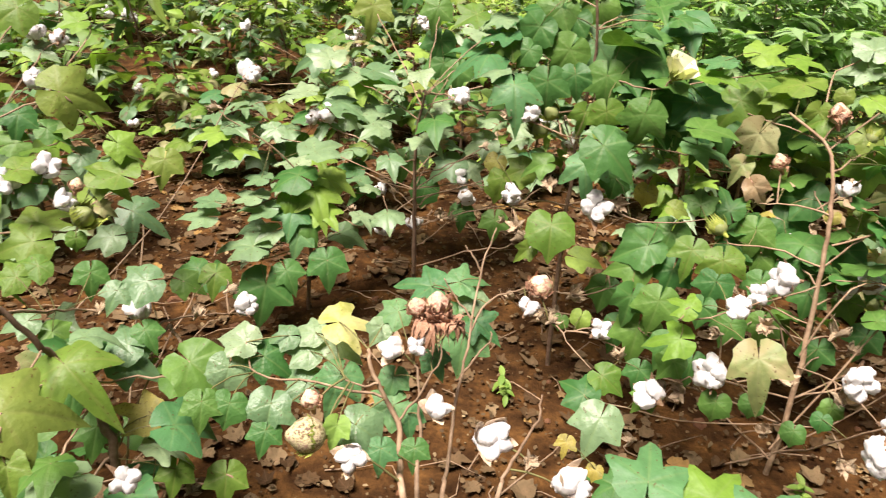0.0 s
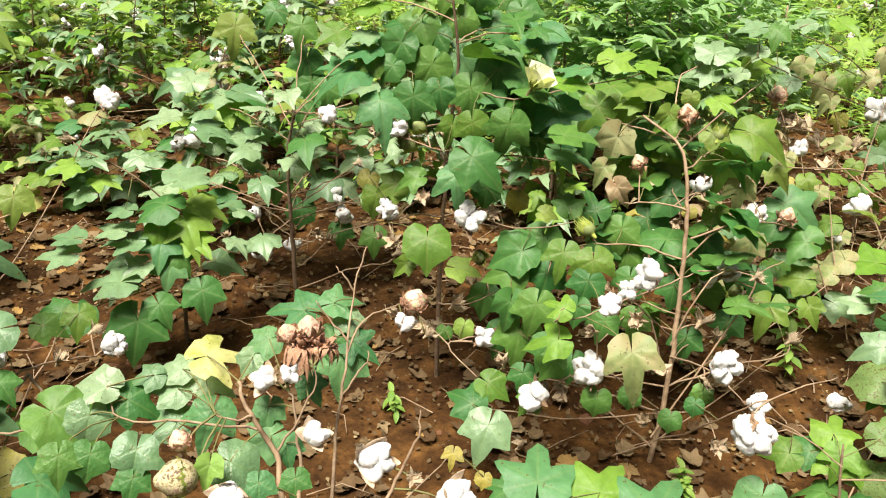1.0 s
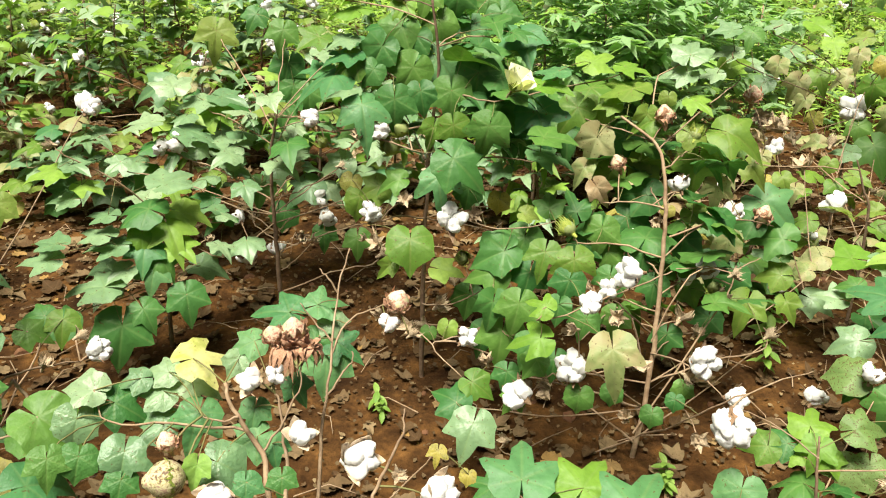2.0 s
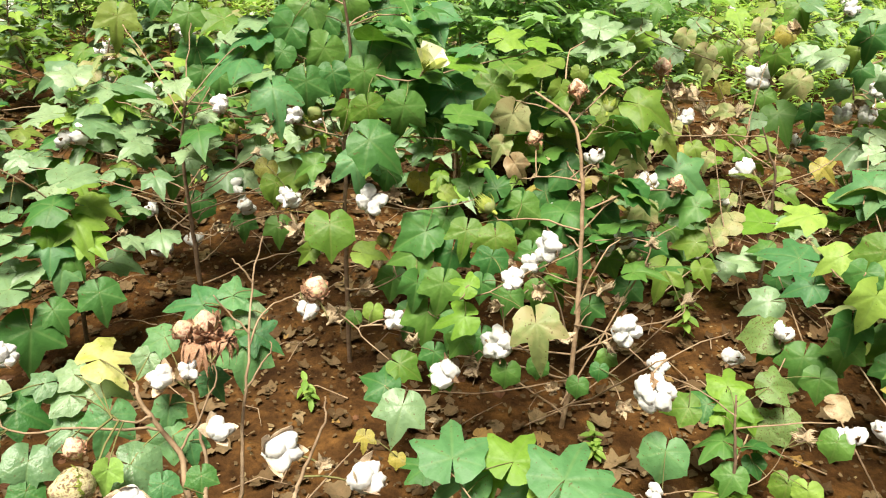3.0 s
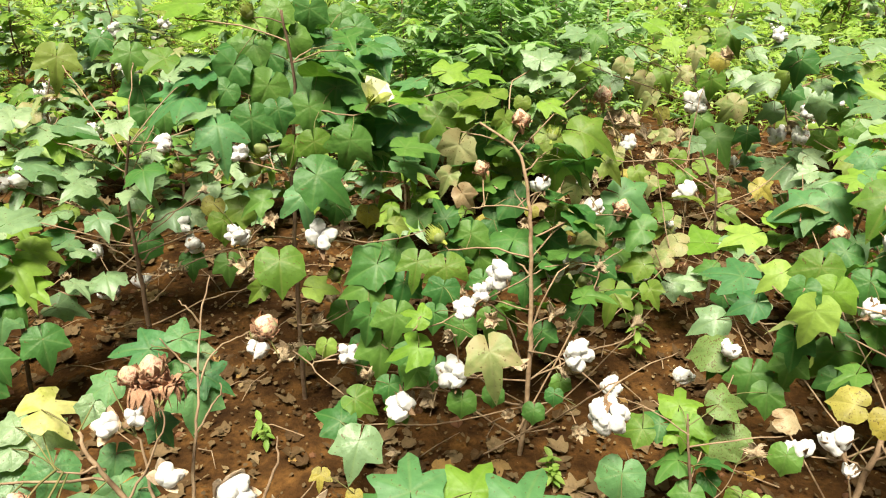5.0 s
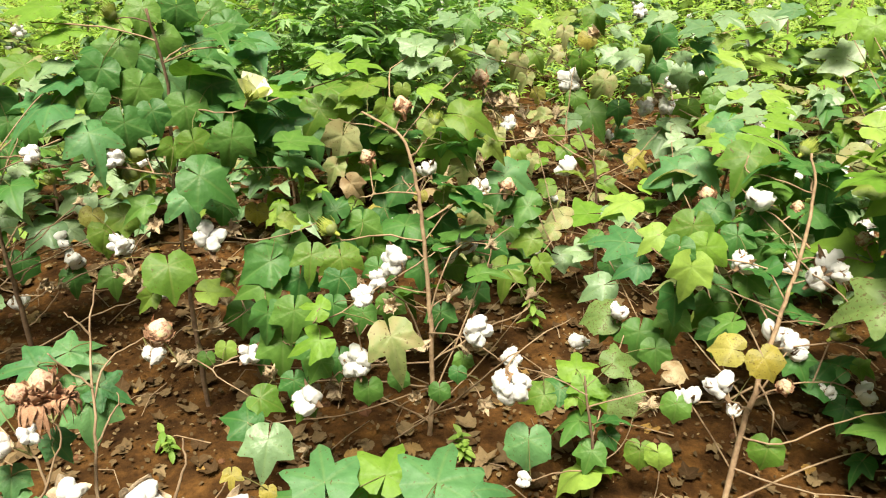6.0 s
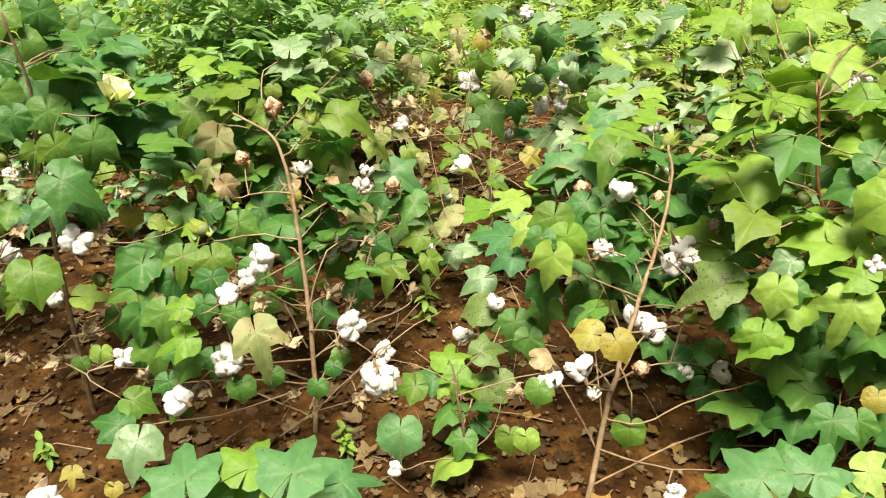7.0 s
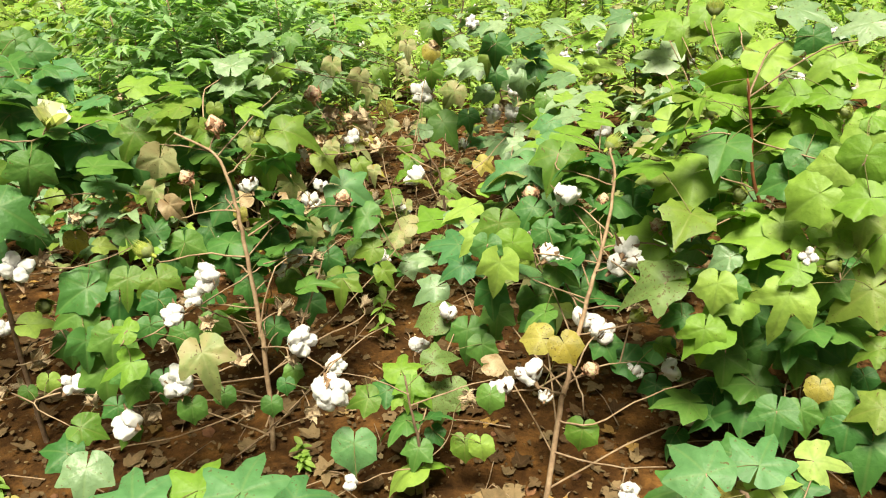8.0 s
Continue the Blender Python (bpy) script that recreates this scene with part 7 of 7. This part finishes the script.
def tall_weed(x, y, height, shoots, seed):
    """A tall bushy weed with feathery shoots of narrow leaflets."""
    rnd = random.Random(seed)
    ob = new("tall_weed")
    ob.location = (x, y, 0)
    tagged(ob, "tall feathery bluish green weed among the cotton rows", "weed", "tall weeds")
    wood = bmesh.new()
    tube(wood, [(0, 0, -0.02), (0.02, 0.01, height * 0.5), (0.0, 0.03, height)], 0.008, 0.003)
    part("stem", mesh_of("stem", wood, TWIG), ob)
    shoot = bmesh.new()
    for k in range(shoots):
        a, z = k * 2.4, height * (0.3 + 0.68 * k / shoots)
        d = Vector((math.cos(a), math.sin(a), rnd.uniform(0.4, 1.0))).normalized()
        reach = rnd.uniform(0.18, 0.34)
        root = Vector((0, 0.02, z))
        tube(shoot, [root, root + d * reach * 0.5, root + d * reach - Vector((0, 0, 0.03))], 0.0028, 0.001, 4)
        for j in range(22):
            u = 0.12 + 0.88 * j / 21
            m = Matrix.Translation(root + d * reach * u - Vector((0, 0, 0.03 * u * u))) @ turned(math.degrees(a) + (55 if j % 2 else -55) + rnd.uniform(-20, 20), rnd.uniform(-25, 30), rnd.uniform(-30, 30)) @ Matrix.Scale(rnd.uniform(0.06, 0.115), 4)
            v = [shoot.verts.new(m @ Vector(q)) for q in ((0, 0, 0), (-0.18, 0.4, 0.02), (0, 1, -0.12), (0.18, 0.4, 0.02))]
            shoot.faces.new((v[0], v[3], v[2], v[1]))
    tagged(part("foliage", mesh_of("foliage", shoot, LEAF["f"]), ob, None, "narrow feathery leaflets"), kind="stuff")


litter()
crumbs()
clods()
twigs()
far_weeds()
for x, y, height, shoots in ((2.05, 3.95, 1.15, 38), (2.35, 4.15, 1.0, 30), (1.78, 3.8, 1.12, 38), (2.7, 4.3, 0.85, 26), (1.6, 4.05, 1.1, 32), (1.92, 3.7, 0.98, 30)):
    tall_weed(x, y, height, shoots, int(x * 100))
small_weed(0.838, 2.573, 0.07, 8, 0.035, 0)
small_weed(2.032, 2.647, 0.16, 12, 0.05, 1)
small_weed(1.551, 2.208, 0.06, 9, 0.03, 2)
small_weed(2.105, 2.788, 0.2, 14, 0.05, 3)
small_weed(1.546, 2.190, 0.06, 9, 0.03, 4)
small_weed(1.567, 2.248, 0.05, 8, 0.03, 5)
small_weed(0.848, 2.530, 0.06, 8, 0.03, 6)
